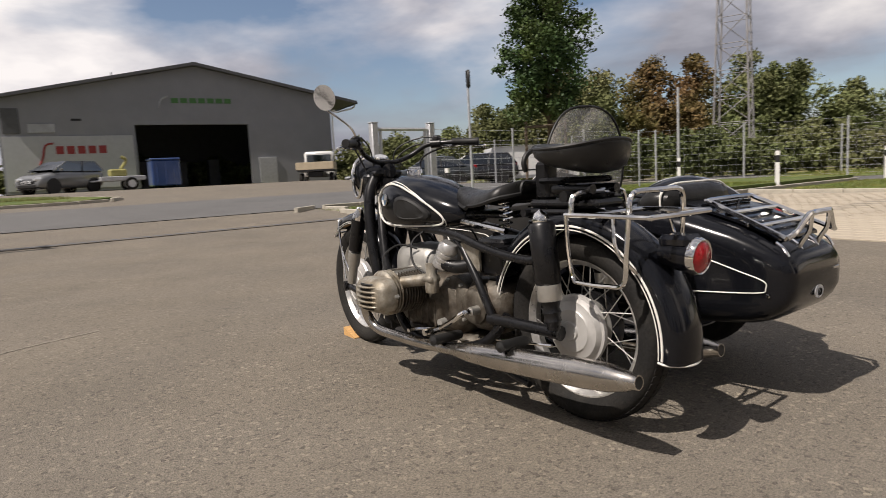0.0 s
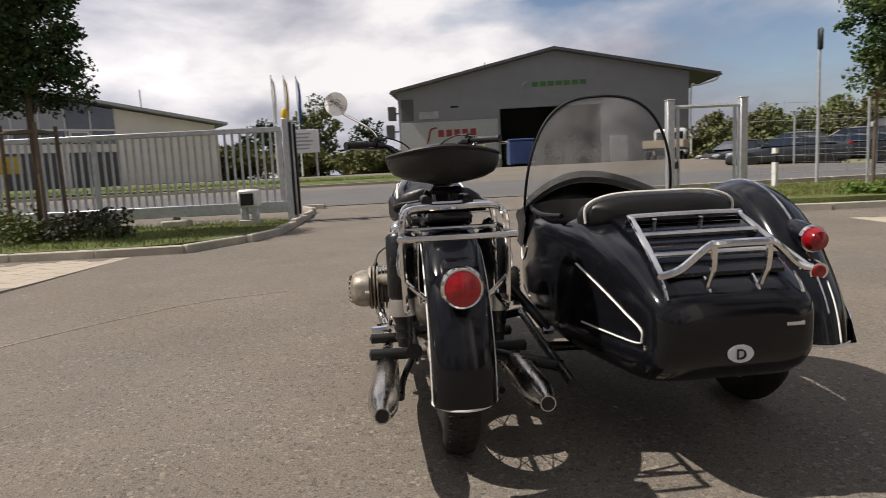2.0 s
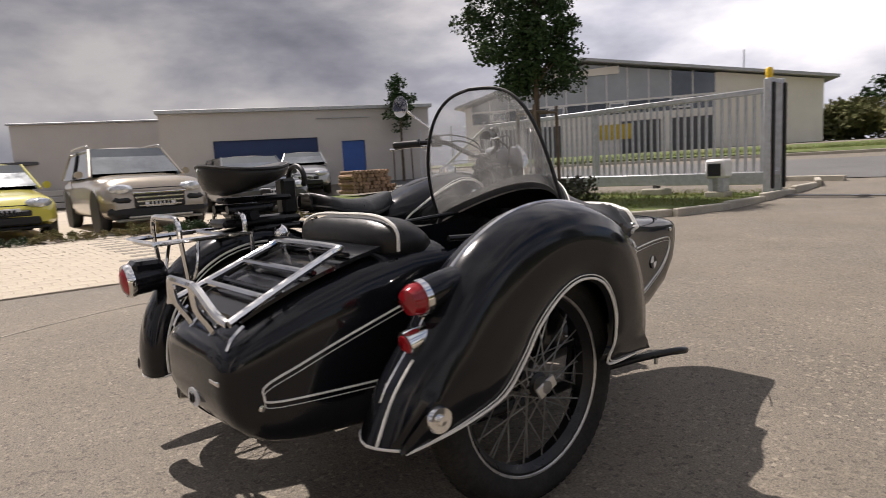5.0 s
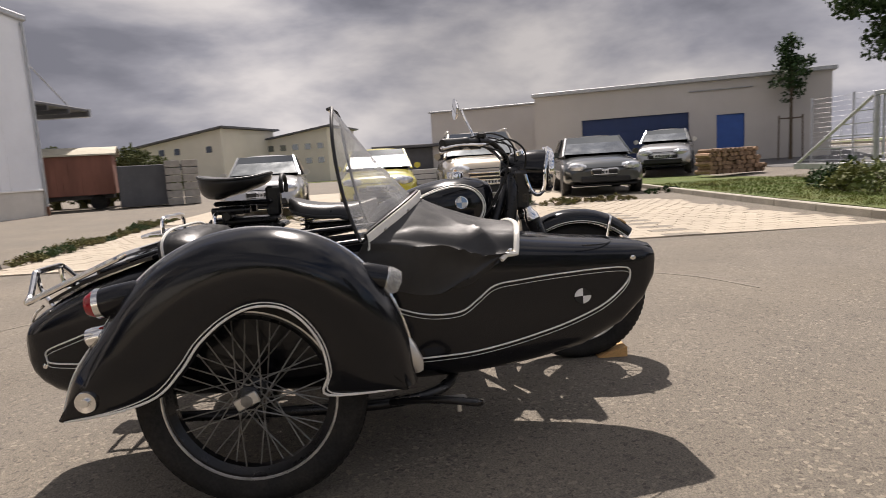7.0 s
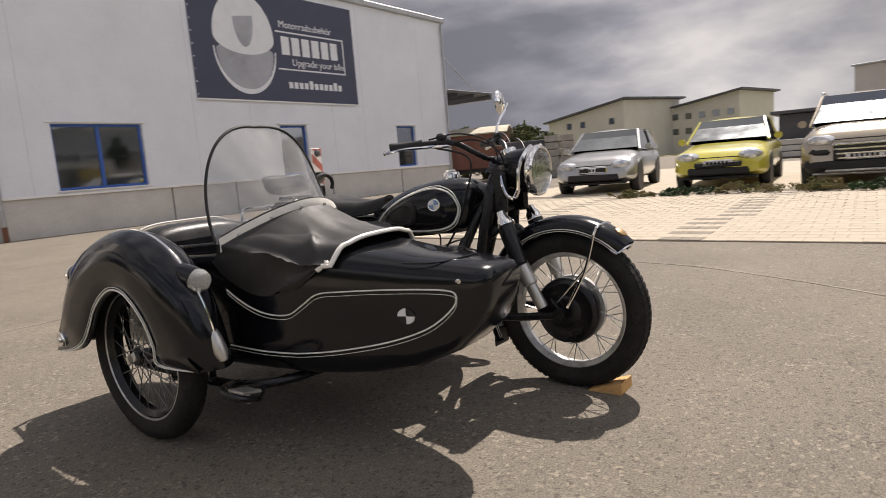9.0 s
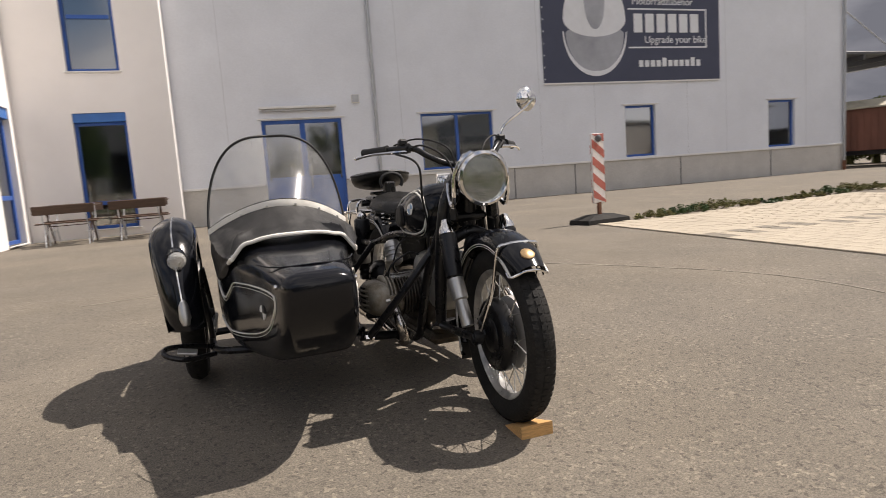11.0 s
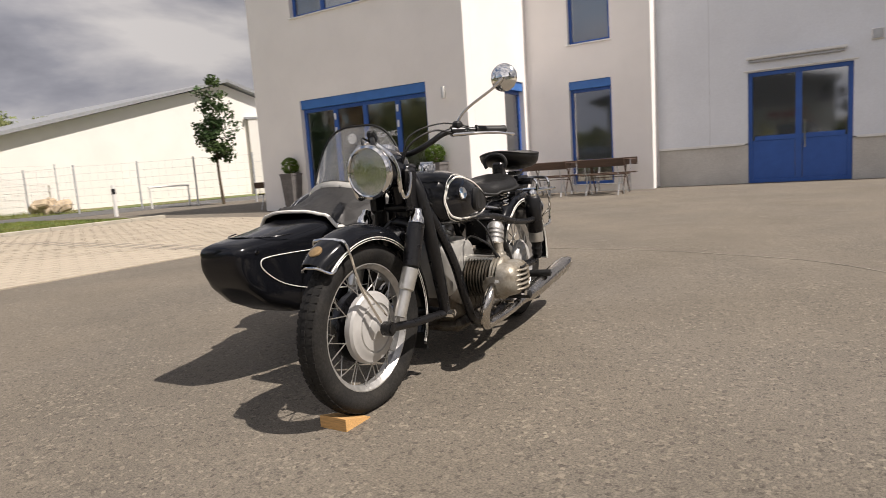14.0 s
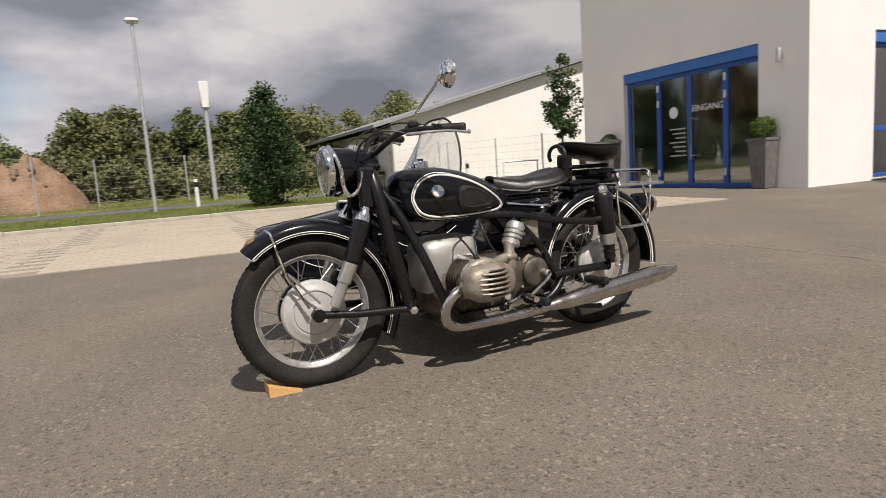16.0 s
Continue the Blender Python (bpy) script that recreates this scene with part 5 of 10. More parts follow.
for s in (-1, 1):
    part("rear_arm", tube(bend([(s * 0.12, 0.34, 0.31), (s * 0.125, 0.2, 0.315), (s * 0.12, 0.05, 0.312), (s * 0.118, 0.0, 0.312)], 5), [0.022, 0.02, 0.02, 0.026], 10), FRAME_PAINT, fr)
    sh = part("rear_shock", turned([(0.0, 0), (0.036, 0.0), (0.044, 0.05), (0.044, 0.95), (0.036, 1.0), (0.0, 1.0)], (s * 0.148, 0.02, 0.475), (s * 0.145, 0.045, 0.675)), FRAME_PAINT, fr, "black rear spring shroud")
    part("shock_cap", turned([(0.0, 0), (0.027, 0.0), (0.029, 0.3), (0.022, 0.7), (0.0, 1.0)], (s * 0.145, 0.045, 0.675), (s * 0.145, 0.05, 0.718)), CHROME, sh)
    part("shock_sleeve", turned([(0.0, 0), (0.040, 0.0), (0.041, 0.05), (0.041, 1.0), (0.0, 1.0)], (s * 0.147, 0.015, 0.425), (s * 0.148, 0.02, 0.477)), ALU, sh)
    part("shock_body", turned([(0.0, 0), (0.022, 0.0), (0.024, 0.2), (0.030, 0.3), (0.026, 0.45), (0.032, 0.6), (0.027, 0.75), (0.034, 0.98), (0.0, 1.0)], (s * 0.145, 0.005, 0.33), (s * 0.147, 0.015, 0.425)), FRAME_PAINT, sh)

# rear guard
rows = mudguard(RC, 0.378, 8, 186, 0.080, 0.045, 0.022, 48)
rg = part("rear_mudguard", sheet(rows, 0.003), PAINT, bike, "deep black rear mudguard with white edging")
for s in (-1, 1):
    part("pinstripe", [tube([arc_pt(RC, 0.378 - 0.030, a, s * 0.0825) for a in np.linspace(9, 185, 60)], 0.004, 6), tube([arc_pt(RC, 0.378 - 0.042, a, s * 0.0825) for a in np.linspace(9, 185, 60)], 0.0022, 6)], PIN, rg)
part("pinstripe", tube(bend([arc_pt(RC, 0.335, 186, -0.082), arc_pt(RC, 0.36, 186.3, -0.08), arc_pt(RC, 0.392, 186.3, -0.045), arc_pt(RC, 0.402, 186.3, 0.0), arc_pt(RC, 0.392, 186.3, 0.045), arc_pt(RC, 0.36, 186.3, 0.08), arc_pt(RC, 0.335, 186, 0.082)], 6), 0.004, 6), PIN, rg)
tl = part("tail_lamp", turned([(0.03, 0.0), (0.045, 0.1), (0.050, 0.6), (0.050, 1.0), (0.0, 1.0)], (0, -0.30, 0.590), (0, -0.405, 0.580), 28), PAINT, rg, "black tail lamp housing")
part("rim", turned([(0.046, 0.0), (0.053, 0.0), (0.054, 0.5), (0.049, 1.0), (0.044, 0.9), (0.046, 0.0)], (0, -0.402, 0.580), (0, -0.425, 0.578), 32), CHROME, tl)
part("lens", turned([(0.047, 0.0), (0.045, 0.45), (0.03, 0.85), (0.0, 1.0)], (0, -0.412, 0.579), (0, -0.437, 0.577), 28), RED_LENS, tl, "domed red lens")
part("tail_box", box(-0.045, 0.045, -0.405, -0.31, 0.60, 0.640, 0.012), PAINT, tl, "", 0)

# carrier
rack = part("luggage_rack", [tube(bend([(-0.137, -0.05, 0.700), (-0.139, -0.15, 0.700), (-0.139, -0.335, 0.697), (-0.125, -0.365, 0.697), (0.125, -0.365, 0.697), (0.139, -0.335, 0.697), (0.139, -0.15, 0.700), (0.137, -0.05, 0.700)], 3), 0.0085, 8)], CHROME, bike, "chrome tube luggage rack")
for y in (-0.075, -0.285):
    part("hoop", tube(bend([(-0.137, y, 0.70), (-0.132, y, 0.745), (-0.105, y, 0.766), (0.0, y, 0.767), (0.105, y, 0.766), (0.132, y, 0.745), (0.137, y, 0.70)], 5), 0.0085, 8), CHROME, rack)
for s in (-1, 1):
    part("side_frame", tube(bend([(s * 0.139, -0.055, 0.70), (s * 0.139, -0.06, 0.60), (s * 0.137, -0.075, 0.505), (s * 0.136, -0.11, 0.492), (s * 0.136, -0.20, 0.492), (s * 0.137, -0.262, 0.505), (s * 0.139, -0.275, 0.60), (s * 0.139, -0.285, 0.70)], 5), 0.0075, 8), CHROME, rack)
    part("support", tube(bend([(s * 0.137, -0.23, 0.697), (s * 0.15, -0.25, 0.60), (s * 0.085, -0.27, 0.53)], 4), 0.006, 8), CHROME, rack)
part("slat", tube([(-0.137, -0.139, 0.70), (0.137, -0.139, 0.70)], 0.007, 8), CHROME, rack)

# saddles
def saddle(name, yf, yb, hw, z, label):
    """A sprung leather saddle: broad at the back, with a turned-down edge."""
    rows = []
    for i in range(15):
        s = i / 14
        y = yf + (yb - yf) * s
        w = hw * (0.30 + 0.70 * math.sin(min(s * 1.25, 1.0) * math.pi / 2) ** 1.1) * (1.0 if s < 0.85 else math.sqrt(max(1 - ((s - 0.85) / 0.16) ** 2, 0.02)))
        zz = z + 0.030 * (2 * s - 1) ** 2 + 0.015 * s - 0.01
        row = []
        for t in np.linspace(-1, 1, 15):
            drop = 0.012 * t * t + 0.038 * (max(abs(t) - 0.62, 0) / 0.38) ** 1.7
            row.append((w * math.copysign(min(abs(t) * 1.08, 1.0), t), y, zz - drop + 0.012 * abs(t) * (s > 0.4)))
        rows.append(row)
    sd = part(name, sheet(rows, 0.016, (0, 0, -1)), VINYL, bike, label, 60)
    rim = [rows[i][0] for i in range(15)] + rows[14][1:-1] + [rows[i][14] for i in range(14, -1, -1)]
    part("edge_roll", tube([(x, y, q - 0.008) for x, y, q in rim], 0.007, 6), SOFT_RUBBER, sd)
    return sd


sd1 = saddle("driver_saddle", 0.575, 0.225, 0.155, 0.775, "black leather sprung saddle")
part("saddle_base", [box(-0.06, 0.06, 0.28, 0.52, 0.675, 0.700, 0.01), tube([(0, 0.55, 0.755), (0, 0.55, 0.66)], 0.014, 8)], FRAME_PAINT, sd1, "", 0)
for s in (-1, 1):
    part("spring", tube([(s * 0.075 + 0.022 * math.cos(k * 0.9), 0.285 + 0.022 * math.sin(k * 0.9), 0.645 + 0.0028 * k) for k in range(36)], 0.0045, 6), CHROME, sd1)


def oval_ring(w, q, z, dish, lift=0.0):
    return [(w * math.cos(a) * (1 - 0.10 * max(math.sin(a), 0)), -0.005 + q * math.sin(a), z + dish * abs(math.sin(a)) ** 2.5 + lift * (0.5 + 0.5 * math.sin(a))) for a in np.linspace(0, 2 * math.pi, 40, endpoint=False)]


sd2 = part("pillion_saddle", loft([oval_ring(*q) for q in ((0.085, 0.080, 0.822, 0.0, 0.040), (0.132, 0.117, 0.826, 0.003, 0.046), (0.155, 0.138, 0.838, 0.008, 0.042), (0.166, 0.149, 0.862, 0.014, 0.024), (0.170, 0.153, 0.892, 0.020), (0.169, 0.153, 0.902, 0.023),
      (0.163, 0.147, 0.911, 0.020), (0.138, 0.122, 0.914, 0.012), (0.083, 0.07, 0.911, 0.004), (0.03, 0.025, 0.910, 0.0))]), VINYL, bike, "black leather pillion saddle on springs", 60)
part("edge_roll", tube([(x, y, z) for x, y, z in oval_ring(0.168, 0.152, 0.906, 0.020)], 0.006, 6, True), SOFT_RUBBER, sd2)
part("saddle_base", [box(-0.07, 0.07, -0.12, 0.17, 0.715, 0.742, 0.01), box(-0.05, 0.05, -0.10, 0.15, 0.795, 0.815, 0.01), box(-0.03, 0.03, 0.12, 0.18, 0.74, 0.87, 0.01), tube([(-0.12, -0.03, 0.755), (0.12, -0.03, 0.755)], 0.018, 10)], FRAME_PAINT, sd2, "", 0)
for s in (-1, 1):
    part("spring_tube", tube([(s * 0.06, -0.10, 0.775), (s * 0.06, 0.06, 0.775)], 0.016, 10), FRAME_PAINT, sd2)
part("grab_loop", tube([(0.062 * math.cos(a), 0.195, 0.868 + 0.045 * math.sin(a)) for a in np.linspace(-0.6, math.pi + 0.6, 22)], 0.0095, 8), SOFT_RUBBER, sd2, "black rubber grab loop")
part("seat_bracket", [box(-0.075, 0.075, -0.02, 0.20, 0.692, 0.712, 0.008), tube([(-0.1, 0.17, 0.70), (0.1, 0.17, 0.70)], 0.014, 8)], FRAME_PAINT, sd2, "", 0)

# engine
eng = part("engine_case", [box(-0.118, 0.118, 0.50, 0.93, 0.19, 0.44, 0.05), box(-0.105, 0.105, 0.30, 0.52, 0.24, 0.44, 0.045), box(-0.10, 0.10, 0.42, 0.72, 0.165, 0.21, 0.02)], CRANK, bike, "oil-stained dark cast crankcase", 60)
part("front_cover", loft([[(w * math.copysign(abs(math.cos(a)) ** 0.5, math.cos(a)), y, 0.425 + h * math.copysign(abs(math.sin(a)) ** 0.55, math.sin(a))) for a in np.linspace(0, 2 * math.pi, 28, endpoint=False)]
                          for y, w, h in ((0.955, 0.05, 0.05), (0.95, 0.085, 0.10), (0.93, 0.105, 0.12), (0.88, 0.112, 0.128), (0.74, 0.112, 0.126), (0.71, 0.10, 0.115), (0.70, 0.06, 0.08))]), COVER, eng, "smooth alloy generator cover", 60)
part("clutch_housing", lathe([(0.0, -0.108), (0.085, -0.106), (0.102, -0.092), (0.104, 0.09), (0.102, 0.106), (0.0, 0.108)], 32, (0, 0.565, 0.34)), CRANK, eng)
part("gearbox_cover", lathe([(0.0, -0.128), (0.05, -0.126), (0.066, -0.118), (0.07, -0.08), (0.0, -0.08)], 28, (0, 0.43, 0.34)), CRANK, eng)
for k in range(7):
    a = 0.5 + 0.85 * k
    part("case_bolt", lathe([(0.0, -0.114), (0.007, -0.112), (0.007, -0.10)], 6, (0, 0.565 + 0.09 * math.cos(a), 0.34 + 0.09 * math.sin(a))), ALU, eng)
for k in range(5):
    part("case_rib", box(-0.1215, -0.116, 0.66 + 0.045 * k, 0.668 + 0.045 * k, 0.22, 0.33, 0.002), CRANK, eng, "", 0)
part("oil_filler", lathe([(0.0, -0.15), (0.016, -0.148), (0.018, -0.12)], 12, (0, 0.60, 0.255)), COVER, eng)
part("starter_lever_boss", lathe([(0.0, -0.165), (0.016, -0.163), (0.018, -0.12)], 12, (0, 0.40, 0.335)), ALU, eng)
part("oil_sump", box(-0.11, 0.11, 0.52, 0.90, 0.145, 0.20, 0.025), CRANK, eng, "", 0)
for s in (-1, 1):
    o = (0, 0.785, 0.375)
    cy = part("cylinder", lathe([(0.068, s * 0.10), (0.068, s * 0.25)], 24, o), CRANK, eng, "dark finned flat-twin cylinder", 60)
    for k in range(8):
        x = 0.130 + k * 0.014
        part("fin", lathe([(0.066, s * x), (0.092, s * x), (0.092, s * (x + 0.005)), (0.066, s * (x + 0.005))], 28, o, "x"), CRANK, cy, "", 60)
    part("cylinder_head", [lathe([(0.075, s * 0.243), (0.094, s * 0.247), (0.094, s * 0.253), (0.078, s * 0.258), (0.094, s * 0.262), (0.094, s * 0.268), (0.078, s * 0.273), (0.094, s * 0.277), (0.094, s * 0.284), (0.08, s * 0.296)], 28, o)], CAST, cy, "", 60)
    part("plug_cap", tube([(s * 0.262, 0.795, 0.448), (s * 0.260, 0.80, 0.464), (s * 0.254, 0.806, 0.482)], [0.010, 0.011, 0.008], 8), SOFT_RUBBER, cy, "black spark plug cap")
    for y in (0.755, 0.815):
        part("pushrod_tube", tube([(s * 0.112, y, 0.452), (s * 0.248, y, 0.458)], 0.0085, 8), ALU, cy)
    for y, z in ((0.715, 0.335), (0.715, 0.415), (0.855, 0.335), (0.855, 0.415)):
        part("head_nut", lathe([(0.0, s * 0.304), (0.0075, s * 0.303), (0.0075, s * 0.280)], 6, (0, y, z)), ALU, cy, "", 0)
    def cover_ring(x, wy, hz):
        return [(s * x, o[1] + wy * math.copysign(abs(math.cos(a)) ** 0.62, math.cos(a)), o[2] + hz * math.copysign(abs(math.sin(a)) ** 0.7, math.sin(a))) for a in np.linspace(0, 2 * math.pi, 32, endpoint=False)]
    vc = part("valve_cover", loft([cover_ring(0.286, 0.108, 0.072), cover_ring(0.318, 0.110, 0.074), cover_ring(0.345, 0.102, 0.068), cover_ring(0.362, 0.085, 0.056), cover_ring(0.370, 0.055, 0.035)]), CAST, cy, "ribbed stained alloy rocker cover", 60)
    for k in range(5):
        z = o[2] - 0.040 + 0.020 * k
        wy = 0.098 * math.sqrt(max(1 - ((z - o[2]) / 0.075) ** 2, 0.1))
        part("rib", tube(bend([(s * 0.325, o[1] - wy * 0.98, z), (s * 0.362, o[1] - wy * 0.70, z), (s * 0.379, o[1] - wy * 0.3, z), (s * 0.380, o[1] + wy * 0.3, z), (s * 0.362, o[1] + wy * 0.70, z), (s * 0.325, o[1] + wy * 0.98, z)], 3), 0.0052, 6), CAST, vc)
    # Black bars laid on the cover paint the shade inside its slots.
    for k in range(6):
        z = o[2] - 0.050 + 0.020 * k
        wy = 0.096 * math.sqrt(max(1 - ((z - o[2]) / 0.075) ** 2, 0.1))
        part("groove", tube(bend([(s * 0.340, o[1] - wy * 0.86, z), (s * 0.358, o[1] - wy * 0.66, z), (s * 0.371, o[1] - wy * 0.3, z), (s * 0.372, o[1] + wy * 0.2, z), (s * 0.368, o[1] + wy * 0.36, z)], 3), 0.0044, 6), SOFT_RUBBER, vc, "black bar standing in for slot shade")
    for dy in (-0.118, 0.118):
        part("cover_nut", lathe([(0.0, s * 0.305), (0.009, s * 0.303), (0.010, s * 0.285)], 6, (0, o[1] + dy * 0.9, o[2])), ALU, vc)
    for d in (0.0, 0.05):
        part("push_rod_tube", tube([(s * 0.11, o[1] - 0.03 + d, 0.46), (s * 0.25, o[1] - 0.03 + d, 0.45)], 0.011, 10), ALU, cy)
    # carburettor with its bell
    cb = part("carburettor", [tube([(s * 0.175, 0.60, 0.44), (s * 0.185, 0.655, 0.43), (s * 0.235, 0.72, 0.42)], 0.024, 12), lathe([(0.0, 0.385), (0.026, 0.385), (0.028, 0.40), (0.028, 0.45), (0.022, 0.46), (0.022, 0.50), (0.0, 0.50)], 18, (s * 0.175, 0.60, 0), "z"),
                              box(s * 0.175 - 0.03, s * 0.175 + 0.03, 0.575, 0.63, 0.425, 0.455, 0.008)], CAST, eng, "", 50)
    part("carb_top", turned([(0.0, 0), (0.030, 0.0), (0.041, 0.10), (0.041, 0.26), (0.035, 0.28), (0.035, 0.33), (0.042, 0.35), (0.042, 0.44), (0.035, 0.46), (0.035, 0.51), (0.042, 0.53), (0.042, 0.62), (0.036, 0.64), (0.036, 0.68), (0.041, 0.70), (0.041, 0.85), (0.030, 1.0), (0.0, 1.0)], (s * 0.142, 0.575, 0.478), (s * 0.132, 0.528, 0.582), 24), RIM, cb, "pale alloy intake canister")
    part("intake_pipe", tube(bend([(s * 0.15, 0.55, 0.50), (s * 0.13, 0.50, 0.49), (s * 0.10, 0.45, 0.50)], 5), 0.026, 12), FRAME_PAINT, cb)
    part("fuel_line", tube(bend([(s * 0.16, 0.63, 0.45), (s * 0.19, 0.69, 0.49), (s * 0.17, 0.72, 0.58), (s * 0.1, 0.70, 0.63)], 6), 0.004, 6), SOFT_RUBBER, cb)
    part("plug_lead", tube(bend([(s * 0.10, 0.78, 0.54), (s * 0.16, 0.83, 0.56), (s * 0.24, 0.83, 0.52), (s * 0.26, 0.80, 0.46)], 6), 0.0045, 6), SOFT_RUBBER, cb)
    # exhaust
    ex = part("exhaust", tube(bend([(s * 0.262, 0.865, 0.352), (s * 0.270, 0.915, 0.335), (s * 0.268, 0.952, 0.290), (s * 0.255, 0.950, 0.235), (s * 0.240, 0.905, 0.195), (s * 0.225, 0.80, 0.183), (s * 0.218, 0.60, 0.182), (s * 0.215, 0.40, 0.195)], 7), 0.0215, 14), SILENCER, bike, "blued chrome exhaust with a long silencer")
    part("silencer", turned([(0.0, 0), (0.022, 0.0), (0.024, 0.02), (0.034, 0.10), (0.042, 0.26), (0.045, 0.50), (0.0455, 0.76), (0.041, 0.88), (0.030, 0.95), (0.022, 0.985), (0.021, 1.0), (0.018, 1.0), (0.017, 0.90)], (s * 0.215, 0.44, 0.192), (s * 0.215, -0.362, 0.256), 24), SILENCER, ex, "dull stained silencer")
    # Black disc over the capped end paints the darkness inside the pipe.
    part("bore", turned([(0.0, 0.0), (0.0175, 0.0), (0.0175, 1.0), (0.0, 1.0)], (s * 0.215, -0.345, 0.2546), (s * 0.215, -0.3612, 0.2559), 18), SOFT_RUBBER, ex, "black disc standing in for the dark silencer hole")
    part("flange", [lathe([(0.024, -0.014), (0.043, -0.012), (0.043, 0.012), (0.024, 0.014)], 14, (s * 0.262, 0.868, 0.352), "y")] + [box(s * 0.262 + 0.040 * math.cos(a) - 0.004, s * 0.262 + 0.040 * math.cos(a) + 0.004, 0.855, 0.882, 0.352 + 0.040 * math.sin(a) - 0.004, 0.352 + 0.040 * math.sin(a) + 0.004) for a in np.linspace(0, 2 * math.pi, 12, endpoint=False)], CAST, ex, "finned exhaust clamp")
    # rests
    part("footrest", turned([(0.0, 0), (0.016, 0), (0.019, 0.1), (0.019, 0.95), (0.0, 1)], (s * 0.13, 0.50, 0.225), (s * 0.285, 0.485, 0.23)), SOFT_RUBBER, fr, "black rubber footrest")
    part("pillion_footrest", turned([(0.0, 0), (0.016, 0), (0.019, 0.1), (0.019, 0.95), (0.0, 1)], (s * 0.13, 0.15, 0.265), (s * 0.27, 0.14, 0.27)), SOFT_RUBBER, fr, "black rubber footrest")
part("kick_starter", [tube(bend([(-0.15, 0.40, 0.335), (-0.19, 0.41, 0.33), (-0.20, 0.47, 0.29), (-0.21, 0.53, 0.255)], 5), 0.010, 8), tube([(-0.20, 0.53, 0.255), (-0.275, 0.54, 0.25)], 0.014, 8)], CHROME, eng)
part("gear_pedal", tube(bend([(-0.16, 0.55, 0.25), (-0.18, 0.62, 0.235), (-0.22, 0.66, 0.235), (-0.26, 0.66, 0.235)], 4), 0.008, 8), CHROME, eng)
part("brake_rod", tube([(-0.125, 0.40, 0.23), (-0.11, 0.05, 0.26)], 0.005, 6), CHROME, fr)
part("battery_box", box(-0.085, 0.085, 0.30, 0.44, 0.46, 0.60, 0.012), FRAME_PAINT, fr, "", 0)
part("tool_cover", [box(-0.115, -0.085, 0.40, 0.50, 0.47, 0.59, 0.01)], CAST, fr, "", 0)
part("air_pump", tube([(-0.06, 0.30, 0.63), (-0.06, 0.55, 0.665)], 0.012, 8), CHROME, fr)
part("drive_shaft", tube([(0.12, 0.34, 0.312), (0.12, 0.06, 0.312)], 0.03, 12), FRAME_PAINT, fr)
for s in (-1, 1):
    part("stand_leg", tube(bend([(s * 0.12, 0.33, 0.20), (s * 0.16, 0.22, 0.15), (s * 0.17, 0.10, 0.13)], 4), 0.012, 8), FRAME_PAINT, fr)

# wooden wedge under the front tyre
form = as_drawn
wd = Matrix.Translation((0.022, 1.48, 0)) @ Matrix.Rotation(radians(-3), 4, "Z")
w_v = [(-0.055, 0.0, 0.0), (0.055, 0.0, 0.0), (0.055, 0.125, 0.0), (-0.055, 0.125, 0.0), (-0.055, 0.0, 0.004), (0.055, 0.0, 0.004), (0.055, 0.125, 0.042), (-0.055, 0.125, 0.042)]
wedge = thing("wooden_wedge", "raw softwood wedge chocking the front tyre", "wedge")
part("block", moved((w_v, [(0, 3, 2, 1), (4, 5, 6, 7), (0, 1, 5, 4), (1, 2, 6, 5), (2, 3, 7, 6), (3, 0, 4, 7)]), wd), WOOD, wedge, "", 0)


# ---- sidecar ----
form = sidecar_form
side = thing("sidecar", "black boat-shaped sidecar with chrome rack and windscreen", "sidecar", at=None)
#        y      xc     w      zb     zt     well
HULL = [(1.414, 0.600, 0.092, 0.535, 0.596, 0), (1.405, 0.600, 0.107, 0.492, 0.606, 0), (1.370, 0.600, 0.122, 0.422, 0.614, 0), (1.30, 0.602, 0.138, 0.350, 0.623, 0), (1.18, 0.606, 0.158, 0.288, 0.637, 0),
        (1.05, 0.610, 0.190, 0.263, 0.659, 0), (0.95, 0.614, 0.222, 0.253, 0.680, 0), (0.84, 0.617, 0.258, 0.250, 0.700, 0), (0.72, 0.618, 0.275, 0.248, 0.715, 0), (0.69, 0.618, 0.278, 0.248, 0.712, 0.25),
        (0.55, 0.620, 0.288, 0.248, 0.700, 0.26), (0.35, 0.625, 0.290, 0.248, 0.690, 0.27), (0.16, 0.635, 0.282, 0.250, 0.690, 0.25), (0.13, 0.637, 0.280, 0.250, 0.692, 0), (0.02, 0.645, 0.272, 0.255, 0.690, 0),
        (-0.12, 0.655, 0.255, 0.262, 0.662, 0), (-0.26, 0.664, 0.236, 0.272, 0.618, 0), (-0.33, 0.668, 0.227, 0.280, 0.590, 0), (-0.385, 0.671, 0.218, 0.296, 0.564, 0), (-0.425, 0.672, 0.209, 0.320, 0.543, 0), (-0.450, 0.673, 0.200, 0.346, 0.526, 0), (-0.466, 0.673, 0.186, 0.374, 0.506, 0), (-0.473, 0.673, 0.150, 0.408, 0.476, 0)]


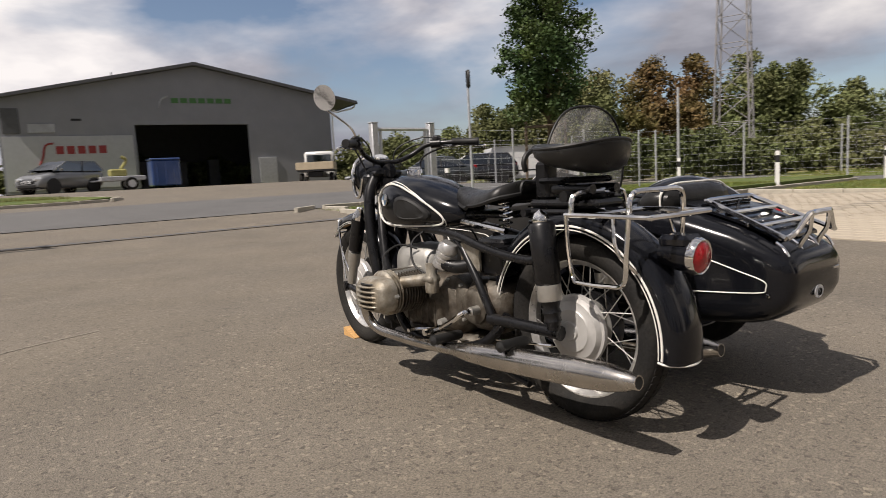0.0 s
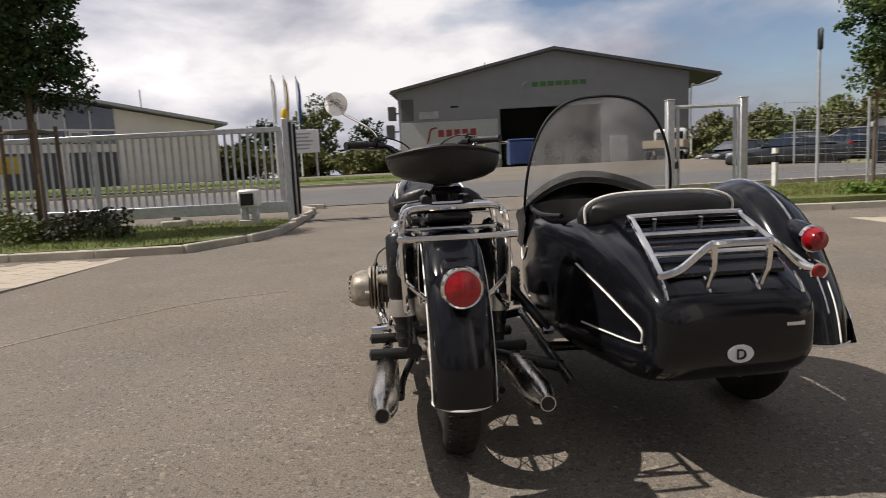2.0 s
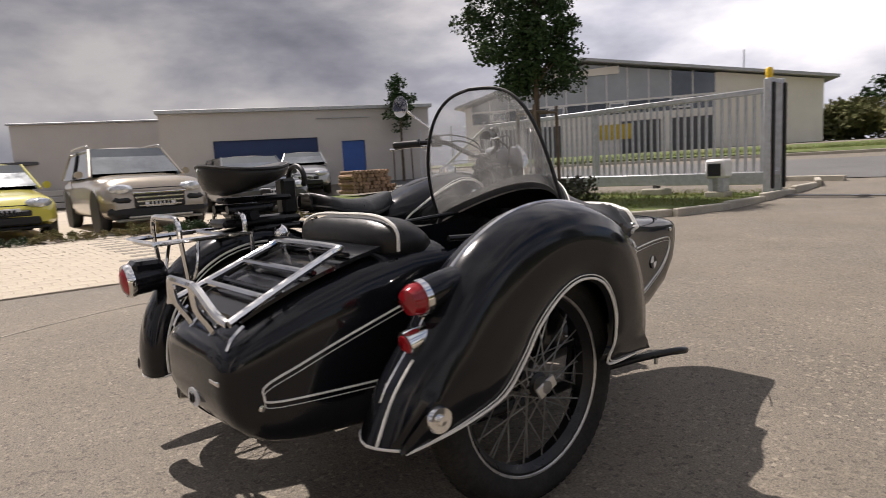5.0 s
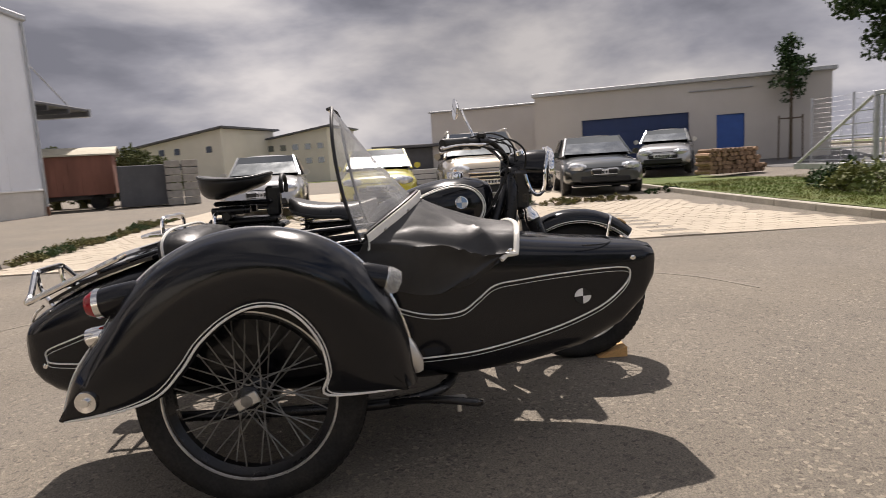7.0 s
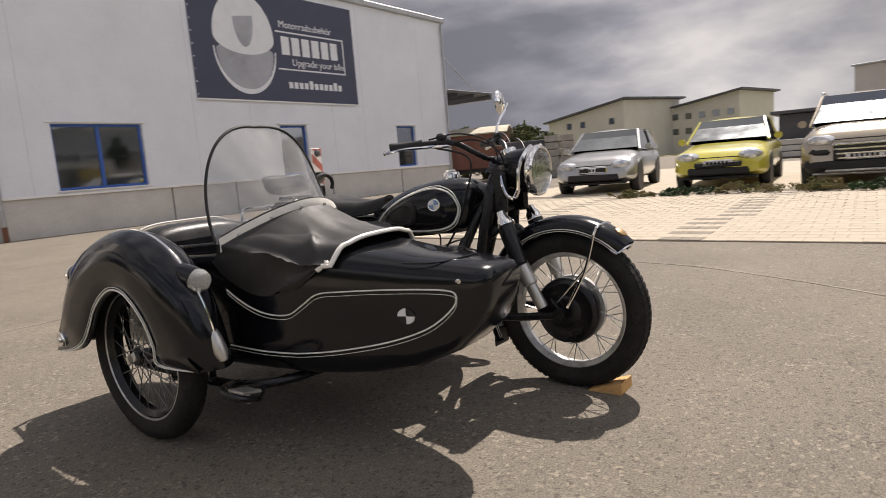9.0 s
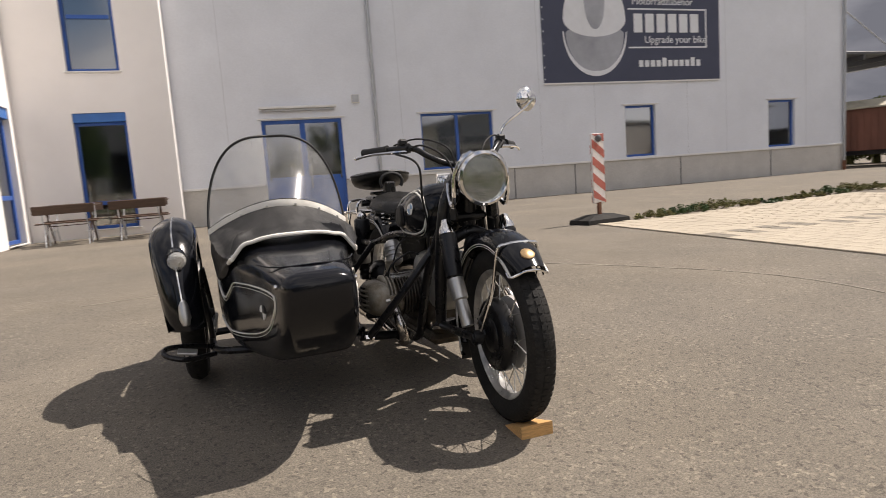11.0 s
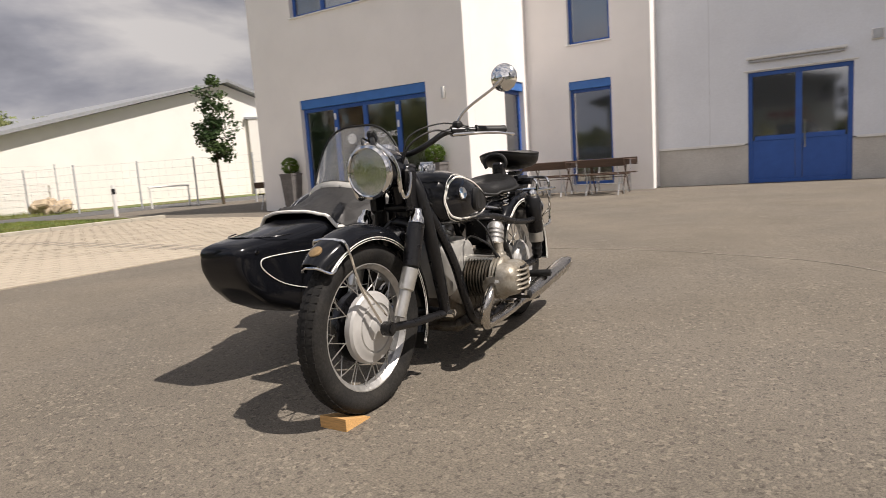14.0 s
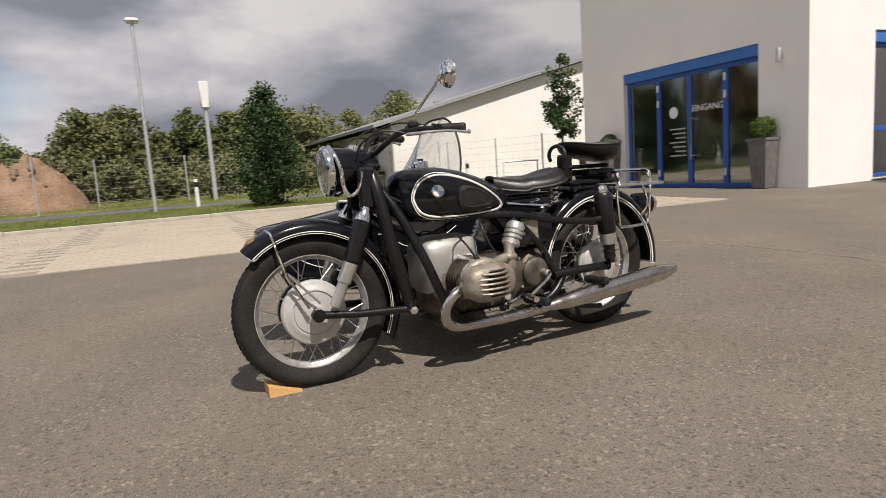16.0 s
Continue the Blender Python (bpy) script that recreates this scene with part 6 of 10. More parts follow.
def hull_ring(y, xc, w, zb, zt, well, n=44):
    zc, h = (zb + zt) / 2, (zt - zb) / 2
    ring = []
    for k in range(n):
        a = 2 * math.pi * (k + 0.5) / n
        c, s = math.cos(a), math.sin(a)
        ex, ez = 2 / 8.0, (2 / 6.5 if s > 0 else 2 / 4.2)
        x, z = w * math.copysign(abs(c) ** ex, c), zc + h * math.copysign(abs(s) ** ez, s)
        if s > 0 and not well:
            z += 0.022 * max(1 - (x / w) ** 2, 0) - 0.012
        if well and s > 0 and abs(x) < 0.90 * w:
            z = zt - well
            x *= 0.97
        ring.append((xc + x, y, z))
    return ring


body = part("body", loft([hull_ring(*q) for q in HULL]), PAINT, side, "glossy black boat-shaped body", 45)


def hull_x(y, z, s):
    ys = [q[0] for q in HULL][::-1]
    xc, w, zb, zt = [np.interp(y, ys, [q[k] for q in HULL][::-1]) for k in (1, 2, 3, 4)]
    zc, h = (zb + zt) / 2, (zt - zb) / 2
    t = min(abs((z - zc) / h), 0.99)
    e = 6.5 if z > zc else 4.2
    sn = t ** (e / 2)
    return xc + s * w * (1 - sn * sn) ** (1 / 8.0)


flank = bend([(0.58, 0.545), (0.66, 0.495), (0.74, 0.468), (0.82, 0.468), (0.87, 0.500), (0.92, 0.536), (1.0, 0.543), (1.15, 0.548), (1.29, 0.548), (1.325, 0.532), (1.31, 0.490), (1.24, 0.430), (1.13, 0.385), (1.0, 0.355), (0.86, 0.338), (0.70, 0.335), (0.56, 0.345)], 5)
tail = bend([(-0.02, 0.560), (-0.15, 0.520), (-0.30, 0.470), (-0.385, 0.440), (-0.392, 0.415), (-0.375, 0.400), (-0.25, 0.392), (-0.05, 0.385)], 4)
for s in (-1, 1):
    for line in (flank, tail):
        part("pinstripe", tube([(hull_x(y, z, s) + s * 0.0015, y, z) for y, z in line], 0.0036, 6, flat=0.7), PIN, body)
        if s > 0:
            part("thin_pinstripe", tube([(hull_x(y, z - 0.013, s) + s * 0.0015, y, z - 0.013) for y, z in line], 0.0014, 6, flat=0.7), PIN, body)
    y0, z0 = 1.178, 0.466
    for k in range(4 if s > 0 else 0):
        pts = [(y0, z0)] + [(y0 + 0.025 * math.cos(radians(a)), z0 + 0.025 * math.sin(radians(a))) for a in np.linspace(90 * k, 90 * k + 90, 7)]
        g = ([(hull_x(y, z, s) + s * d, y, z) for d in (0.0005, 0.004) for y, z in pts], [tuple(range(8)), tuple(range(15, 7, -1))] + [(i, (i + 1) % 8, 8 + (i + 1) % 8, 8 + i) for i in range(8)])
        part("roundel", g, BADGE_WHITE if k % 2 else SOFT_RUBBER, body, "", 0)
    for y, z in ((1.335, 0.575), (-0.40, 0.392), (-0.30, 0.62)):
        part("rivet", lathe([(0.0, s * 0.006), (0.008, s * 0.004), (0.008, -s * 0.004)], 10, (hull_x(y, z, s), y, z)), CHROME, body)
part("deck_trim", tube(bend([(0.44, 1.18, 0.630), (0.47, 1.25, 0.626), (0.53, 1.29, 0.628), (0.60, 1.30, 0.630), (0.67, 1.29, 0.628), (0.73, 1.25, 0.626), (0.77, 1.18, 0.630)], 5), 0.003, 6), PAINT, body)
oval = [(0.673 + 0.033 * math.cos(a), -0.4705, 0.384 + 0.0225 * math.sin(a)) for a in np.linspace(0, 2 * math.pi, 28, endpoint=False)]
pl = part("oval_plate", (oval + [(x, y - 0.004, z) for x, y, z in oval], [tuple(range(28)), tuple(range(55, 27, -1))] + [(i, (i + 1) % 28, 28 + (i + 1) % 28, 28 + i) for i in range(28)]), SIGN_WHITE, body, "white oval plate", 0)
letters("letter", "D", 0.036, SOFT_RUBBER, pl, Matrix.Translation((0.673, -0.4755, 0.371)) @ Matrix(((1, 0, 0, 0), (0, 0, -1, 0), (0, 1, 0, 0), (0, 0, 0, 1))))
part("name_plate", box(0.788, 0.838, -0.474, -0.462, 0.443, 0.456, 0.003), CHROME, body, "small silver name plate", 0)
lid = [[(x, y, z) for x in np.linspace(0.673 - w, 0.673 + w, 9)] for y, w, z in ((-0.05, 0.19, 0.686), (-0.12, 0.185, 0.670), (-0.20, 0.178, 0.646), (-0.28, 0.168, 0.619), (-0.35, 0.158, 0.590), (-0.40, 0.15, 0.566))]
part("boot_lid", sheet(lid, 0.010, (0, 0, 1)), PAINT, body, "black boot lid", 60)
for y, z in ((-0.13, 0.684), (-0.22, 0.655), (-0.31, 0.622)):
    part("lid_rib", tube([(0.50, y, z), (0.845, y, z)], 0.006, 6), PAINT, body)
for x in (0.50, 0.61, 0.735, 0.845):
    part("lid_catch", tube(bend([(x, -0.405, 0.565), (x, -0.432, 0.545), (x, -0.448, 0.520)], 3), 0.0045, 6), CHROME, body)

# seat back and cockpit
seat = part("seat_back", loft([[(xc + w * math.copysign(abs(math.cos(a)) ** 0.6, math.cos(a)), y, zc + h * math.copysign(abs(math.sin(a)) ** 0.7, math.sin(a))) for a in np.linspace(0, 2 * math.pi, 28, endpoint=False)]
                               for y, xc, w, zc, h in ((-0.045, 0.648, 0.15, 0.70, 0.03), (-0.03, 0.648, 0.22, 0.70, 0.055), (0.02, 0.648, 0.238, 0.695, 0.068), (0.07, 0.645, 0.236, 0.685, 0.07), (0.11, 0.645, 0.21, 0.67, 0.06))]), VINYL, side, "black vinyl seat back", 60)
part("piping", tube(bend([(0.415, -0.01, 0.68), (0.42, -0.012, 0.735), (0.50, -0.012, 0.764), (0.65, -0.012, 0.768), (0.80, -0.012, 0.764), (0.876, -0.012, 0.735), (0.880, -0.01, 0.68)], 6), 0.0045, 6), PIN, seat)
part("seat_cushion", box(0.40, 0.86, 0.17, 0.60, 0.42, 0.50, 0.03), VINYL, side, "", 60)
part("cockpit_rim", tube(bend([(0.365, 0.66, 0.71), (0.345, 0.5, 0.70), (0.348, 0.3, 0.69), (0.375, 0.14, 0.695)], 6), 0.008, 8), FRAME_PAINT, side)
part("cockpit_rim", tube(bend([(0.875, 0.66, 0.71), (0.900, 0.5, 0.70), (0.905, 0.3, 0.69), (0.890, 0.14, 0.695)], 6), 0.008, 8), FRAME_PAINT, side)


def screen_base(u):
    return np.array((0.622 + 0.297 * u, 0.720 - 0.150 * u * u, 0.812 - 0.108 * u * u))


def screen_pt(u, v):
    b = screen_base(u)
    top = 0.71 + 0.405 * max(1 - abs(u) ** 3.0, 0.0) ** (1 / 2.0)
    z = b[2] + (max(top, b[2]) - b[2]) * v
    return (b[0], b[1] - (z - b[2]) * (0.80 - 0.42 * abs(u)), z)


us = np.sin(np.linspace(-math.pi / 2, math.pi / 2, 41))
glass = part("windscreen", sheet([[screen_pt(u, v) for v in np.linspace(0, 1, 15)] for u in us], 0.003), SCREEN, side, "clear scratched acrylic windscreen", 80)
glass.visible_shadow = False
part("screen_edge", tube([screen_pt(u, 1.0) for u in us], 0.0055, 8), SOFT_RUBBER, glass, "black rubber edge")
part("screen_apron", sheet([[tuple(screen_base(u) + np.array((0, 0.012 + 0.004 * k, -0.022 + 0.046 * k))) for k in (0, 1)] for u in np.linspace(-1, 1, 31)], 0.006), VINYL, glass, "black apron strip")
part("screen_strip", sheet([[tuple(screen_base(u) + np.array((0, 0.0185 + 0.003 * k, z))) for k, z in ((0, 0.020), (1, 0.006), (1, -0.012), (0, -0.026))] for u in np.linspace(-1, 1, 31)], 0.004), PIN, glass, "broad pale screen strip")
for u in (-0.85, -0.55, -0.2, 0.2, 0.55, 0.85):
    q = screen_base(u)
    part("stud", lathe([(0.0, 0.031), (0.005, 0.030), (0.005, 0.01)], 10, (q[0], q[1], q[2]), "y"), RIM, glass)

# weather cover between screen and front deck
def cover_pt(u, v):
    """u across (past 1 it hangs over the flank), v from the front edge to the screen."""
    s = math.copysign(min(abs(u), 1.0), u)
    over = max(abs(u) - 1.0, 0.0) / 0.35
    f = np.array((0.615 + 0.232 * s, 1.005 - 0.03 * s * s, 0.698 - 0.068 * s ** 4 - 0.01 * s * s))
    b = screen_base(s) + np.array((0, 0.012, -0.006))
    p = f + (b - f) * v
    p[2] -= 0.022 * math.sin(math.pi * v) * (1 - s * s)
    hy = [q[0] for q in HULL][::-1]
    xc, hw, top = [float(np.interp(p[1], hy, [q[k] for q in HULL][::-1])) for k in (1, 2, 4)]
    inside = min(max((1.03 - abs(p[0] - xc) / hw) / 0.22, 0.0), 1.0)
    p[2] += inside * inside * (3 - 2 * inside) * max(top + 0.022 * (1 - ((p[0] - xc) / hw) ** 2) - p[2], 0.0)
    if over:
        y = p[1] - 0.05 * over
        low = 0.640 - 0.115 * over * (1 - abs(2 * v - 0.9) ** 2 * 0.8)
        p[2] = p[2] + (min(low, p[2]) - p[2]) * min(over * 1.4, 1)
        p[1] = y
        p[0] = hull_x(y, max(min(p[2], 0.66), 0.3), math.copysign(1, u)) + math.copysign(0.026 - 0.012 * over, u)
    wv = noise.noise(Vector((p[0] * 9, p[1] * 7, 1.3))) * 0.012 + noise.noise(Vector((p[0] * 22, p[1] * 10, 4.1))) * 0.005
    # folds drawn tight towards the two front corners
    q, v0 = 1.12 - abs(u), v + 0.04
    span, way = math.hypot(q, v0), math.atan2(v0, q)
    fold = 0.019 * (1 - 2 * abs(math.sin(4.2 * way + 0.9 * noise.noise(Vector((u * 2.1, v * 2.4, 7.7))))) ** 0.55) * math.exp(-((span - 0.42) / 0.34) ** 2)
    return (p[0] + (0.5 * fold * math.copysign(1, u) if over else 0.0), p[1], p[2] + (wv + fold) * math.sin(math.pi * min(max(v, 0), 1)) + 0.008)


cov = part("weather_cover", sheet([[cover_pt(u, v) for v in np.linspace(0, 1, 41)] for u in np.linspace(-1.35, 1.35, 111)], 0.003), CLOTH, side, "wrinkled black weather cover", 80)
part("cover_trim", tube([tuple(np.array(cover_pt(u, 0.0)) + np.array((0, 0.006, 0.002))) for u in np.linspace(-1.3, 1.3, 45)], 0.008, 8), PIN, cov, "pale cover trim")
for s in (-1, 1):
    part("snap", lathe([(0.0, s * 0.012), (0.008, s * 0.010), (0.008, -s * 0.004)], 10, (0.615 + s * 0.222, 0.965, 0.640)), CHROME, cov)

# boot rack
rk = part("boot_rack", [tube(bend([(0.485, -0.445, 0.580), (0.500, -0.30, 0.638), (0.510, -0.165, 0.692), (0.530, -0.142, 0.702), (0.81, -0.142, 0.702), (0.830, -0.165, 0.692), (0.842, -0.30, 0.638), (0.862, -0.445, 0.580)], 3), 0.0095, 8)]
          + [tube([(0.505, -0.245, 0.660), (0.836, -0.245, 0.660)], 0.0085, 8), tube([(0.496, -0.35, 0.618), (0.848, -0.35, 0.618)], 0.0085, 8)], CHROME, side, "chrome tube boot rack")
part("rear_rail", tube(bend([(0.485, -0.445, 0.580), (0.53, -0.455, 0.596), (0.59, -0.470, 0.648), (0.62, -0.475, 0.655), (0.73, -0.475, 0.655), (0.76, -0.470, 0.648), (0.82, -0.455, 0.596), (0.862, -0.445, 0.580)], 5), 0.010, 8), CHROME, rk)
for x in (0.605, 0.742):
    part("stay", tube(bend([(x, -0.474, 0.652), (x, -0.468, 0.60), (x, -0.445, 0.562), (x, -0.43, 0.535)], 4), 0.0085, 8), CHROME, rk)
    part("front_stay", tube([(x - 0.03, -0.16, 0.695), (x - 0.03, -0.15, 0.665)], 0.007, 8), CHROME, rk)

# sidecar wheel and its enclosing guard
SC = (0.247, 0.318)
sw = wheel(side, "sidecar_wheel", (1.04, *SC), r=0.318, hub_l=0.045, hub_r=0.05, spokes=40, hub_size=0.034, rim_mat=FRAME_PAINT, spoke_mat=OLD_SPOKE, edge=True, label="black rim with a pale edge")
part("hub_cap", lathe([(0.0, 0.072), (0.016, 0.070), (0.020, 0.058), (0.024, 0.04), (0.024, 0.0)], 20, (1.04, *SC)), OLD_SPOKE, sw)
part("hub_wing", moved(box(-0.004, 0.004, -0.034, 0.034, -0.017, 0.017, 0.003), pose(1.105, SC[0], SC[1], rx=24)), ALU, sw)
OUT = bend([(-0.232, 0.318), (-0.185, 0.42), (-0.105, 0.52), (-0.03, 0.615), (0.06, 0.690), (0.17, 0.742), (0.29, 0.762), (0.41, 0.748), (0.51, 0.705), (0.585, 0.635), (0.635, 0.545), (0.665, 0.43), (0.675, 0.322)], 5)
ARCH = bend([(-0.212, 0.312), (-0.075, 0.328), (0.045, 0.365), (0.115, 0.430), (0.165, 0.495), (0.235, 0.552), (0.305, 0.580), (0.375, 0.572), (0.425, 0.530), (0.460, 0.462), (0.468, 0.385), (0.460, 0.325), (0.655, 0.328)], 5)
rows, outer = [], []
for k, ((y, z), (ya, za)) in enumerate(zip(OUT, ARCH)):
    cy, cz = SC[0] + 0.01, 0.33
    n = np.array((y - cy, z - cz))
    n /= np.linalg.norm(n)
    t = k / (len(OUT) - 1)
    narrow = max(0.0, (t - 0.62) / 0.38)
    pinch = 0.95 - 0.22 * narrow - 0.10 * max(0, (0.18 - t) / 0.18)
    X = 1.166 - 0.055 * narrow ** 1.3 - 0.026 * max(0.0, (0.16 - t) / 0.16)
    outer.append(X)
    row = [(X - 0.014, ya, za), (X, ya + (y - ya) * 0.06, za + (z - za) * 0.06)]
    for q in (0.3, 0.55, 0.75):
        row.append((X + 0.002 + 0.004 * math.sin(q * 3), ya + (y - ya) * q, za + (z - za) * q))
    for d, x in ((-0.040, 1.165), (-0.018, 1.155), (-0.004, 1.132), (0.010, 1.10), (0.016, 1.070), (0.010, 1.04), (-0.004, 1.01), (-0.018, 0.988), (-0.045, 0.978)):
        row.append((X - (1.166 - x) * pinch, y + n[0] * d, z + n[1] * d))
    row.append((X - 0.19 * pinch, y - n[0] * 0.11, z - n[1] * 0.11))
    rows.append(row)
guard = part("wheel_guard", sheet(rows, 0.003), PAINT, side, "deep black wheel guard with white edging", 50)
part("pinstripe", [tube([(X + 0.005, a + (y - a) * 0.035, b + (z - b) * 0.035) for X, (y, z), (a, b) in zip(outer, OUT, ARCH)], 0.0034, 6), tube([(X + 0.005, a + (y - a) * 0.085, b + (z - b) * 0.085) for X, (y, z), (a, b) in zip(outer, OUT, ARCH)], 0.0015, 6)], PIN, guard)
part("pinstripe", tube([(rows[k][8][0] + 0.002, rows[k][8][1] - 0.002, rows[k][8][2]) for k in range(0, 9)], 0.0036, 6), PIN, guard)
part("end_edging", tube([(x, y - 0.003, z - 0.002) for x, y, z in rows[0][6:14]], 0.0036, 6), PIN, guard)
part("spine", tube([rows[k][9] for k in range(4, len(rows) - 3)], 0.0055, 6), CHROME, guard, "chrome strip along the crown")
part("reflector", [lathe([(0.0, 0.016), (0.010, 0.015), (0.012, 0.008), (0.027, 0.010), (0.030, 0.002), (0.030, -0.004)], 24, (1.162, -0.140, 0.368))], CHROME, guard, "round chrome boss")
tlp = part("tail_lamp", turned([(0.02, 0.0), (0.034, 0.25), (0.038, 0.7), (0.038, 1.0), (0.0, 1.0)], (1.08, 0.02, 0.635), (1.083, -0.108, 0.606), 24), PAINT, guard, "black lamp pod")
part("lens", turned([(0.035, 0.0), (0.036, 0.4), (0.028, 0.8), (0.0, 1.0)], (1.083, -0.108, 0.606), (1.084, -0.150, 0.600), 24), DARK_LENS, tlp, "dark red lens")
part("rim", turned([(0.034, 0), (0.041, 0), (0.041, 1), (0.034, 1)], (1.083, -0.100, 0.607), (1.083, -0.116, 0.605), 24), CHROME, tlp)
ind = part("marker_lamp", turned([(0.012, 0.0), (0.024, 0.3), (0.028, 0.75), (0.028, 1.0), (0.0, 1.0)], (1.085, -0.075, 0.530), (1.078, -0.150, 0.512), 20), CHROME, guard, "chrome lamp with a red lens")
part("lens", turned([(0.022, 0.0), (0.020, 0.6), (0.0, 1.0)], (1.078, -0.149, 0.512), (1.0777, -0.155, 0.5105), 20), RED_LENS, ind)
flp = part("front_lamp", turned([(0.016, 0.0), (0.034, 0.3), (0.039, 0.8), (0.039, 1.0), (0.0, 1.0)], (1.075, 0.50, 0.655), (1.058, 0.630, 0.615), 24), PAINT, guard, "black lamp pod with a clear lens")
part("lens", turned([(0.036, 0.0), (0.038, 0.35), (0.030, 0.8), (0.0, 1.0)], (1.058, 0.628, 0.615), (1.052, 0.672, 0.602), 24), CLEAR_LENS, flp)
part("lens_back", turned([(0.0, 0.0), (0.034, 0.0), (0.034, 1.0), (0.0, 1.0)], (1.0575, 0.6305, 0.6145), (1.057, 0.636, 0.613), 24), CHROME, flp)
part("front_tip", turned([(0.0, 0), (0.012, 0.05), (0.022, 0.4), (0.024, 0.75), (0.014, 0.97), (0.0, 1.0)], (1.052, 0.655, 0.475), (1.045, 0.697, 0.345), 18), ALU, guard, "pale alloy guard tip")

# chassis tubes, step and links to the motorcycle
ch = part("chassis", [tube(bend([(0.95, -0.06, 0.232), (0.955, 0.25, 0.225), (0.955, 0.60, 0.225), (0.88, 0.76, 0.235), (0.62, 0.82, 0.24), (0.36, 0.80, 0.235), (0.33, 0.6, 0.23), (0.33, -0.15, 0.228)], 5), 0.016, 10),
                      tube([(0.95, SC[0], 0.30), (1.03, SC[0], SC[1])], 0.024, 10), tube([(0.13, 0.80, 0.19), (0.36, 0.82, 0.222)], 0.019, 10), tube([(0.12, 0.10, 0.26), (0.34, 0.02, 0.225)], 0.019, 10),
                      tube([(0.05, 1.0, 0.60), (0.20, 0.98, 0.42), (0.34, 0.92, 0.24)], 0.016, 10), tube([(0.13, 0.3, 0.56), (0.33, 0.2, 0.3)], 0.016, 10), tube([(0.33, 0.25, 0.225), (0.955, 0.25, 0.205)], 0.017, 10)], FRAME_PAINT, side, "black tubular sidecar chassis")
part("bumper_loop", tube(bend([(0.955, 0.62, 0.228), (1.05, 0.70, 0.265), (1.115, 0.76, 0.284), (1.132, 0.805, 0.282), (1.11, 0.835, 0.268), (1.04, 0.83, 0.246), (0.945, 0.74, 0.228)], 6), 0.0105, 10), FRAME_PAINT, ch)
part("guard_bracket", tube(bend([(0.955, 0.5, 0.21), (0.965, 0.52, 0.35), (0.985, 0.48, 0.50), (0.985, 0.40, 0.58)], 5), 0.012, 8), FRAME_PAINT, ch)
part("guard_bracket", tube(bend([(0.955, 0.0, 0.215), (0.97, -0.02, 0.35), (0.985, 0.05, 0.50)], 5), 0.012, 8), FRAME_PAINT, ch)
part("step_plate", [moved(box(-0.04, 0.035, -0.035, 0.035, -0.005, 0.005, 0.003), pose(1.05, 0.775, 0.262, ry=-12)), tube([(1.05, 0.79, 0.258), (1.05, 0.79, 0.225)], 0.006, 8)], ALU, ch, "pale alloy step", 0)
for q in ((0.34, 0.92, 0.24), (0.33, 0.2, 0.3), (0.15, 0.80, 0.19)):
    part("link_bolt", lathe([(0.0, -0.02), (0.016, -0.018), (0.016, 0.018), (0.0, 0.02)], 6, q), CHROME, ch)


form = as_drawn


# ---- parked vehicles ----
def car_paint(name, color, metal=0.3, rough=0.28):
    return material(name, color, rough, metal, coat=0.9, spots=0.05, spot_scale=300, vary=0.06, scale=3)


HEADLIGHT = material("headlight glass", (0.62, 0.64, 0.66), 0.08, 0.5, vary=0.35, scale=14)
# Darker than BLUE: the garage gate's shade is put into its colour.
SHADED_BLUE = material("navy gate paint", (0.018, 0.04, 0.125), 0.5, vary=0.1, scale=2)


def wheel_set(root, L, W, r, xf, xr):
    for x in (xf, xr):
        for s in (-1, 1):
            y = s * (W / 2 - 0.11)
            ty = part("wheel", lathe([(r * 0.62, -0.10), (r * 0.9, -0.105), (r, -0.075), (r, 0.075), (r * 0.9, 0.105), (r * 0.62, 0.10)], 24, (x, y, r), "y", False), RUBBER, root, "black tyre on an alloy rim")
            rim = [lathe([(0.0, s * 0.085), (r * 0.12, s * 0.09), (r * 0.16, s * 0.07), (r * 0.18, -s * 0.05), (0.0, -s * 0.05)], 16, (x, y, r), "y"), lathe([(r * 0.58, s * 0.10), (r * 0.64, s * 0.10), (r * 0.64, -s * 0.10), (r * 0.58, -s * 0.10), (r * 0.58, s * 0.10)], 24, (x, y, r), "y", False)]
            for k in range(5):
                a = 2 * math.pi * k / 5 + 0.3
                rim.append(tube([(x + r * 0.12 * math.cos(a), y + s * 0.075, r + r * 0.12 * math.sin(a)), (x + r * 0.60 * math.cos(a), y + s * 0.085, r + r * 0.60 * math.sin(a))], 0.03, 6))
            part("rim", rim, ALU, ty)


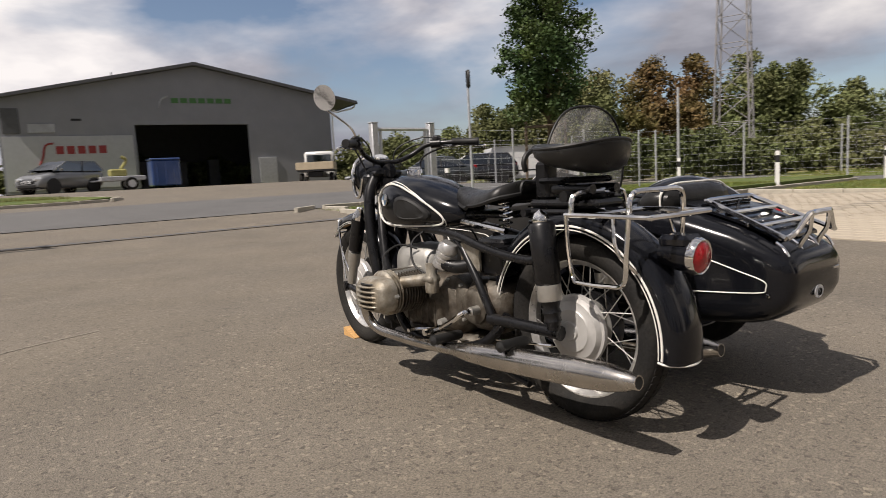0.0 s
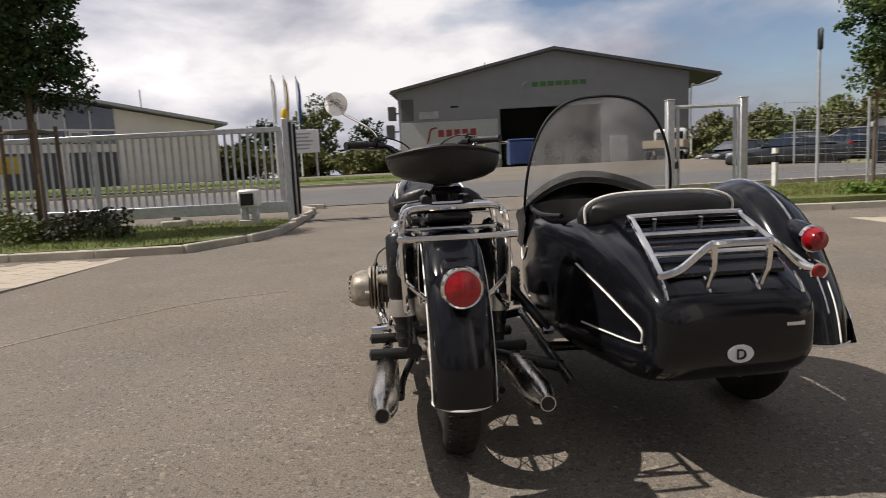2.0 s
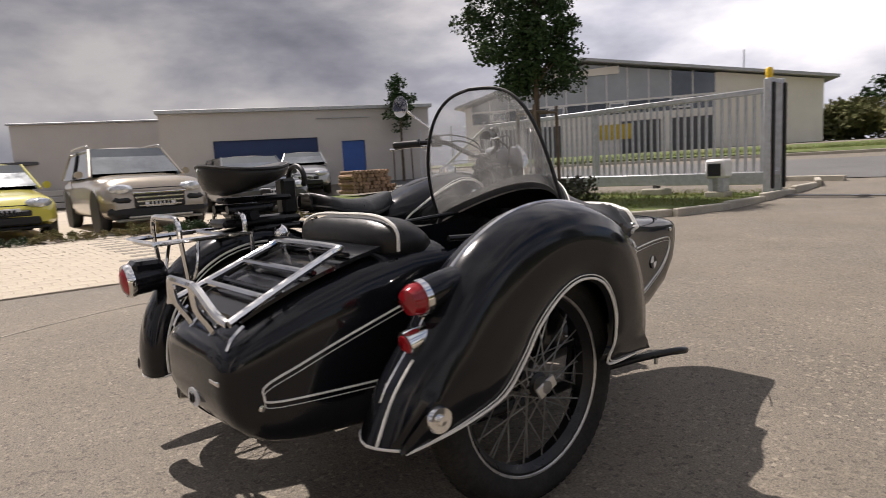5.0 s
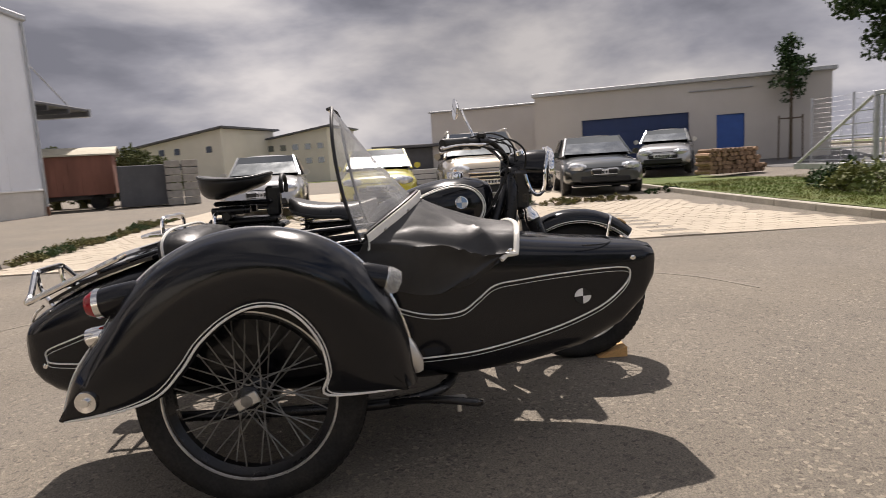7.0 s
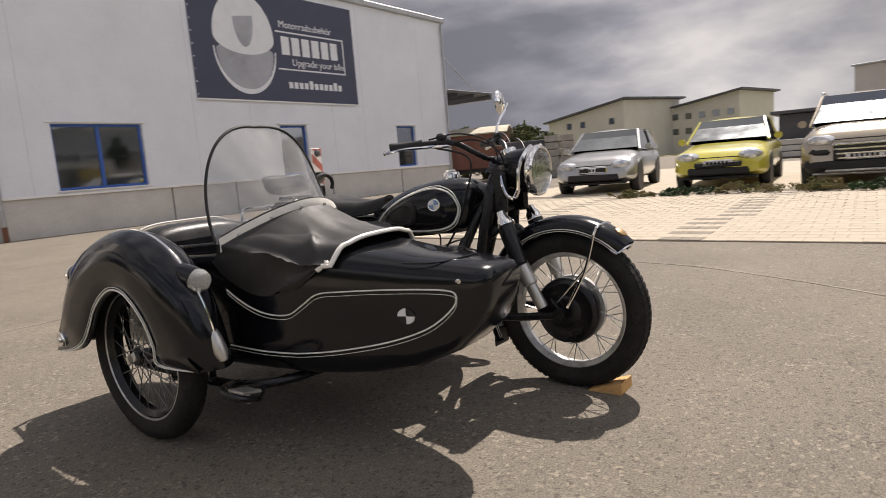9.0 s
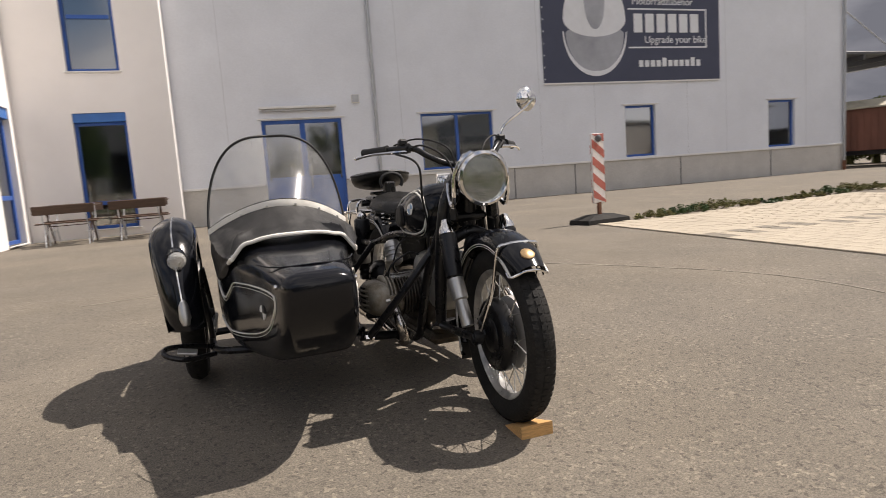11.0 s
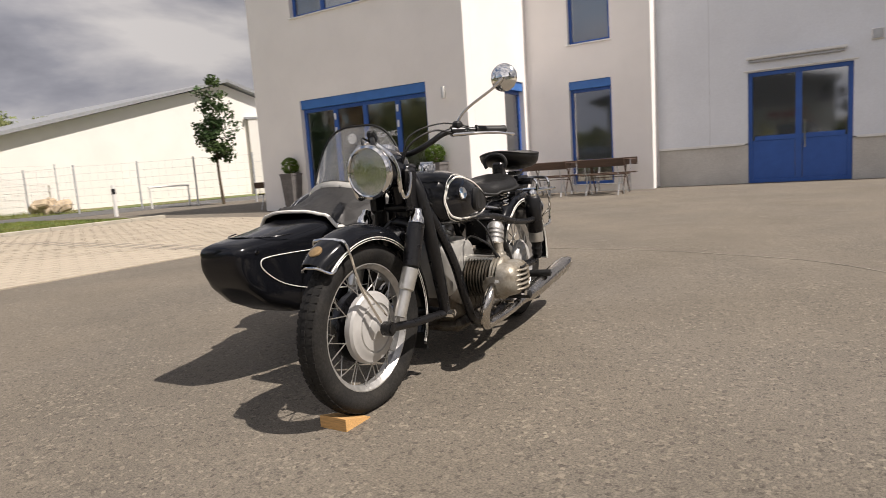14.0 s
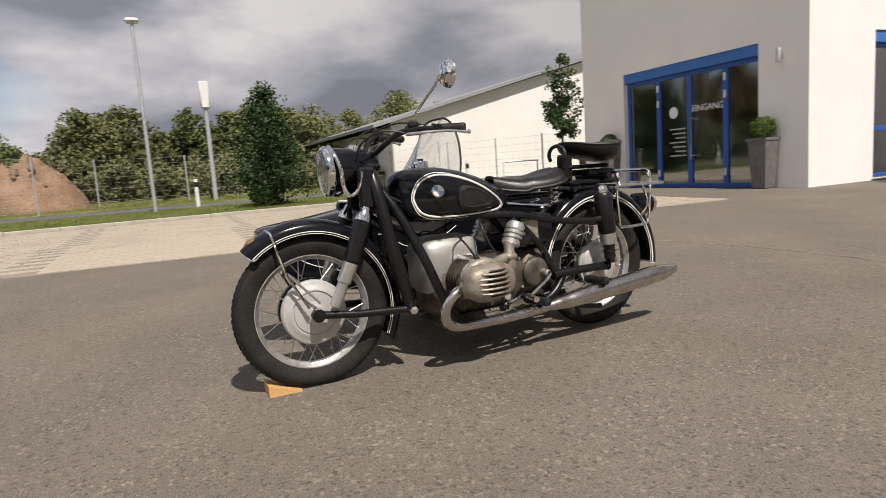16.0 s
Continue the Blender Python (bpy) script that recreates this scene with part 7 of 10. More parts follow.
def car(name, label, L, W, H, top, paint, cabin, r=0.31, at=None, group="parked cars", grille="bar", tail_dark=False, plastic=0.0):
    """A car along its own x axis (front at +x). top: (x, z) line of bonnet, belt and tail; cabin: base and roof ends."""
    root = thing(name, label, "car", group)
    xs = [t[0] * L / 2 for t in top]
    rings = []
    N = 26
    for i in range(N + 1):
        u = -1 + 2 * i / N
        x = u * L / 2
        zt = np.interp(x, xs, [t[1] for t in top])
        end = max(abs(u) - 0.80, 0) / 0.20
        w = W / 2 * (1 - 0.17 * end ** 2.2)
        zb = 0.20 + 0.10 * end ** 2
        ring = []
        for k in range(20):
            a = 2 * math.pi * (k + 0.5) / 20
            c, s = math.cos(a), math.sin(a)
            e = 0.42 if s < 0 else 0.50
            ring.append((x - math.copysign(0.05 * (abs(s) ** 2), u) * end, w * math.copysign(abs(c) ** 0.36, c) * (1.0 - 0.05 * max(s, 0)), (zt + zb) / 2 + (zt - zb) / 2 * math.copysign(abs(s) ** e, s)))
        rings.append(ring)
    body = part("body", loft(rings), paint, root, "", 42)
    b0, b1, r0, r1, zb = cabin[0] * L / 2, cabin[1] * L / 2, cabin[2] * L / 2, cabin[3] * L / 2, cabin[4]
    wb, wr = W / 2 * 0.93, W / 2 * 0.74
    base = [(b0, wb), (b1, wb * 0.97), (b1, -wb * 0.97), (b0, -wb)]
    roof = [(r0, wr), (r1, wr), (r1, -wr), (r0, -wr)]

    def level(q, z):
        return [(x, y, z) for x, y in q]

    part("glazing", loft([level(base, zb - 0.04), level(roof, H - 0.05)]), CAR_GLASS, root, "dark tinted windows", 0)
    part("windscreen", sheet([[(b1 - 0.02, q * wb * 0.93, zb + 0.02) for q in (-1, 1)], [(r1 + 0.016, q * wr * 0.95, H - 0.095) for q in (-1, 1)]], 0.008, (1, 0, 0.6)), CAR_SCREEN, root, "windscreen sheet brightened to look sky-lit", 0)
    rr = []
    for t in np.linspace(0, 1, 9):
        x = r0 + (r1 - r0) * t - 0.0
        rr.append([(x, wr * 1.03 * s, H - 0.075 + 0.075 * (1 - abs(s) ** 2.4) * (0.7 + 0.3 * math.sin(math.pi * t)) - (0.03 if t in (0, 1) else 0)) for s in np.linspace(-1, 1, 11)])
    part("roof", sheet(rr, 0.05, (0, 0, -1)), paint, root, "", 60)
    for s in (-1, 1):
        for (bx, _), (rx, _) in ((base[0], roof[0]), (base[1], roof[1])):
            part("pillar", tube([(bx, s * wb * 0.985, zb - 0.03), (rx, s * wr * 1.0, H - 0.06)], 0.026, 6), paint, body)
        for t in (0.45,):
            bx, rx = b0 + (b1 - b0) * t, r0 + (r1 - r0) * t
            part("pillar", tube([(bx, s * wb * 0.99, zb - 0.03), (rx, s * wr * 1.005, H - 0.06)], 0.032, 6), CAR_BLACK, body)
        mx = b1 - 0.25
        m_ob = part("mirror", loft([[(mx + d, s * (wb + 0.06 + 0.075 * (1 + math.cos(a)) / 1.0) , zb + 0.03 + 0.07 * math.sin(a)) for a in np.linspace(0, 2 * math.pi, 12, endpoint=False)] for d in (-0.05, 0.03)] ), paint, body)
        zl = 0.5 * (top[-2][1] + top[-1][1]) + 0.02
        xl = L / 2 * np.interp(-zl, [-t[1] for t in top[-3:]], [t[0] for t in top[-3:]]) - 0.035
        part("headlight", [moved(lathe([(0.0, 0.05), (0.075, 0.03), (0.10, -0.02), (0.10, -0.12)], 16, (0, 0, 0), "x"), Matrix.Translation((xl, s * (W / 2 * 0.80 - 0.10), zl)) @ Matrix.Rotation(s * 0.35, 4, "Z") @ Matrix.Diagonal((1.3, 2.1, 0.95, 1)))], HEADLIGHT, body, "clear headlight")
        part("fog_lamp", lathe([(0.0, 0.02), (0.06, 0.0), (0.06, -0.05)], 12, (L / 2 - 0.10, s * (W / 2 - 0.33), 0.36), "x"), CHROME, body)
        part("tail_light", box(-L / 2 + 0.03, -L / 2 + 0.20, s * (W / 2 - 0.30) - 0.08, s * (W / 2 - 0.30) + 0.16 * 1.0 - 0.06, 0.72, 0.92, 0.03), RED_LENS, body, "", 0)
        for x in (L / 2 * 0.62, -L / 2 * 0.60):
            part("wheel_arch", lathe([(0.0, s * 0.02), (r * 1.16, s * 0.02), (r * 1.20, s * 0.0), (r * 1.20, -s * 0.12)], 24, (x, s * (W / 2 - 0.012), r * 1.02), "y"), CAR_BLACK, body)
        part("door_line", tube([(b0 + (b1 - b0) * 0.45, s * (W / 2 * 0.992), 0.32), (b0 + (b1 - b0) * 0.45, s * (W / 2 * 0.975), zb - 0.04)], 0.006, 4), CAR_BLACK, body)
    zg = np.interp(L / 2 - 0.12, xs, [t[1] for t in top]) - 0.16
    if grille == "twin":
        for s in (-1, 1):
            gr = part("grille", box(L / 2 - 0.085, L / 2 + 0.01, s * 0.17 - 0.14, s * 0.17 + 0.14, zg - 0.09, zg + 0.07, 0.04), CHROME, body, "chrome kidney grille", 0)
            part("grille_mesh", box(L / 2 - 0.03, L / 2 + 0.016, s * 0.17 - 0.115, s * 0.17 + 0.115, zg - 0.07, zg + 0.05, 0.02), CAR_BLACK, gr, "", 0)
    elif grille == "wide":
        for k in range(4):
            part("grille_bar", box(L / 2 - 0.09, L / 2 + 0.018, -0.46 + 0.03 * k, 0.46 - 0.03 * k, zg - 0.02 - 0.075 * k, zg + 0.015 - 0.075 * k, 0.01), CHROME, body, "", 0)
        part("grille_mesh", box(L / 2 - 0.12, L / 2 + 0.004, -0.44, 0.44, zg - 0.27, zg + 0.02, 0.02), CAR_BLACK, body, "", 0)
    else:
        part("grille", box(L / 2 - 0.10, L / 2 + 0.012, -0.42, 0.42, zg - 0.10, zg + 0.0, 0.02), CAR_BLACK, body, "", 0)
    if not plastic:
        part("lower_intake", box(L / 2 - 0.16, L / 2 + 0.004, -0.52, 0.52, 0.27, 0.37, 0.03), CAR_BLACK, body, "", 0)
    else:
        part("bumper", box(L / 2 - 0.32, L / 2 + 0.006, -W * 0.465, W * 0.465, 0.24, 0.50, 0.09), CAR_BLACK, body, "black plastic bumper")
        for s in (-1, 1):
            part("lamp_surround", box(L / 2 - 0.16, L / 2 + 0.012, s * (W / 2 - 0.30) - 0.16, s * (W / 2 - 0.30) + 0.16, 0.52, 0.64, 0.05), CAR_BLACK, body)
            part("roof_rail", tube(bend([(r0 + 0.15, s * wr, H - 0.02), (r0 + 0.3, s * wr, H + 0.03), (r1 - 0.3, s * wr, H + 0.03), (r1 - 0.12, s * wr, H - 0.02)], 4), 0.018, 6), ALU, body)
        part("skid_plate", box(L / 2 - 0.2, L / 2 + 0.014, -0.55, 0.55, 0.25, 0.30, 0.015), ALU, body)
    part("bonnet_line", tube(bend([(L / 2 - 0.14, -W * 0.36, zg + 0.075), (L / 2 - 0.055, 0, zg + 0.085), (L / 2 - 0.14, W * 0.36, zg + 0.075)], 6), 0.009, 5), CAR_BLACK, body)
    part("air_intake", box(L / 2 - 0.14, L / 2 + 0.010, -0.55, 0.55, 0.27, 0.42, 0.03), CAR_BLACK, body, "", 0)
    part("lower_trim", box(L / 2 - 0.20, L / 2 - 0.03, -W * 0.40, W * 0.40, 0.20, 0.25, 0.02), CAR_BLACK if not plastic else ALU, body, "", 0)
    for x, d in ((L / 2 - 0.008, 1), (-L / 2 - 0.006, -1)):
        pl_ = part("number_plate", box(x - 0.01, x + 0.02, -0.26, 0.26, 0.45, 0.56, 0.005), SIGN_WHITE, body, "white number plate", 0)
        for k in range(6):
            part("plate_bar", box(x + 0.02 * d + (0.0 if d > 0 else -0.0) - 0.003, x + 0.02 * d + 0.003, -0.20 + 0.068 * k, -0.155 + 0.068 * k, 0.475, 0.535), CAR_BLACK, pl_, "", 0)
    for s in (-1, 1):
        part("wiper", tube([(b1 - 0.05, s * 0.05 + 0.1, zb - 0.01), (b1 - 0.25, s * 0.05 + 0.45 * s, zb + 0.10)], 0.008, 5), CAR_BLACK, body)
    wheel_set(root, L, W, r, L / 2 * 0.62, -L / 2 * 0.60)
    if at is not None:
        root.matrix_basis = at
    return root


GREY_CAR = car_paint("dark silver car paint", (0.17, 0.175, 0.18))
BEIGE_CAR, DARK_CAR, YELLOW_CAR, SILVER_CAR = car_paint("beige metallic paint", (0.42, 0.36, 0.28), 0.6), car_paint("dark grey metallic paint", (0.045, 0.052, 0.055), 0.5), car_paint("yellow car paint", (0.56, 0.50, 0.06), 0.0), car_paint("silver car paint", (0.42, 0.42, 0.42), 0.7)
BLACK_CAR, WHITE_CAR, BLUE_CAR = car_paint("black car paint", (0.012, 0.012, 0.015), 0.1), car_paint("white van paint", (0.74, 0.74, 0.72), 0.0), car_paint("blue vehicle paint", (0.03, 0.07, 0.22), 0.1)
SUV_TOP = [(-1, 0.95), (-0.93, 1.06), (0.30, 1.10), (0.42, 1.06), (0.85, 0.98), (0.95, 0.86), (1, 0.66)]
SEDAN_TOP = [(-1, 0.80), (-0.93, 0.93), (-0.4, 0.95), (0.30, 0.92), (0.42, 0.89), (0.85, 0.77), (0.95, 0.68), (1, 0.54)]
HATCH_TOP = [(-1, 0.84), (-0.95, 0.93), (0.35, 0.93), (0.45, 0.90), (0.86, 0.77), (0.96, 0.66), (1, 0.52)]
car("parked_suv", "beige metallic off-road car on the paved bay", 4.69, 1.86, 1.66, SUV_TOP, BEIGE_CAR, (-0.96, 0.40, -0.80, 0.08, 1.07), 0.36, pose(-12.35, 2.12, 0.008, 0, 0, 1), grille="wide", plastic=1)
car("parked_estate", "dark grey estate car with kidney grille", 4.52, 1.80, 1.42, SEDAN_TOP, DARK_CAR, (-0.96, 0.42, -0.78, 0.06, 0.92), 0.32, pose(-13.45, 5.15, 0.008, 0, 0, -8), grille="twin")
car("parked_saloon", "bright yellow saloon car on the paved bay", 4.48, 1.71, 1.42, SEDAN_TOP, YELLOW_CAR, (-0.72, 0.42, -0.46, 0.06, 0.92), 0.30, pose(-12.85, -0.28, 0.008, 0, 0, 3))
car("parked_hatchback", "silver hatchback car on the paved bay", 4.24, 1.75, 1.42, HATCH_TOP, SILVER_CAR, (-0.96, 0.42, -0.74, 0.06, 0.92), 0.31, pose(-12.75, -2.95, 0.008, 0, 0, 8), grille="twin")
car("small_hatchback", "small silver hatchback parked by the garage", 3.4, 1.55, 1.36, HATCH_TOP, SILVER_CAR, (-0.98, 0.48, -0.84, 0.12, 0.94), 0.29, pose(-17.2, 8.5, 0.02, 0, 0, -25))
gN = rise_before(0.6, 29.2)
car("compact_car", "dark silver-grey compact car outside the dark hall", 3.45, 1.58, 1.46, [(-1, 0.95), (-0.95, 1.02), (0.35, 1.0), (0.5, 0.95), (0.86, 0.80), (0.96, 0.68), (1, 0.52)], GREY_CAR, (-0.98, 0.56, -0.80, 0.10, 1.0), 0.30, pose(0.95, 31.9, rise_before(0.95, 31.9), 0, 0, 218))
car("black_car", "black car beside the tipper lorry", 4.2, 1.75, 1.45, SEDAN_TOP, BLACK_CAR, (-0.9, 0.42, -0.7, 0.06, 0.93), 0.31, pose(17.2, 31.0, rise_before(17.2, 31.0), 0, 0, 200))
car("dark_saloon", "dark blue saloon in the street lay-by", 4.4, 1.74, 1.42, SEDAN_TOP, DARK_CAR, (-0.75, 0.42, -0.48, 0.06, 0.92), 0.31, pose(15.0, 22.6, 0.02, 0, 0, 150))
car("dark_estate", "black estate car in the street lay-by", 4.4, 1.74, 1.45, HATCH_TOP, BLACK_CAR, (-0.96, 0.42, -0.78, 0.06, 0.93), 0.31, pose(17.1, 22.2, 0.02, 0, 0, 150))


def van(name, label, at):
    root = thing(name, label, "van", "parked cars")
    L, W, H = 4.4, 1.79, 1.85
    prof = [(-2.2, 0.28), (-2.2, 1.45), (-2.14, 1.80), (-2.0, 1.85), (0.55, 1.85), (0.85, 1.80), (1.45, 1.12), (2.05, 0.92), (2.2, 0.70), (2.2, 0.28)]
    n = len(prof)
    rings = [[(x, s * w, z) for x, z in prof] for s, w in ((-1, W / 2 - 0.10), (-1, W / 2 - 0.02), (-1, W / 2), (1, W / 2), (1, W / 2 - 0.02), (1, W / 2 - 0.10))]
    for i, ring in enumerate(rings):
        k = 0.06 if i in (0, 5) else 0.02 if i in (1, 4) else 0.0
        rings[i] = [(x * (1 - k * 0.3), y, 0.28 + (z - 0.28) * (1 - k * 0.5)) for x, y, z in ring]
    b = part("body", loft(rings), WHITE_CAR, root, "", 30)
    for s in (-1, 1):
        part("side_window", sheet([[(0.35, s * (W / 2 + 0.001), 1.15), (0.35, s * (W / 2 + 0.001), 1.68)], [(0.85, s * (W / 2 + 0.001), 1.15), (0.80, s * (W / 2 + 0.001), 1.68)], [(1.30, s * (W / 2 + 0.001), 1.15), (0.95, s * (W / 2 + 0.001), 1.60)]], 0.006, (0, s, 0)), CAR_GLASS, b, "", 0)
        part("rear_window", box(-2.215, -2.19, s * 0.42 - 0.32, s * 0.42 + 0.32, 1.15, 1.62, 0.02), CAR_GLASS, b, "", 0)
        part("tail_light", box(-2.21, -2.15, s * 0.80 - 0.06, s * 0.80 + 0.06, 0.80, 1.12, 0.02), RED_LENS, b, "", 0)
        part("side_strip", box(-1.0, 0.9, s * (W / 2 + 0.001) - 0.012, s * (W / 2 + 0.001) + 0.012, 0.62, 0.70, 0.008), CAR_BLACK, b, "", 0)
        part("mirror", box(1.20, 1.32, s * (W / 2 + 0.10) - 0.09, s * (W / 2 + 0.10) + 0.09, 1.10, 1.32, 0.03), CAR_BLACK, b, "", 0)
    part("windscreen", sheet([[(0.92, -0.72, 1.755), (0.92, 0.72, 1.755)], [(1.47, -0.78, 1.14), (1.47, 0.78, 1.14)]], 0.006), CAR_GLASS, b, "", 0)
    part("bumper", [box(-2.27, -2.18, -0.85, 0.85, 0.30, 0.55, 0.04)], CAR_BLACK, b, "", 0)
    part("number_plate", box(-2.225, -2.20, -0.26, 0.26, 0.78, 0.89, 0.005), SIGN_WHITE, b, "", 0)
    wheel_set(root, L, W, 0.31, 1.36, -1.33)
    root.matrix_basis = at
    return root


van("delivery_van", "white panel van parked in the street lay-by", pose(20.4, 21.4, 0.02, 0, 0, -28))

lorry = thing("tipper_lorry", "small white tipper lorry with beige dropsides", "lorry", at=pose(14.0, 32.2, rise_before(14, 32), 0, 0, 60))
lb = part("cab", [box(0.7, 1.9, -0.9, 0.9, 0.5, 1.05, 0.08), box(0.75, 1.7, -0.85, 0.85, 1.05, 1.95, 0.12)], WHITE_CAR, lorry, "white cab")
part("cab_window", [box(0.735, 0.76, -0.7, 0.7, 1.2, 1.75, 0.02), box(0.95, 1.55, -0.87, 0.87, 1.2, 1.75, 0.03)], CAR_GLASS, lb, "", 0)
for s in (-1, 1):
    part("dropside", box(-2.0, 0.6, s * 0.98 - 0.03, s * 0.98 + 0.03, 0.85, 1.25, 0.01), material("beige dropside", (0.50, 0.42, 0.30), 0.7, vary=0.1, scale=3) if s < 0 else bpy.data.materials["beige dropside"], lorry, "beige dropside", 0)
part("tailboard", box(-2.06, -2.0, -1.0, 1.0, 0.85, 1.25, 0.01), bpy.data.materials["beige dropside"], lorry, "", 0)
part("bed", box(-2.0, 0.62, -0.95, 0.95, 0.75, 0.85, 0.01), DARK_METAL, lorry, "", 0)
part("chassis", box(-1.9, 1.6, -0.4, 0.4, 0.45, 0.72, 0.02), CAR_BLACK, lorry, "", 0)
wheel_set(lorry, 3.9, 1.85, 0.34, 1.3, -1.2)

trailer = thing("plant_trailer", "small galvanised trailer with a yellow digger part", "trailer", at=pose(3.35, 30.6, rise_before(3.3, 30.6), 0, 0, 0))
tb = part("bed", box(-0.9, 0.9, -0.6, 0.6, 0.42, 0.62, 0.02), GALV, trailer, "", 0)
part("drawbar", tube([(-0.9, 0, 0.45), (-1.7, 0, 0.42)], 0.04, 8), GALV, trailer)
part("load", [box(-0.5, 0.2, -0.35, 0.35, 0.62, 0.95, 0.06), tube(bend([(0.0, 0, 0.95), (0.25, 0, 1.35), (0.05, 0, 1.5)], 4), 0.07, 8)], material("faded yellow-green paint", (0.30, 0.28, 0.10), 0.6, vary=0.2, scale=5), trailer, "faded digger attachment", 0)
for s in (-1, 1):
    tw = part("wheel", lathe([(0.17, -0.08), (0.27, -0.08), (0.28, 0.0), (0.27, 0.08), (0.17, 0.08)], 20, (0.3, s * 0.7, 0.28), "y", False), RUBBER, trailer)
    part("rim", lathe([(0.0, s * 0.06), (0.17, s * 0.05), (0.17, -s * 0.05)], 16, (0.3, s * 0.7, 0.28), "y"), SIGN_WHITE, tw)
bin_ = thing("blue_container", "tall blue waste container by the hall door", "container", at=pose(5.6, 32.0, rise_before(5.6, 32), 0, 0, 0))
part("body", box(-0.65, 0.65, -0.5, 0.5, 0.12, 1.35, 0.05), BLUE_CAR, bin_, "", 0)
part("lid", box(-0.68, 0.68, -0.53, 0.53, 1.35, 1.45, 0.04), BLUE_CAR, bin_, "", 0)
for x in (-0.5, 0.5):
    part("castor", lathe([(0.06, -0.03), (0.06, 0.03)], 12, (x, -0.3, 0.06), "y"), CAR_BLACK, bin_)
for x in (-0.4, 0.0, 0.4):
    part("rib", box(x - 0.03, x + 0.03, -0.53, -0.49, 0.2, 1.3, 0.01), BLUE_CAR, bin_, "", 0)


# ---- neighbouring buildings ----
def solid(name, outline, z0, z1, mat, parent):
    return part(name, slab(outline, z0, z1), mat, parent, "", 0)


hallN = thing("dark_hall", "dark grey gabled metal hall with an open gateway", "hall", "", pose(0.06, 50.22, 1.12, 0, 0, -8))
HX0, HX1, HE, HA, HAX = 0.35, 23.7, 6.5, 9.1, 13.1          # walls, eaves, ridge
part("wall", pierced(HX0, HX1, 0, HE, [(8.65, 16.8, 0, 4.75)], 0, 0.3), GREY_WALL, hallN, "dark grey metal cladding", 0)
zr = HE + (HA - HE) * (26.0 - HX1) / (26.0 - HAX)
part("gable", loft([[(HX0, y, HE), (HX1, y, HE), (HX1, y, zr), (HAX, y, HA)] for y in (0, 0.3)]), GREY_WALL, hallN, "", 0)
for x in (HX0, HX1 - 0.3):
    part("side_wall", box(x, x + 0.3, 0.3, 36, 0, HE), GREY_WALL, hallN, "", 0)
part("back_wall", box(HX0, HX1, 36, 36.3, 0, HE + 1.4), GREY_WALL, hallN, "", 0)
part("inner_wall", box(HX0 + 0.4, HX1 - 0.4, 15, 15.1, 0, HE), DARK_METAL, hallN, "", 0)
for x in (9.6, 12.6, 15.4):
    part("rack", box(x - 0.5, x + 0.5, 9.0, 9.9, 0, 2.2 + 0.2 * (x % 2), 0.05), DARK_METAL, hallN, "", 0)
for xa, za in ((-0.15, HE - 0.12), (26.0, HE - 0.12)):
    part("roof", loft([[(xa, y, za), (HAX, y, HA + 0.02), (HAX, y, HA + 0.24), (xa, y, za + 0.22)] for y in (-0.6, 36.6)]), DARK_METAL, hallN, "dark sheet roof", 0)
    part("gutter", tube([(xa, -0.55, za + 0.05), (xa, 36.5, za + 0.05)], 0.09, 8), DARK_METAL, hallN)
part("eaves_pipe", tube(bend([(25.9, -0.3, 6.3), (25.6, -0.2, 6.0), (24.3, -0.12, 5.7), (23.85, -0.1, 5.4), (23.85, -0.1, 0.1)], 4), 0.07, 8), TRIM_WHITE, hallN, "white bent rainwater pipe")
part("vent_pipe", tube([(7.6, 2.5, 7.7), (7.6, 2.5, 8.9)], 0.06, 8), ZINC, hallN)
RED_SIGN, GREEN_SIGN = material("red sign paint", (0.27, 0.035, 0.035), 0.5, vary=0.1, scale=4), material("green sign paint", (0.06, 0.17, 0.05), 0.6, vary=0.1, scale=4)
fs = part("name_board", box(0.5, 8.45, -0.08, -0.003, 0.3, 4.0, 0.01), material("grey sign board", (0.40, 0.41, 0.43), 0.6, vary=0.05, scale=3), hallN, "grey board with red name bars", 0)
for k in range(5):
    part("brand_bar", box(3.55 + 0.66 * k, 4.03 + 0.66 * k, -0.095, -0.08, 2.75, 3.3), RED_SIGN, fs, "", 0)
part("brand_curve", tube(bend([(2.5, -0.10, 2.0), (2.75, -0.10, 2.6), (2.95, -0.10, 3.35), (3.45, -0.10, 3.5)], 4), 0.07, 6), RED_SIGN, fs)
for k in range(7):
    part("green_bar", box(11.3 + 0.64 * k, 11.8 + 0.64 * k, -0.03, -0.003, 6.35, 6.72), GREEN_SIGN, hallN, "", 0)
part("sign_curve", tube(bend([(10.4, -0.05, 6.0), (10.6, -0.05, 6.6), (11.1, -0.05, 6.85)], 4), 0.07, 6), SIGN_GREY, hallN)
part("wall_sign", box(2.05, 3.65, -0.08, -0.003, 4.25, 4.85, 0.01), SIGN_GREY, hallN, "", 0)
part("wall_sign", box(0.6, 1.6, -0.07, -0.003, 4.2, 5.9, 0.01), DARK_METAL, hallN, "", 0)
part("door_leaf", box(17.45, 18.85, -0.1, -0.003, 0, 2.1, 0.02), ZINC, hallN, "pale sheet door leaf", 0)
part("vent_slot", box(4.65, 5.3, -0.04, -0.003, 5.05, 5.2), CAR_BLACK, hallN, "", 0)
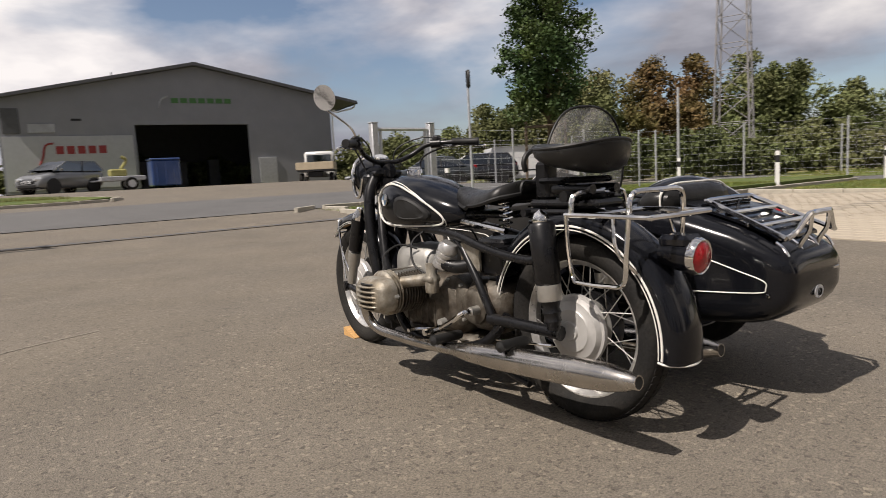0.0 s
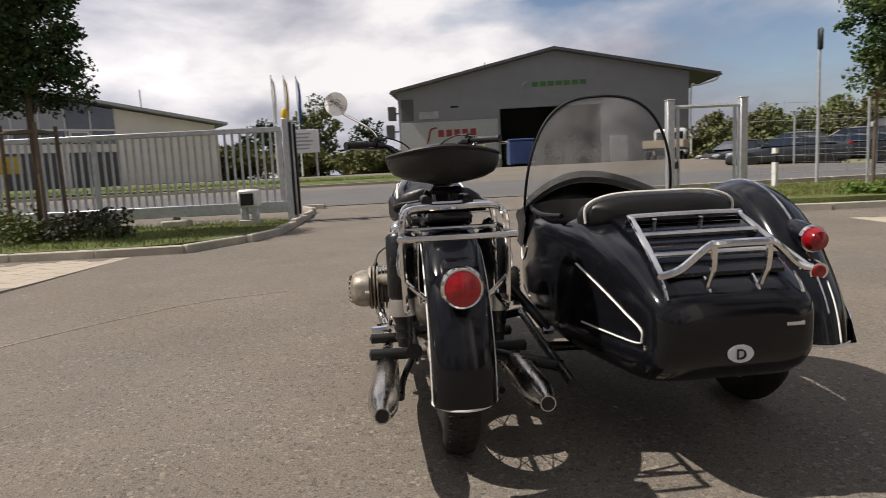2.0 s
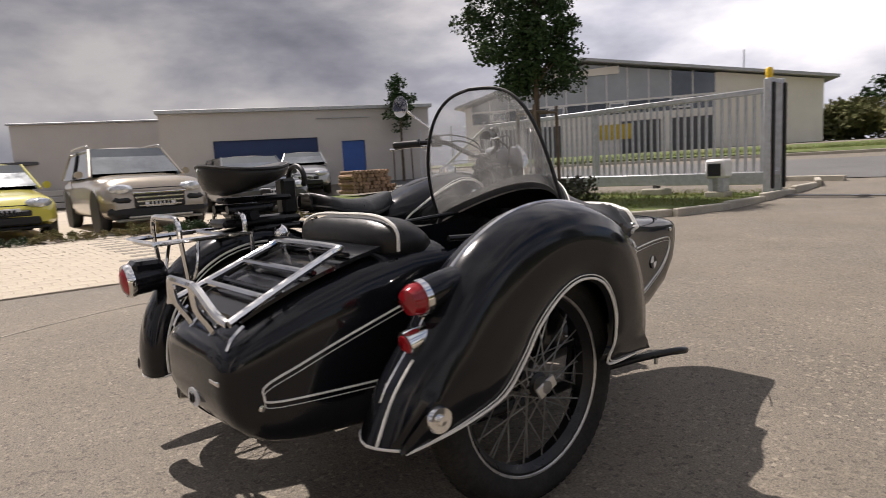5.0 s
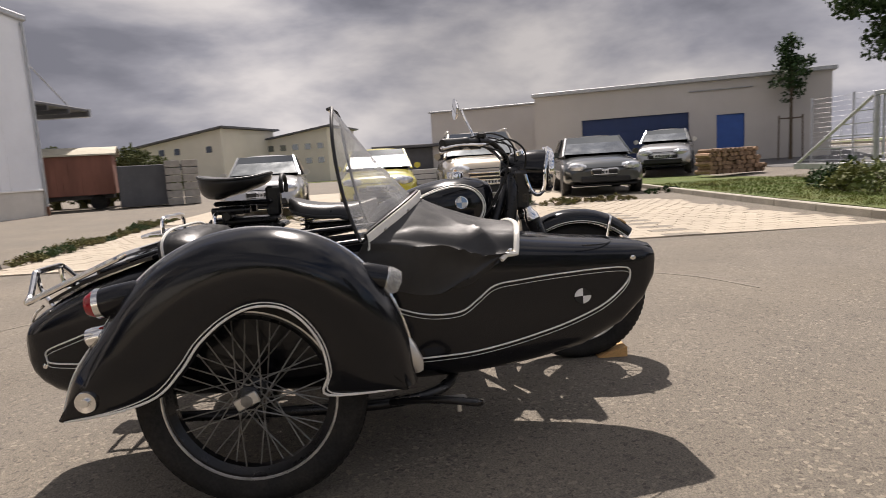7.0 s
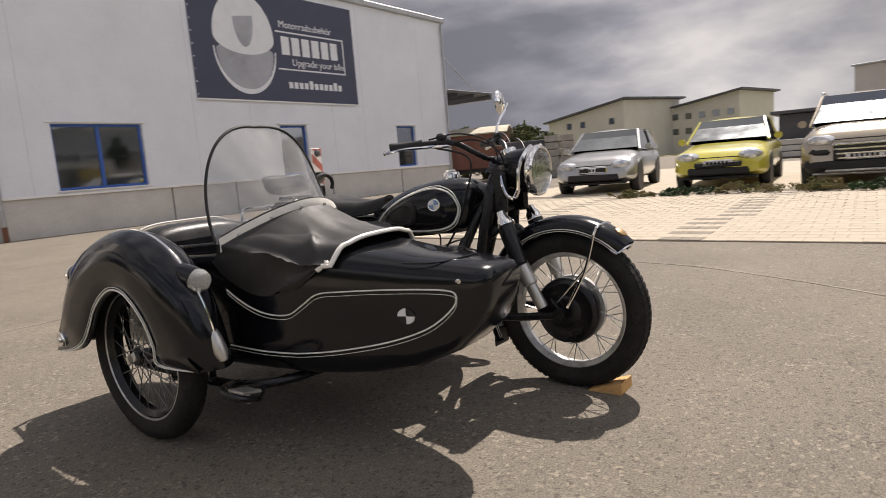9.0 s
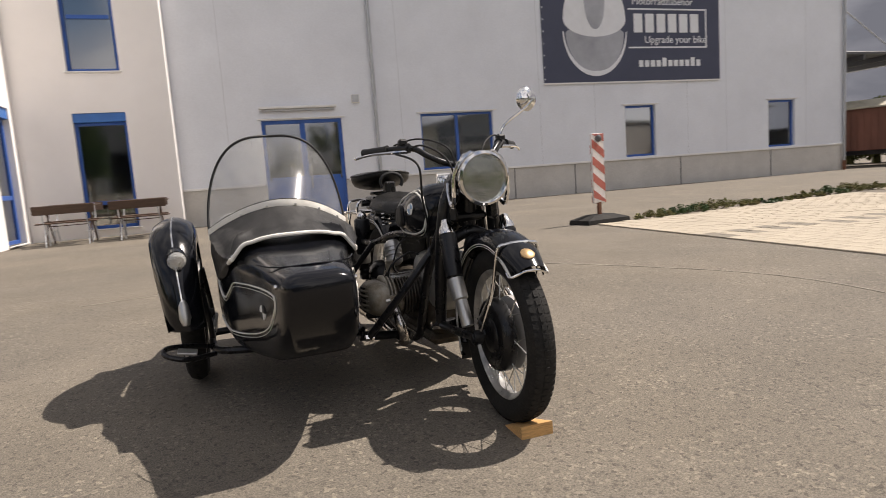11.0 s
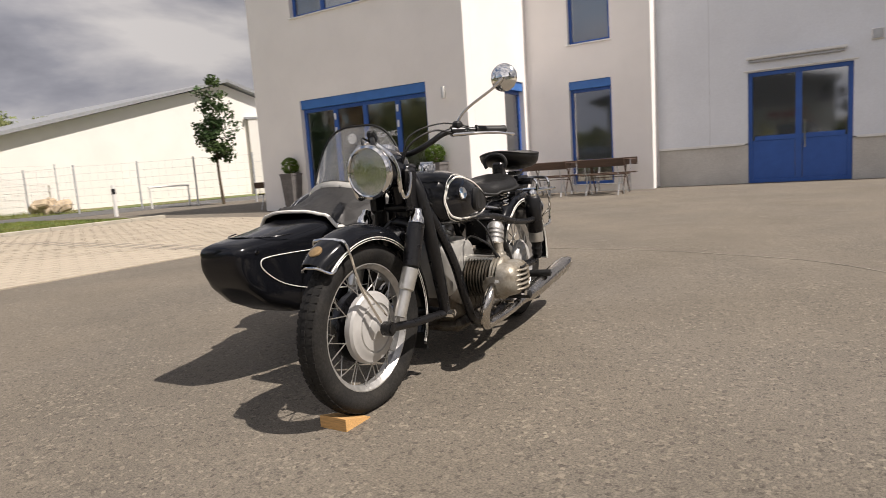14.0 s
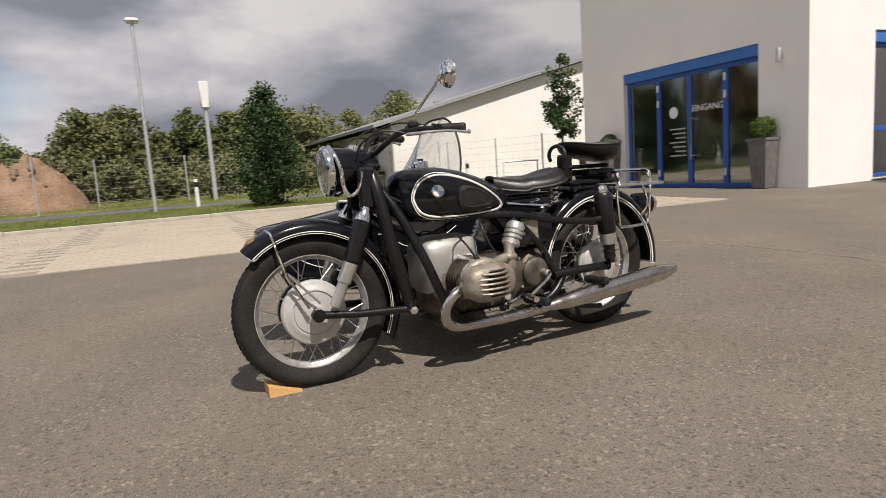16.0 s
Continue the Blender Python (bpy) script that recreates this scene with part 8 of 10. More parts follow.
for x, z in ((-0.55, 3.5), (-0.35, 5.0)):
    part("side_box", box(x - 0.3, x + 0.3, 0.8, 1.8, z - 0.6, z + 0.5, 0.03), DARK_METAL, hallN, "", 0)
    part("bracket", box(x + 0.3, HX0 + 0.02, 1.2, 1.4, z - 0.1, z, 0.01), DARK_METAL, hallN, "", 0)

# garage row in the west
gar = thing("garage_building", "long beige-grey garage with a blue gate and door", "garage")
GM = Matrix.Translation((-21.75, 6.5, 0.40)) @ Matrix.Rotation(radians(66), 4, "Z") @ Matrix.Diagonal((0.835, 0.9, 0.81, 1.0))
gar.matrix_basis = GM
part("wall", pierced(0, 11.9, 0, 3.58, [(1.9, 6.5, 0, 2.32), (7.6, 8.7, 0, 2.1)], 0.0, 0.25), GARAGE_WALL, gar, "beige-grey rendered wall", 0)
part("garage_door", box(1.9, 6.5, 0.10, 0.16, 0.0, 2.32, 0.01), SHADED_BLUE, gar, "blue sectional garage door", 0)
for z in (0.6, 1.15, 1.7):
    part("door_groove", box(1.92, 6.48, 0.085, 0.10, z, z + 0.02), SHADED_BLUE, gar, "", 0)
part("side_door", box(7.6, 8.7, 0.10, 0.16, 0.0, 2.1, 0.01), BLUE, gar, "blue door", 0)
part("end_wall", box(11.65, 11.9, 0.25, 9.0, 0, 3.58), GARAGE_WALL, gar, "", 0)
part("low_wall", box(-7.9, -0.02, 6.0, 6.25, 0, 3.9), GARAGE_WALL, gar, "", 0)
part("link_wall", ([(-0.25, 0.02, 0), (0, 0.02, 0), (0, 6.2, 0), (-0.25, 6.2, 0), (-0.25, 0.02, 3.58), (0, 0.02, 3.58), (0, 6.2, 3.3), (-0.25, 6.2, 3.3)], [(0, 1, 2, 3), (4, 5, 6, 7), (0, 1, 5, 4), (1, 2, 6, 5), (2, 3, 7, 6), (3, 0, 4, 7)]), GARAGE_WALL, gar, "", 0)
part("roof_edge", box(-0.35, 12.05, -0.18, 9.0, 3.58, 3.76, 0.02), ZINC, gar, "", 0)
part("low_roof_edge", box(-8.0, -0.02, 5.85, 9.0, 3.9, 4.0, 0.02), ZINC, gar, "", 0)
part("rail", tube([(6.5, -0.05, 3.2), (9.0, -0.05, 3.2)], 0.03, 6), ZINC, gar)

# white hall in the east
wh = thing("white_hall", "large white hall with a shallow pitched roof", "hall")
gab = [(29.8, -10.1, 0), (29.8, -36.5, 0), (29.8, -36.5, 3.4), (29.8, -23.3, 6.78), (29.8, -10.1, 3.42)]
part("gable_wall", (gab + [(30.1, y, z) for _, y, z in gab], [(0, 1, 2, 3, 4), (9, 8, 7, 6, 5)] + [(i, (i + 1) % 5, 5 + (i + 1) % 5, 5 + i) for i in range(5)]), WHITE_WALL, wh, "sunlit white gable wall", 0)
whm = Matrix.Translation((30.1, -10.35, 0)) @ Matrix(((1, 0, 0, 0), (0, -1, 0, 0), (0, 0, 1, 0), (0, 0, 0, 1)))
part("side_wall", moved(pierced(0, 26, 0, 3.2, [(u, u + 1.5, 1.0, 2.4) for u in (3, 6, 12, 16)], 0, 0.25), whm), WHITE_WALL, wh, "", 0)
for u in (3, 6, 12, 16):
    w_ = part("window", [moved(box(u, u + 1.5, 0.1, 0.16, 1.0, 2.4), whm)], CAR_GLASS, wh, "dark window", 0)
    for q in (0.0, 0.5, 1.0, 1.44):
        part("window_bar", moved(box(u + q, u + q + 0.06, 0.06, 0.10, 1.0, 2.4), whm), TRIM_WHITE, w_, "", 0)
for s, (ye, ze) in ((1, (-8.9, 3.12)), (-1, (-37.6, 3.12))):
    part("roof", ([(29.3, ye, ze), (29.3, -23.3, 6.86), (57, -23.3, 6.86), (57, ye, ze), (29.3, ye, ze + 0.18), (29.3, -23.3, 7.04), (57, -23.3, 7.04), (57, ye, ze + 0.18)],
                  [(0, 1, 2, 3), (4, 7, 6, 5), (0, 4, 5, 1), (1, 5, 6, 2), (2, 6, 7, 3), (3, 7, 4, 0)]), ZINC, wh, "pale sheet roof", 0)
part("downpipe", tube(bend([(29.75, -9.1, 3.1), (29.75, -9.7, 2.9), (29.72, -10.0, 2.7), (29.72, -10.0, 0)], 4), 0.06, 8), ZINC, wh)
part("back_wall", box(56.5, 57, -36.5, -10.4, 0, 3.4), WHITE_WALL, wh, "", 0)
wo = thing("white_office", "white two-storey office block behind the trees", "office")
part("wall", slab([(28.0, -23.6), (23.5, -29.5), (28.0, -33.0), (32.5, -27.1)], 0, 4.5), WHITE_WALL, wo, "", 0)
part("roof_edge", slab([(28.1, -23.4), (23.2, -29.6), (27.9, -33.3), (32.8, -27.0)], 4.5, 4.62), ZINC, wo, "", 0)
wo_m = Matrix.Translation((28.0, -23.6, 0)) @ Matrix.Rotation(math.atan2(-5.9, -4.5), 4, "Z")
for i in range(4):
    for z in (0.9, 2.9):
        w_ = part("window", moved(box(0.7 + 1.75 * i, 1.65 + 1.75 * i, -0.05, 0.05, z, z + 1.1), wo_m), CAR_GLASS, wo, "", 0)
        part("window_bar", moved(box(1.15 + 1.75 * i, 1.2 + 1.75 * i, -0.07, 0.07, z, z + 1.1), wo_m), TRIM_WHITE, w_, "", 0)

# glazed hall in the north-west
gh = thing("glazed_hall", "off-white hall with a glazed gable front", "hall", "", pose(-38.2, 36.5, 1.0, 0, 0, 31.3))
GE, GA, GX, GW = 4.75, 7.7, 10.3, 28.1                     # eaves, ridge, ridge's place, width


def glazed_top(x):
    return float(np.interp(x, (0.0, GX, GW), (GE, GA, GE)))


def gable_slab(x0, x1, z0, y0, y1, drop=0.12):
    return loft([[(x0, y, z0), (x1, y, z0), (x1, y, glazed_top(x1) - drop), (x0, y, glazed_top(x0) - drop)] for y in (y0, y1)])


part("front_wall", box(0.3, GW - 0.5, 0, 0.3, 0, 3.3), HALL_WHITE, gh, "", 0)
part("right_wall", gable_slab(20.35, GW - 0.5, 3.3, 0, 0.3), HALL_WHITE, gh, "off-white rendered gable wall", 0)
part("left_wall", gable_slab(0.3, 0.9, 3.3, 0, 0.3), HALL_WHITE, gh, "", 0)
xs = [0.9 + 1.62 * k for k in range(13)]
for k, (x0, x1) in enumerate(zip(xs, xs[1:])):
    part("glass_panel", box(x0, x1 - 0.08, 0.12, 0.18, 3.3, 4.25 if glazed_top(x0) > 5.2 else min(4.25, glazed_top(x0) - 0.2)), CAR_GLASS, gh, "dark band of window glass", 0)
    if glazed_top(x0) > 5.0:
        part("glass_panel", gable_slab(x0, x1 - 0.08, 4.40, 0.12, 0.18, 0.2), CAR_GLASS if k >= 10 else PALE_GLASS, gh, "", 0)
    part("post", gable_slab(x1 - 0.08, x1 + 0.0, 3.3, 0.04, 0.26), TRIM_WHITE, gh, "", 0)
    if k in (1, 4, 7, 10):
        vent = part("open_vent", moved(box(0.12, 1.45, -0.03, 0.03, -0.85, 0.0, 0.01), pose(x0, 0.02, 4.22, rx=-18)), TRIM_WHITE, gh, "white tilted vent sash", 0)
        part("vent_glass", moved(box(0.26, 1.31, -0.045, -0.031, -0.72, -0.13), pose(x0, 0.02, 4.22, rx=-18)), CAR_GLASS, vent, "", 0)
part("transom", box(0.9, 20.35, 0.03, 0.24, 4.25, 4.40), TRIM_WHITE, gh, "", 0)
part("frieze", gable_slab(8.0, 13.2, 6.5, -0.02, 0.0, 0.1), HALL_WHITE, gh, "", 0)
for xa in (-0.4, GW + 0.3):
    za = GE - 0.08
    part("roof", loft([[(xa, y, za), (GX, y, GA + 0.0), (GX, y, GA + 0.22), (xa, y, za + 0.2)] for y in (-0.9, 30.0)]), ZINC, gh, "pale sheet roof", 0)
part("end_wall", box(GW - 0.8, GW - 0.5, 0.3, 29, 0, GE - 0.1), HALL_WHITE, gh, "", 0)
part("side_wall", box(0.3, 0.6, 0.3, 29, 0, GE - 0.1), HALL_WHITE, gh, "", 0)
part("back_wall", box(0.3, GW - 0.5, 29.0, 29.3, 0, GE - 0.1), HALL_WHITE, gh, "", 0)
part("floor_slab", box(0.6, GW - 0.8, 0.3, 29, 2.9, 3.1), HALL_WHITE, gh, "", 0)
part("aerial", tube([(22.4, 1.0, 5.5), (22.4, 1.0, 7.5)], 0.05, 6), ZINC, gh)
part("yellow_panel", box(11.5, 14.2, -0.12, -0.01, 1.3, 2.5), material("yellow sheet", (0.55, 0.40, 0.04), 0.6, vary=0.1, scale=3), gh, "yellow board", 0)
# Dark slabs on the closed wall paint shaded ground-floor openings.
for k in range(5):
    part("dark_gate", box(1.5 + 3.9 * k, 4.6 + 3.9 * k, -0.06, -0.004, 0.0, 2.7, 0.02) if k != 2 else box(15.0, 15.6, -0.06, -0.004, 0.0, 2.1, 0.02), DARK_METAL, gh, "dark slab standing in for a shaded opening", 0)
FLAG_YELLOW = material("faded yellow cloth", (0.5, 0.38, 0.16), 0.8, vary=0.2, scale=4)
for k in range(3):
    fl = thing("flagpole", "white flagpole with a hanging flag", "flagpole", "flagpoles", pose(-7.0 + 0.55 * k, 29.6 + 0.3 * k, rise_before(-7, 29.6)))
    part("pole", tube([(0, 0, 0), (0, 0, 4.9)], [0.045, 0.03], 8), SIGN_WHITE, fl)
    part("flag", sheet([[(0.03 + 0.13 * u + 0.03 * math.sin(5 * v), 0.05 * math.sin(6 * u + 3 * v), 4.75 - 2.0 * v - 0.25 * u) for v in np.linspace(0, 1, 7)] for u in np.linspace(0, 1, 6)], 0.004), [SIGN_WHITE, FLAG_YELLOW, BLUE][k], fl, "", 60)
sb = thing("notice_board", "white notice board with grey text bars", "notice board", "", pose(-5.2, 26.6, rise_before(-5.2, 26.6) + 0.3))
part("board", box(-0.75, 0.75, -0.04, 0.04, 0.75, 1.75, 0.01), SIGN_WHITE, sb, "", 0)
for k in range(5):
    part("text_bar", box(-0.6, 0.3 + 0.1 * (k % 3), -0.052, -0.04, 0.9 + 0.16 * k, 0.97 + 0.16 * k), SIGN_GREY, sb, "", 0)
for x in (-0.6, 0.6):
    part("post", box(x - 0.04, x + 0.04, -0.03, 0.03, -0.3, 0.75), GALV, sb, "", 0)

# houses far in the west
for nm, x0, y0, wid, dep, h0, h1, rot, lab in (("house", -62.0, -27.5, 10.2, 9, 4.4, 5.7, 70, "cream house with a single-pitch roof"), ("house", -66.0, -16.2, 7.6, 9, 4.6, 5.7, 78, "cream house with small square windows")):
    hs = thing(nm, lab, "house", "houses", pose(x0, y0, 0, 0, 0, rot))
    part("wall", ([(0, 0, 0), (wid, 0, 0), (wid, dep, 0), (0, dep, 0), (0, 0, h0), (wid, 0, h1), (wid, dep, h1), (0, dep, h0)], [(0, 1, 2, 3), (4, 7, 6, 5), (0, 4, 5, 1), (1, 5, 6, 2), (2, 6, 7, 3), (3, 7, 4, 0)]), CREAM, hs, "", 0)
    part("roof", ([(-0.4, -0.5, h0 - 0.02), (wid + 0.5, -0.5, h1 + 0.07), (wid + 0.5, dep + 0.5, h1 + 0.07), (-0.4, dep + 0.5, h0 - 0.02), (-0.4, -0.5, h0 + 0.14), (wid + 0.5, -0.5, h1 + 0.23), (wid + 0.5, dep + 0.5, h1 + 0.23), (-0.4, dep + 0.5, h0 + 0.14)],
                  [(0, 1, 2, 3), (4, 7, 6, 5), (0, 4, 5, 1), (1, 5, 6, 2), (2, 6, 7, 3), (3, 7, 4, 0)]), DARK_METAL, hs, "", 0)
    for i in range(5):
        for z in (2.0, 3.5):
            if (i + int(z)) % 3 == 0 and nm == "house" and wid > 9:
                continue
            wn_ = part("window", box(0.8 + i * wid / 5.4, 1.45 + i * wid / 5.4, -0.04, 0.05, z, z + 0.6), CAR_GLASS, hs, "", 0)
cv = thing("site_wagon", "brown wooden site wagon with a curved roof", "site wagon", "", pose(-20.9, -12.4, 0, 0, 0, 112))
BROWN = material("faded brown boards", (0.22, 0.095, 0.065), 0.8, vary=0.2, scale=3, stretch=(1, 1, 0.2))
CREAM_ROOF = material("pale tarred roof", (0.50, 0.46, 0.36), 0.8, vary=0.15, scale=3)
cw = part("body", box(-1.9, 1.9, -1.1, 1.1, 0.55, 1.95, 0.02), BROWN, cv, "", 0)
for k in range(19):
    part("board", box(-1.9 + 0.2 * k, -1.715 + 0.2 * k, -1.115, -1.1, 0.56, 1.94), BROWN, cw, "", 0)
part("roof", sheet([[(x, y, 1.95 + 0.30 * (1 - (y / 1.2) ** 2)) for y in np.linspace(-1.2, 1.2, 13)] for x in (-2.05, 0, 2.05)], 0.05, (0, 0, 1)), CREAM_ROOF, cv, "pale curved roof", 60)
part("window", [box(-1.5, -1.15, -1.13, -1.115, 1.2, 1.7), box(-1.05, -0.7, -1.13, -1.115, 1.2, 1.7)], CAR_GLASS, cw, "", 0)
part("chassis", box(-1.8, 1.8, -0.6, 0.6, 0.40, 0.55), DARK_METAL, cv, "", 0)
for x in (-1.3, 1.3):
    for s in (-1, 1):
        part("wheel", lathe([(0.0, -0.08), (0.27, -0.08), (0.27, 0.08), (0.0, 0.08)], 18, (x, s * 0.8, 0.27), "y"), RUBBER, cv)
cn = thing("steel_container", "dark grey steel storage container", "container", "", pose(-20.9, -9.3, 0, 0, 0, 112))
cb_ = part("body", box(-0.85, 0.85, -0.8, 0.8, 0.05, 1.5, 0.02), DARK_METAL, cn, "", 0)
for k in range(8):
    part("rib", box(-0.78 + 0.2 * k, -0.70 + 0.2 * k, -0.825, -0.8, 0.1, 1.45), DARK_METAL, cb_, "", 0)
st_ = thing("crate_stack", "stack of pale wooden crates", "crates", "", pose(-20.7, -7.9, 0, 0, 0, 112))
for k in range(6):
    for j in range(2):
        part("crate", box(-0.55 + 0.58 * j, -0.02 + 0.58 * j, -0.4, 0.4, 0.02 + 0.27 * k, 0.26 + 0.27 * k, 0.01), material("grey crate wood", (0.30, 0.28, 0.25), 0.8, vary=0.2, scale=5) if k + j == 0 else bpy.data.materials["grey crate wood"], st_, "", 0)

# dark shed with a pale sleeper wall behind the parked cars
shed = thing("dark_shed", "low dark boarded shed behind the parked cars", "shed", "", pose(-27.2, -1.2, 0, 0, 0, 92))
part("body", box(0, 5.0, 0, 2.5, 0, 1.75, 0.02), DARK_METAL, shed, "", 0)
part("roof", box(-0.3, 5.3, -0.4, 2.9, 1.76, 1.9, 0.02), DARK_METAL, shed, "", 0)
for k in range(3):
    part("sleeper", box(-0.2, 5.4, -1.3, -1.1, 0.05 + 0.24 * k, 0.26 + 0.24 * k, 0.02), PLINTH, shed, "pale concrete sleeper", 0)


# ---- planting ----
def leaf_quads(rng, centres, radii, per, size, flat=0.8):
    """Many small pointed leaves scattered in clumps."""
    c = np.repeat(np.asarray(centres, float), per, 0)
    r = np.repeat(np.asarray(radii, float), per)[:, None]
    n = len(c)
    d = rng.normal(size=(n, 3))
    d /= np.linalg.norm(d, axis=1, keepdims=True)
    p = c + d * r * rng.random((n, 1)) ** 0.45 * np.array([1, 1, flat])
    a = rng.normal(size=(n, 3))
    a /= np.linalg.norm(a, axis=1, keepdims=True)
    b = np.cross(a, rng.normal(size=(n, 3)))
    b /= np.linalg.norm(b, axis=1, keepdims=True) + 1e-9
    s = size * (0.6 + 0.8 * rng.random((n, 1)))
    v = np.stack([p - a * s * 0.5, p + b * s * 0.34, p + a * s * 0.5, p - b * s * 0.34], 1).reshape(-1, 3)
    return v, np.arange(4 * n).reshape(-1, 4)


def leaf_mesh(name, batches, mat):
    v, f, o = [], [], 0
    for bv, bf in batches:
        v.append(bv)
        f.append(bf + o)
        o += len(bv)
    me = bpy.data.meshes.new(name)
    me.from_pydata(np.concatenate(v).tolist(), [], np.concatenate(f).tolist())
    me.materials.append(mat)
    return me


def crown_points(rng, n, z0, z1, wide, profile):
    """Clump centres inside a crown whose half width at height s (0 to 1) is wide times profile(s)."""
    out = []
    while len(out) < n:
        s = rng.random()
        a, q = rng.random() * 2 * math.pi, rng.random() ** 0.5
        w = wide * profile(s) * (0.84 + 0.26 * math.sin(3 * a + 7 * s) + 0.12 * math.sin(5 * a - 11 * s))
        if rng.random() < profile(s):
            out.append((w * q * math.cos(a), w * q * math.sin(a), z0 + (z1 - z0) * s))
    return np.array(out)


def tree(x, y, fork, z0, z1, wide, profile, clumps, per, leaf, clump_r, mat, label, seed, trunk_r=0.055, name="tree", limbs=26, z=None, group=""):
    rng = np.random.default_rng(seed)
    root = thing(name, label, "bush" if name == "bush" else "tree", group, pose(x, y, rise_before(x, y) if z is None else z))
    pts = crown_points(rng, clumps, z0, z1, wide, profile)
    lean = rng.normal(size=2) * 0.03
    spine = bend([(0, 0, -0.05), (lean[0], lean[1], fork * 0.5), (lean[0] * 0.4, lean[1] * 1.5, fork), (lean[1], lean[0], (fork + z1) / 2), (0, lean[1] * 2, z1 - 0.25)], 5)
    wood = [tube(spine, [trunk_r * 1.25, trunk_r, trunk_r * 0.85, trunk_r * 0.5, trunk_r * 0.12], 9)]
    pick = rng.choice(len(pts), min(limbs, len(pts)), replace=False)
    for k in pick:
        t = pts[k]
        h = max(fork * 0.95, min(z1 - 0.4, t[2] - 0.5 * math.hypot(t[0], t[1]) - 0.1))
        b = spine[np.argmin(abs(spine[:, 2] - h))]
        wood.append(tube(bend([b, (b + t) / 2 + np.array([0, 0, 0.08]), t], 4), [trunk_r * 0.36, trunk_r * 0.2, trunk_r * 0.08], 5))
    part("trunk", wood, BARK, root, "", 60)
    cr = new("crown", leaf_mesh("crown", [leaf_quads(rng, pts, clump_r * (0.6 + 0.7 * rng.random(len(pts))), per, leaf)], mat))
    cr.parent = root
    return root


def egg(s):
    return max(0.0, math.sin(math.pi * min(1, 0.16 + 0.84 * s) ** 0.8)) ** 0.6 if s < 0.97 else 0.25


def cone(s):
    return (1 - s) ** 0.75 * min(1.0, 0.35 + 3.2 * s) + 0.06


def round_top(s):
    return max(0.05, 1 - (abs(s - 0.42) / 0.6) ** 2.2)


def staked(x, y, r, h, label, turn=0.0):
    """Three stakes with cross battens round a young tree."""
    root = thing("tree_stakes", label, "tree stakes", "tree stakes", pose(x, y, rise_before(x, y), 0, 0, turn))
    at = [(r * math.cos(a), r * math.sin(a)) for a in (0.5, 2.6, 4.7)]
    for px, py in at:
        part("stake", tube([(px * 1.05, py * 1.05, -0.05), (px, py, h)], 0.027, 8), STAKE, root)
    for (ax, ay), (bx, by) in ((at[0], at[1]), (at[1], at[2]), (at[2], at[0])):
        part("batten", tube([(ax, ay, h - 0.1), (bx, by, h - 0.1)], 0.022, 6), STAKE, root)


tree(7.2, 7.15, 1.55, 1.7, 4.6, 0.84, egg, 190, 130, 0.062, 0.25, LEAF, "young maple with a dense dark green crown", 3, 0.06, z=0.07, group="yard trees")
staked(7.2, 7.15, 0.42, 1.62, "three weathered stakes with battens round the maple")
tree(-5.17, 6.84, 1.6, 1.8, 4.6, 0.98, egg, 190, 130, 0.062, 0.25, LEAF_DARK, "young maple with a broad dark crown on the lawn", 8, 0.052, z=0.08, group="yard trees")
staked(-5.17, 6.84, 0.36, 1.6, "three dark stakes with battens round the lawn maple", 40)
tree(15.4, -10.9, 1.4, 1.45, 4.0, 0.85, cone, 70, 50, 0.10, 0.24, LEAF, "slim young tree with a conical green crown", 12, 0.045)
tree(-18.4, 13.26, 2.0, 2.0, 4.15, 0.62, round_top, 40, 45, 0.12, 0.26, LEAF_DARK, "small staked tree with a compact crown", 15, 0.05, z=0.05)
staked(-18.4, 13.26, 0.4, 1.5, "three thin stakes by the garage tree")
tree(13.3, -0.7, 0.3, 0.05, 2.75, 1.12, cone, 170, 62, 0.075, 0.27, LEAF_DARK, "dense dark conical bush on the verge", 21, 0.05, "bush", 18, 0.04)
tree(-5.6, 34.2, 1.2, 0.8, 4.4, 1.5, round_top, 60, 40, 0.2, 0.45, LEAF_WOOD, "roundish yellow-green tree behind the flagpoles", 25, 0.07)
tree(-2.8, 36.0, 1.0, 0.6, 3.2, 1.7, round_top, 50, 40, 0.2, 0.45, LEAF_DARK, "low dark tree beyond the street", 26, 0.07)
tree(-9.4, 37.0, 1.0, 0.6, 3.4, 1.5, round_top, 50, 40, 0.2, 0.45, LEAF_DARK, "low dark tree beyond the street", 27, 0.07)


def shrub(x, y, wx, wy, h, mat, label, seed, per=26, leaf=0.06, clumps=40, z=0.05, turn=0.0, group=""):
    """A low bush: short stems and leaf clumps over an uneven mound."""
    rng = np.random.default_rng(seed)
    root = thing("shrub", label, "shrub", group, pose(x, y, z, 0, 0, turn))
    a, q = rng.random(clumps) * 2 * math.pi, rng.random(clumps) ** 0.5
    top = h * (0.55 + 0.45 * rng.random(clumps)) * (1 - 0.5 * q ** 2)
    pts = np.stack([wx / 2 * q * np.cos(a), wy / 2 * q * np.sin(a), top * (0.3 + 0.6 * rng.random(clumps))], 1)
    tagged(part("stems", [tube([(0.4 * px, 0.4 * py, -0.03), (px, py, pz)], 0.007, 4) for px, py, pz in pts[:14]], BARK, root), "", "", "", "stuff")
    cr = new("foliage", leaf_mesh("foliage", [leaf_quads(rng, pts, np.full(clumps, h * 0.28), per, leaf)], mat))
    cr.parent = root
    return root


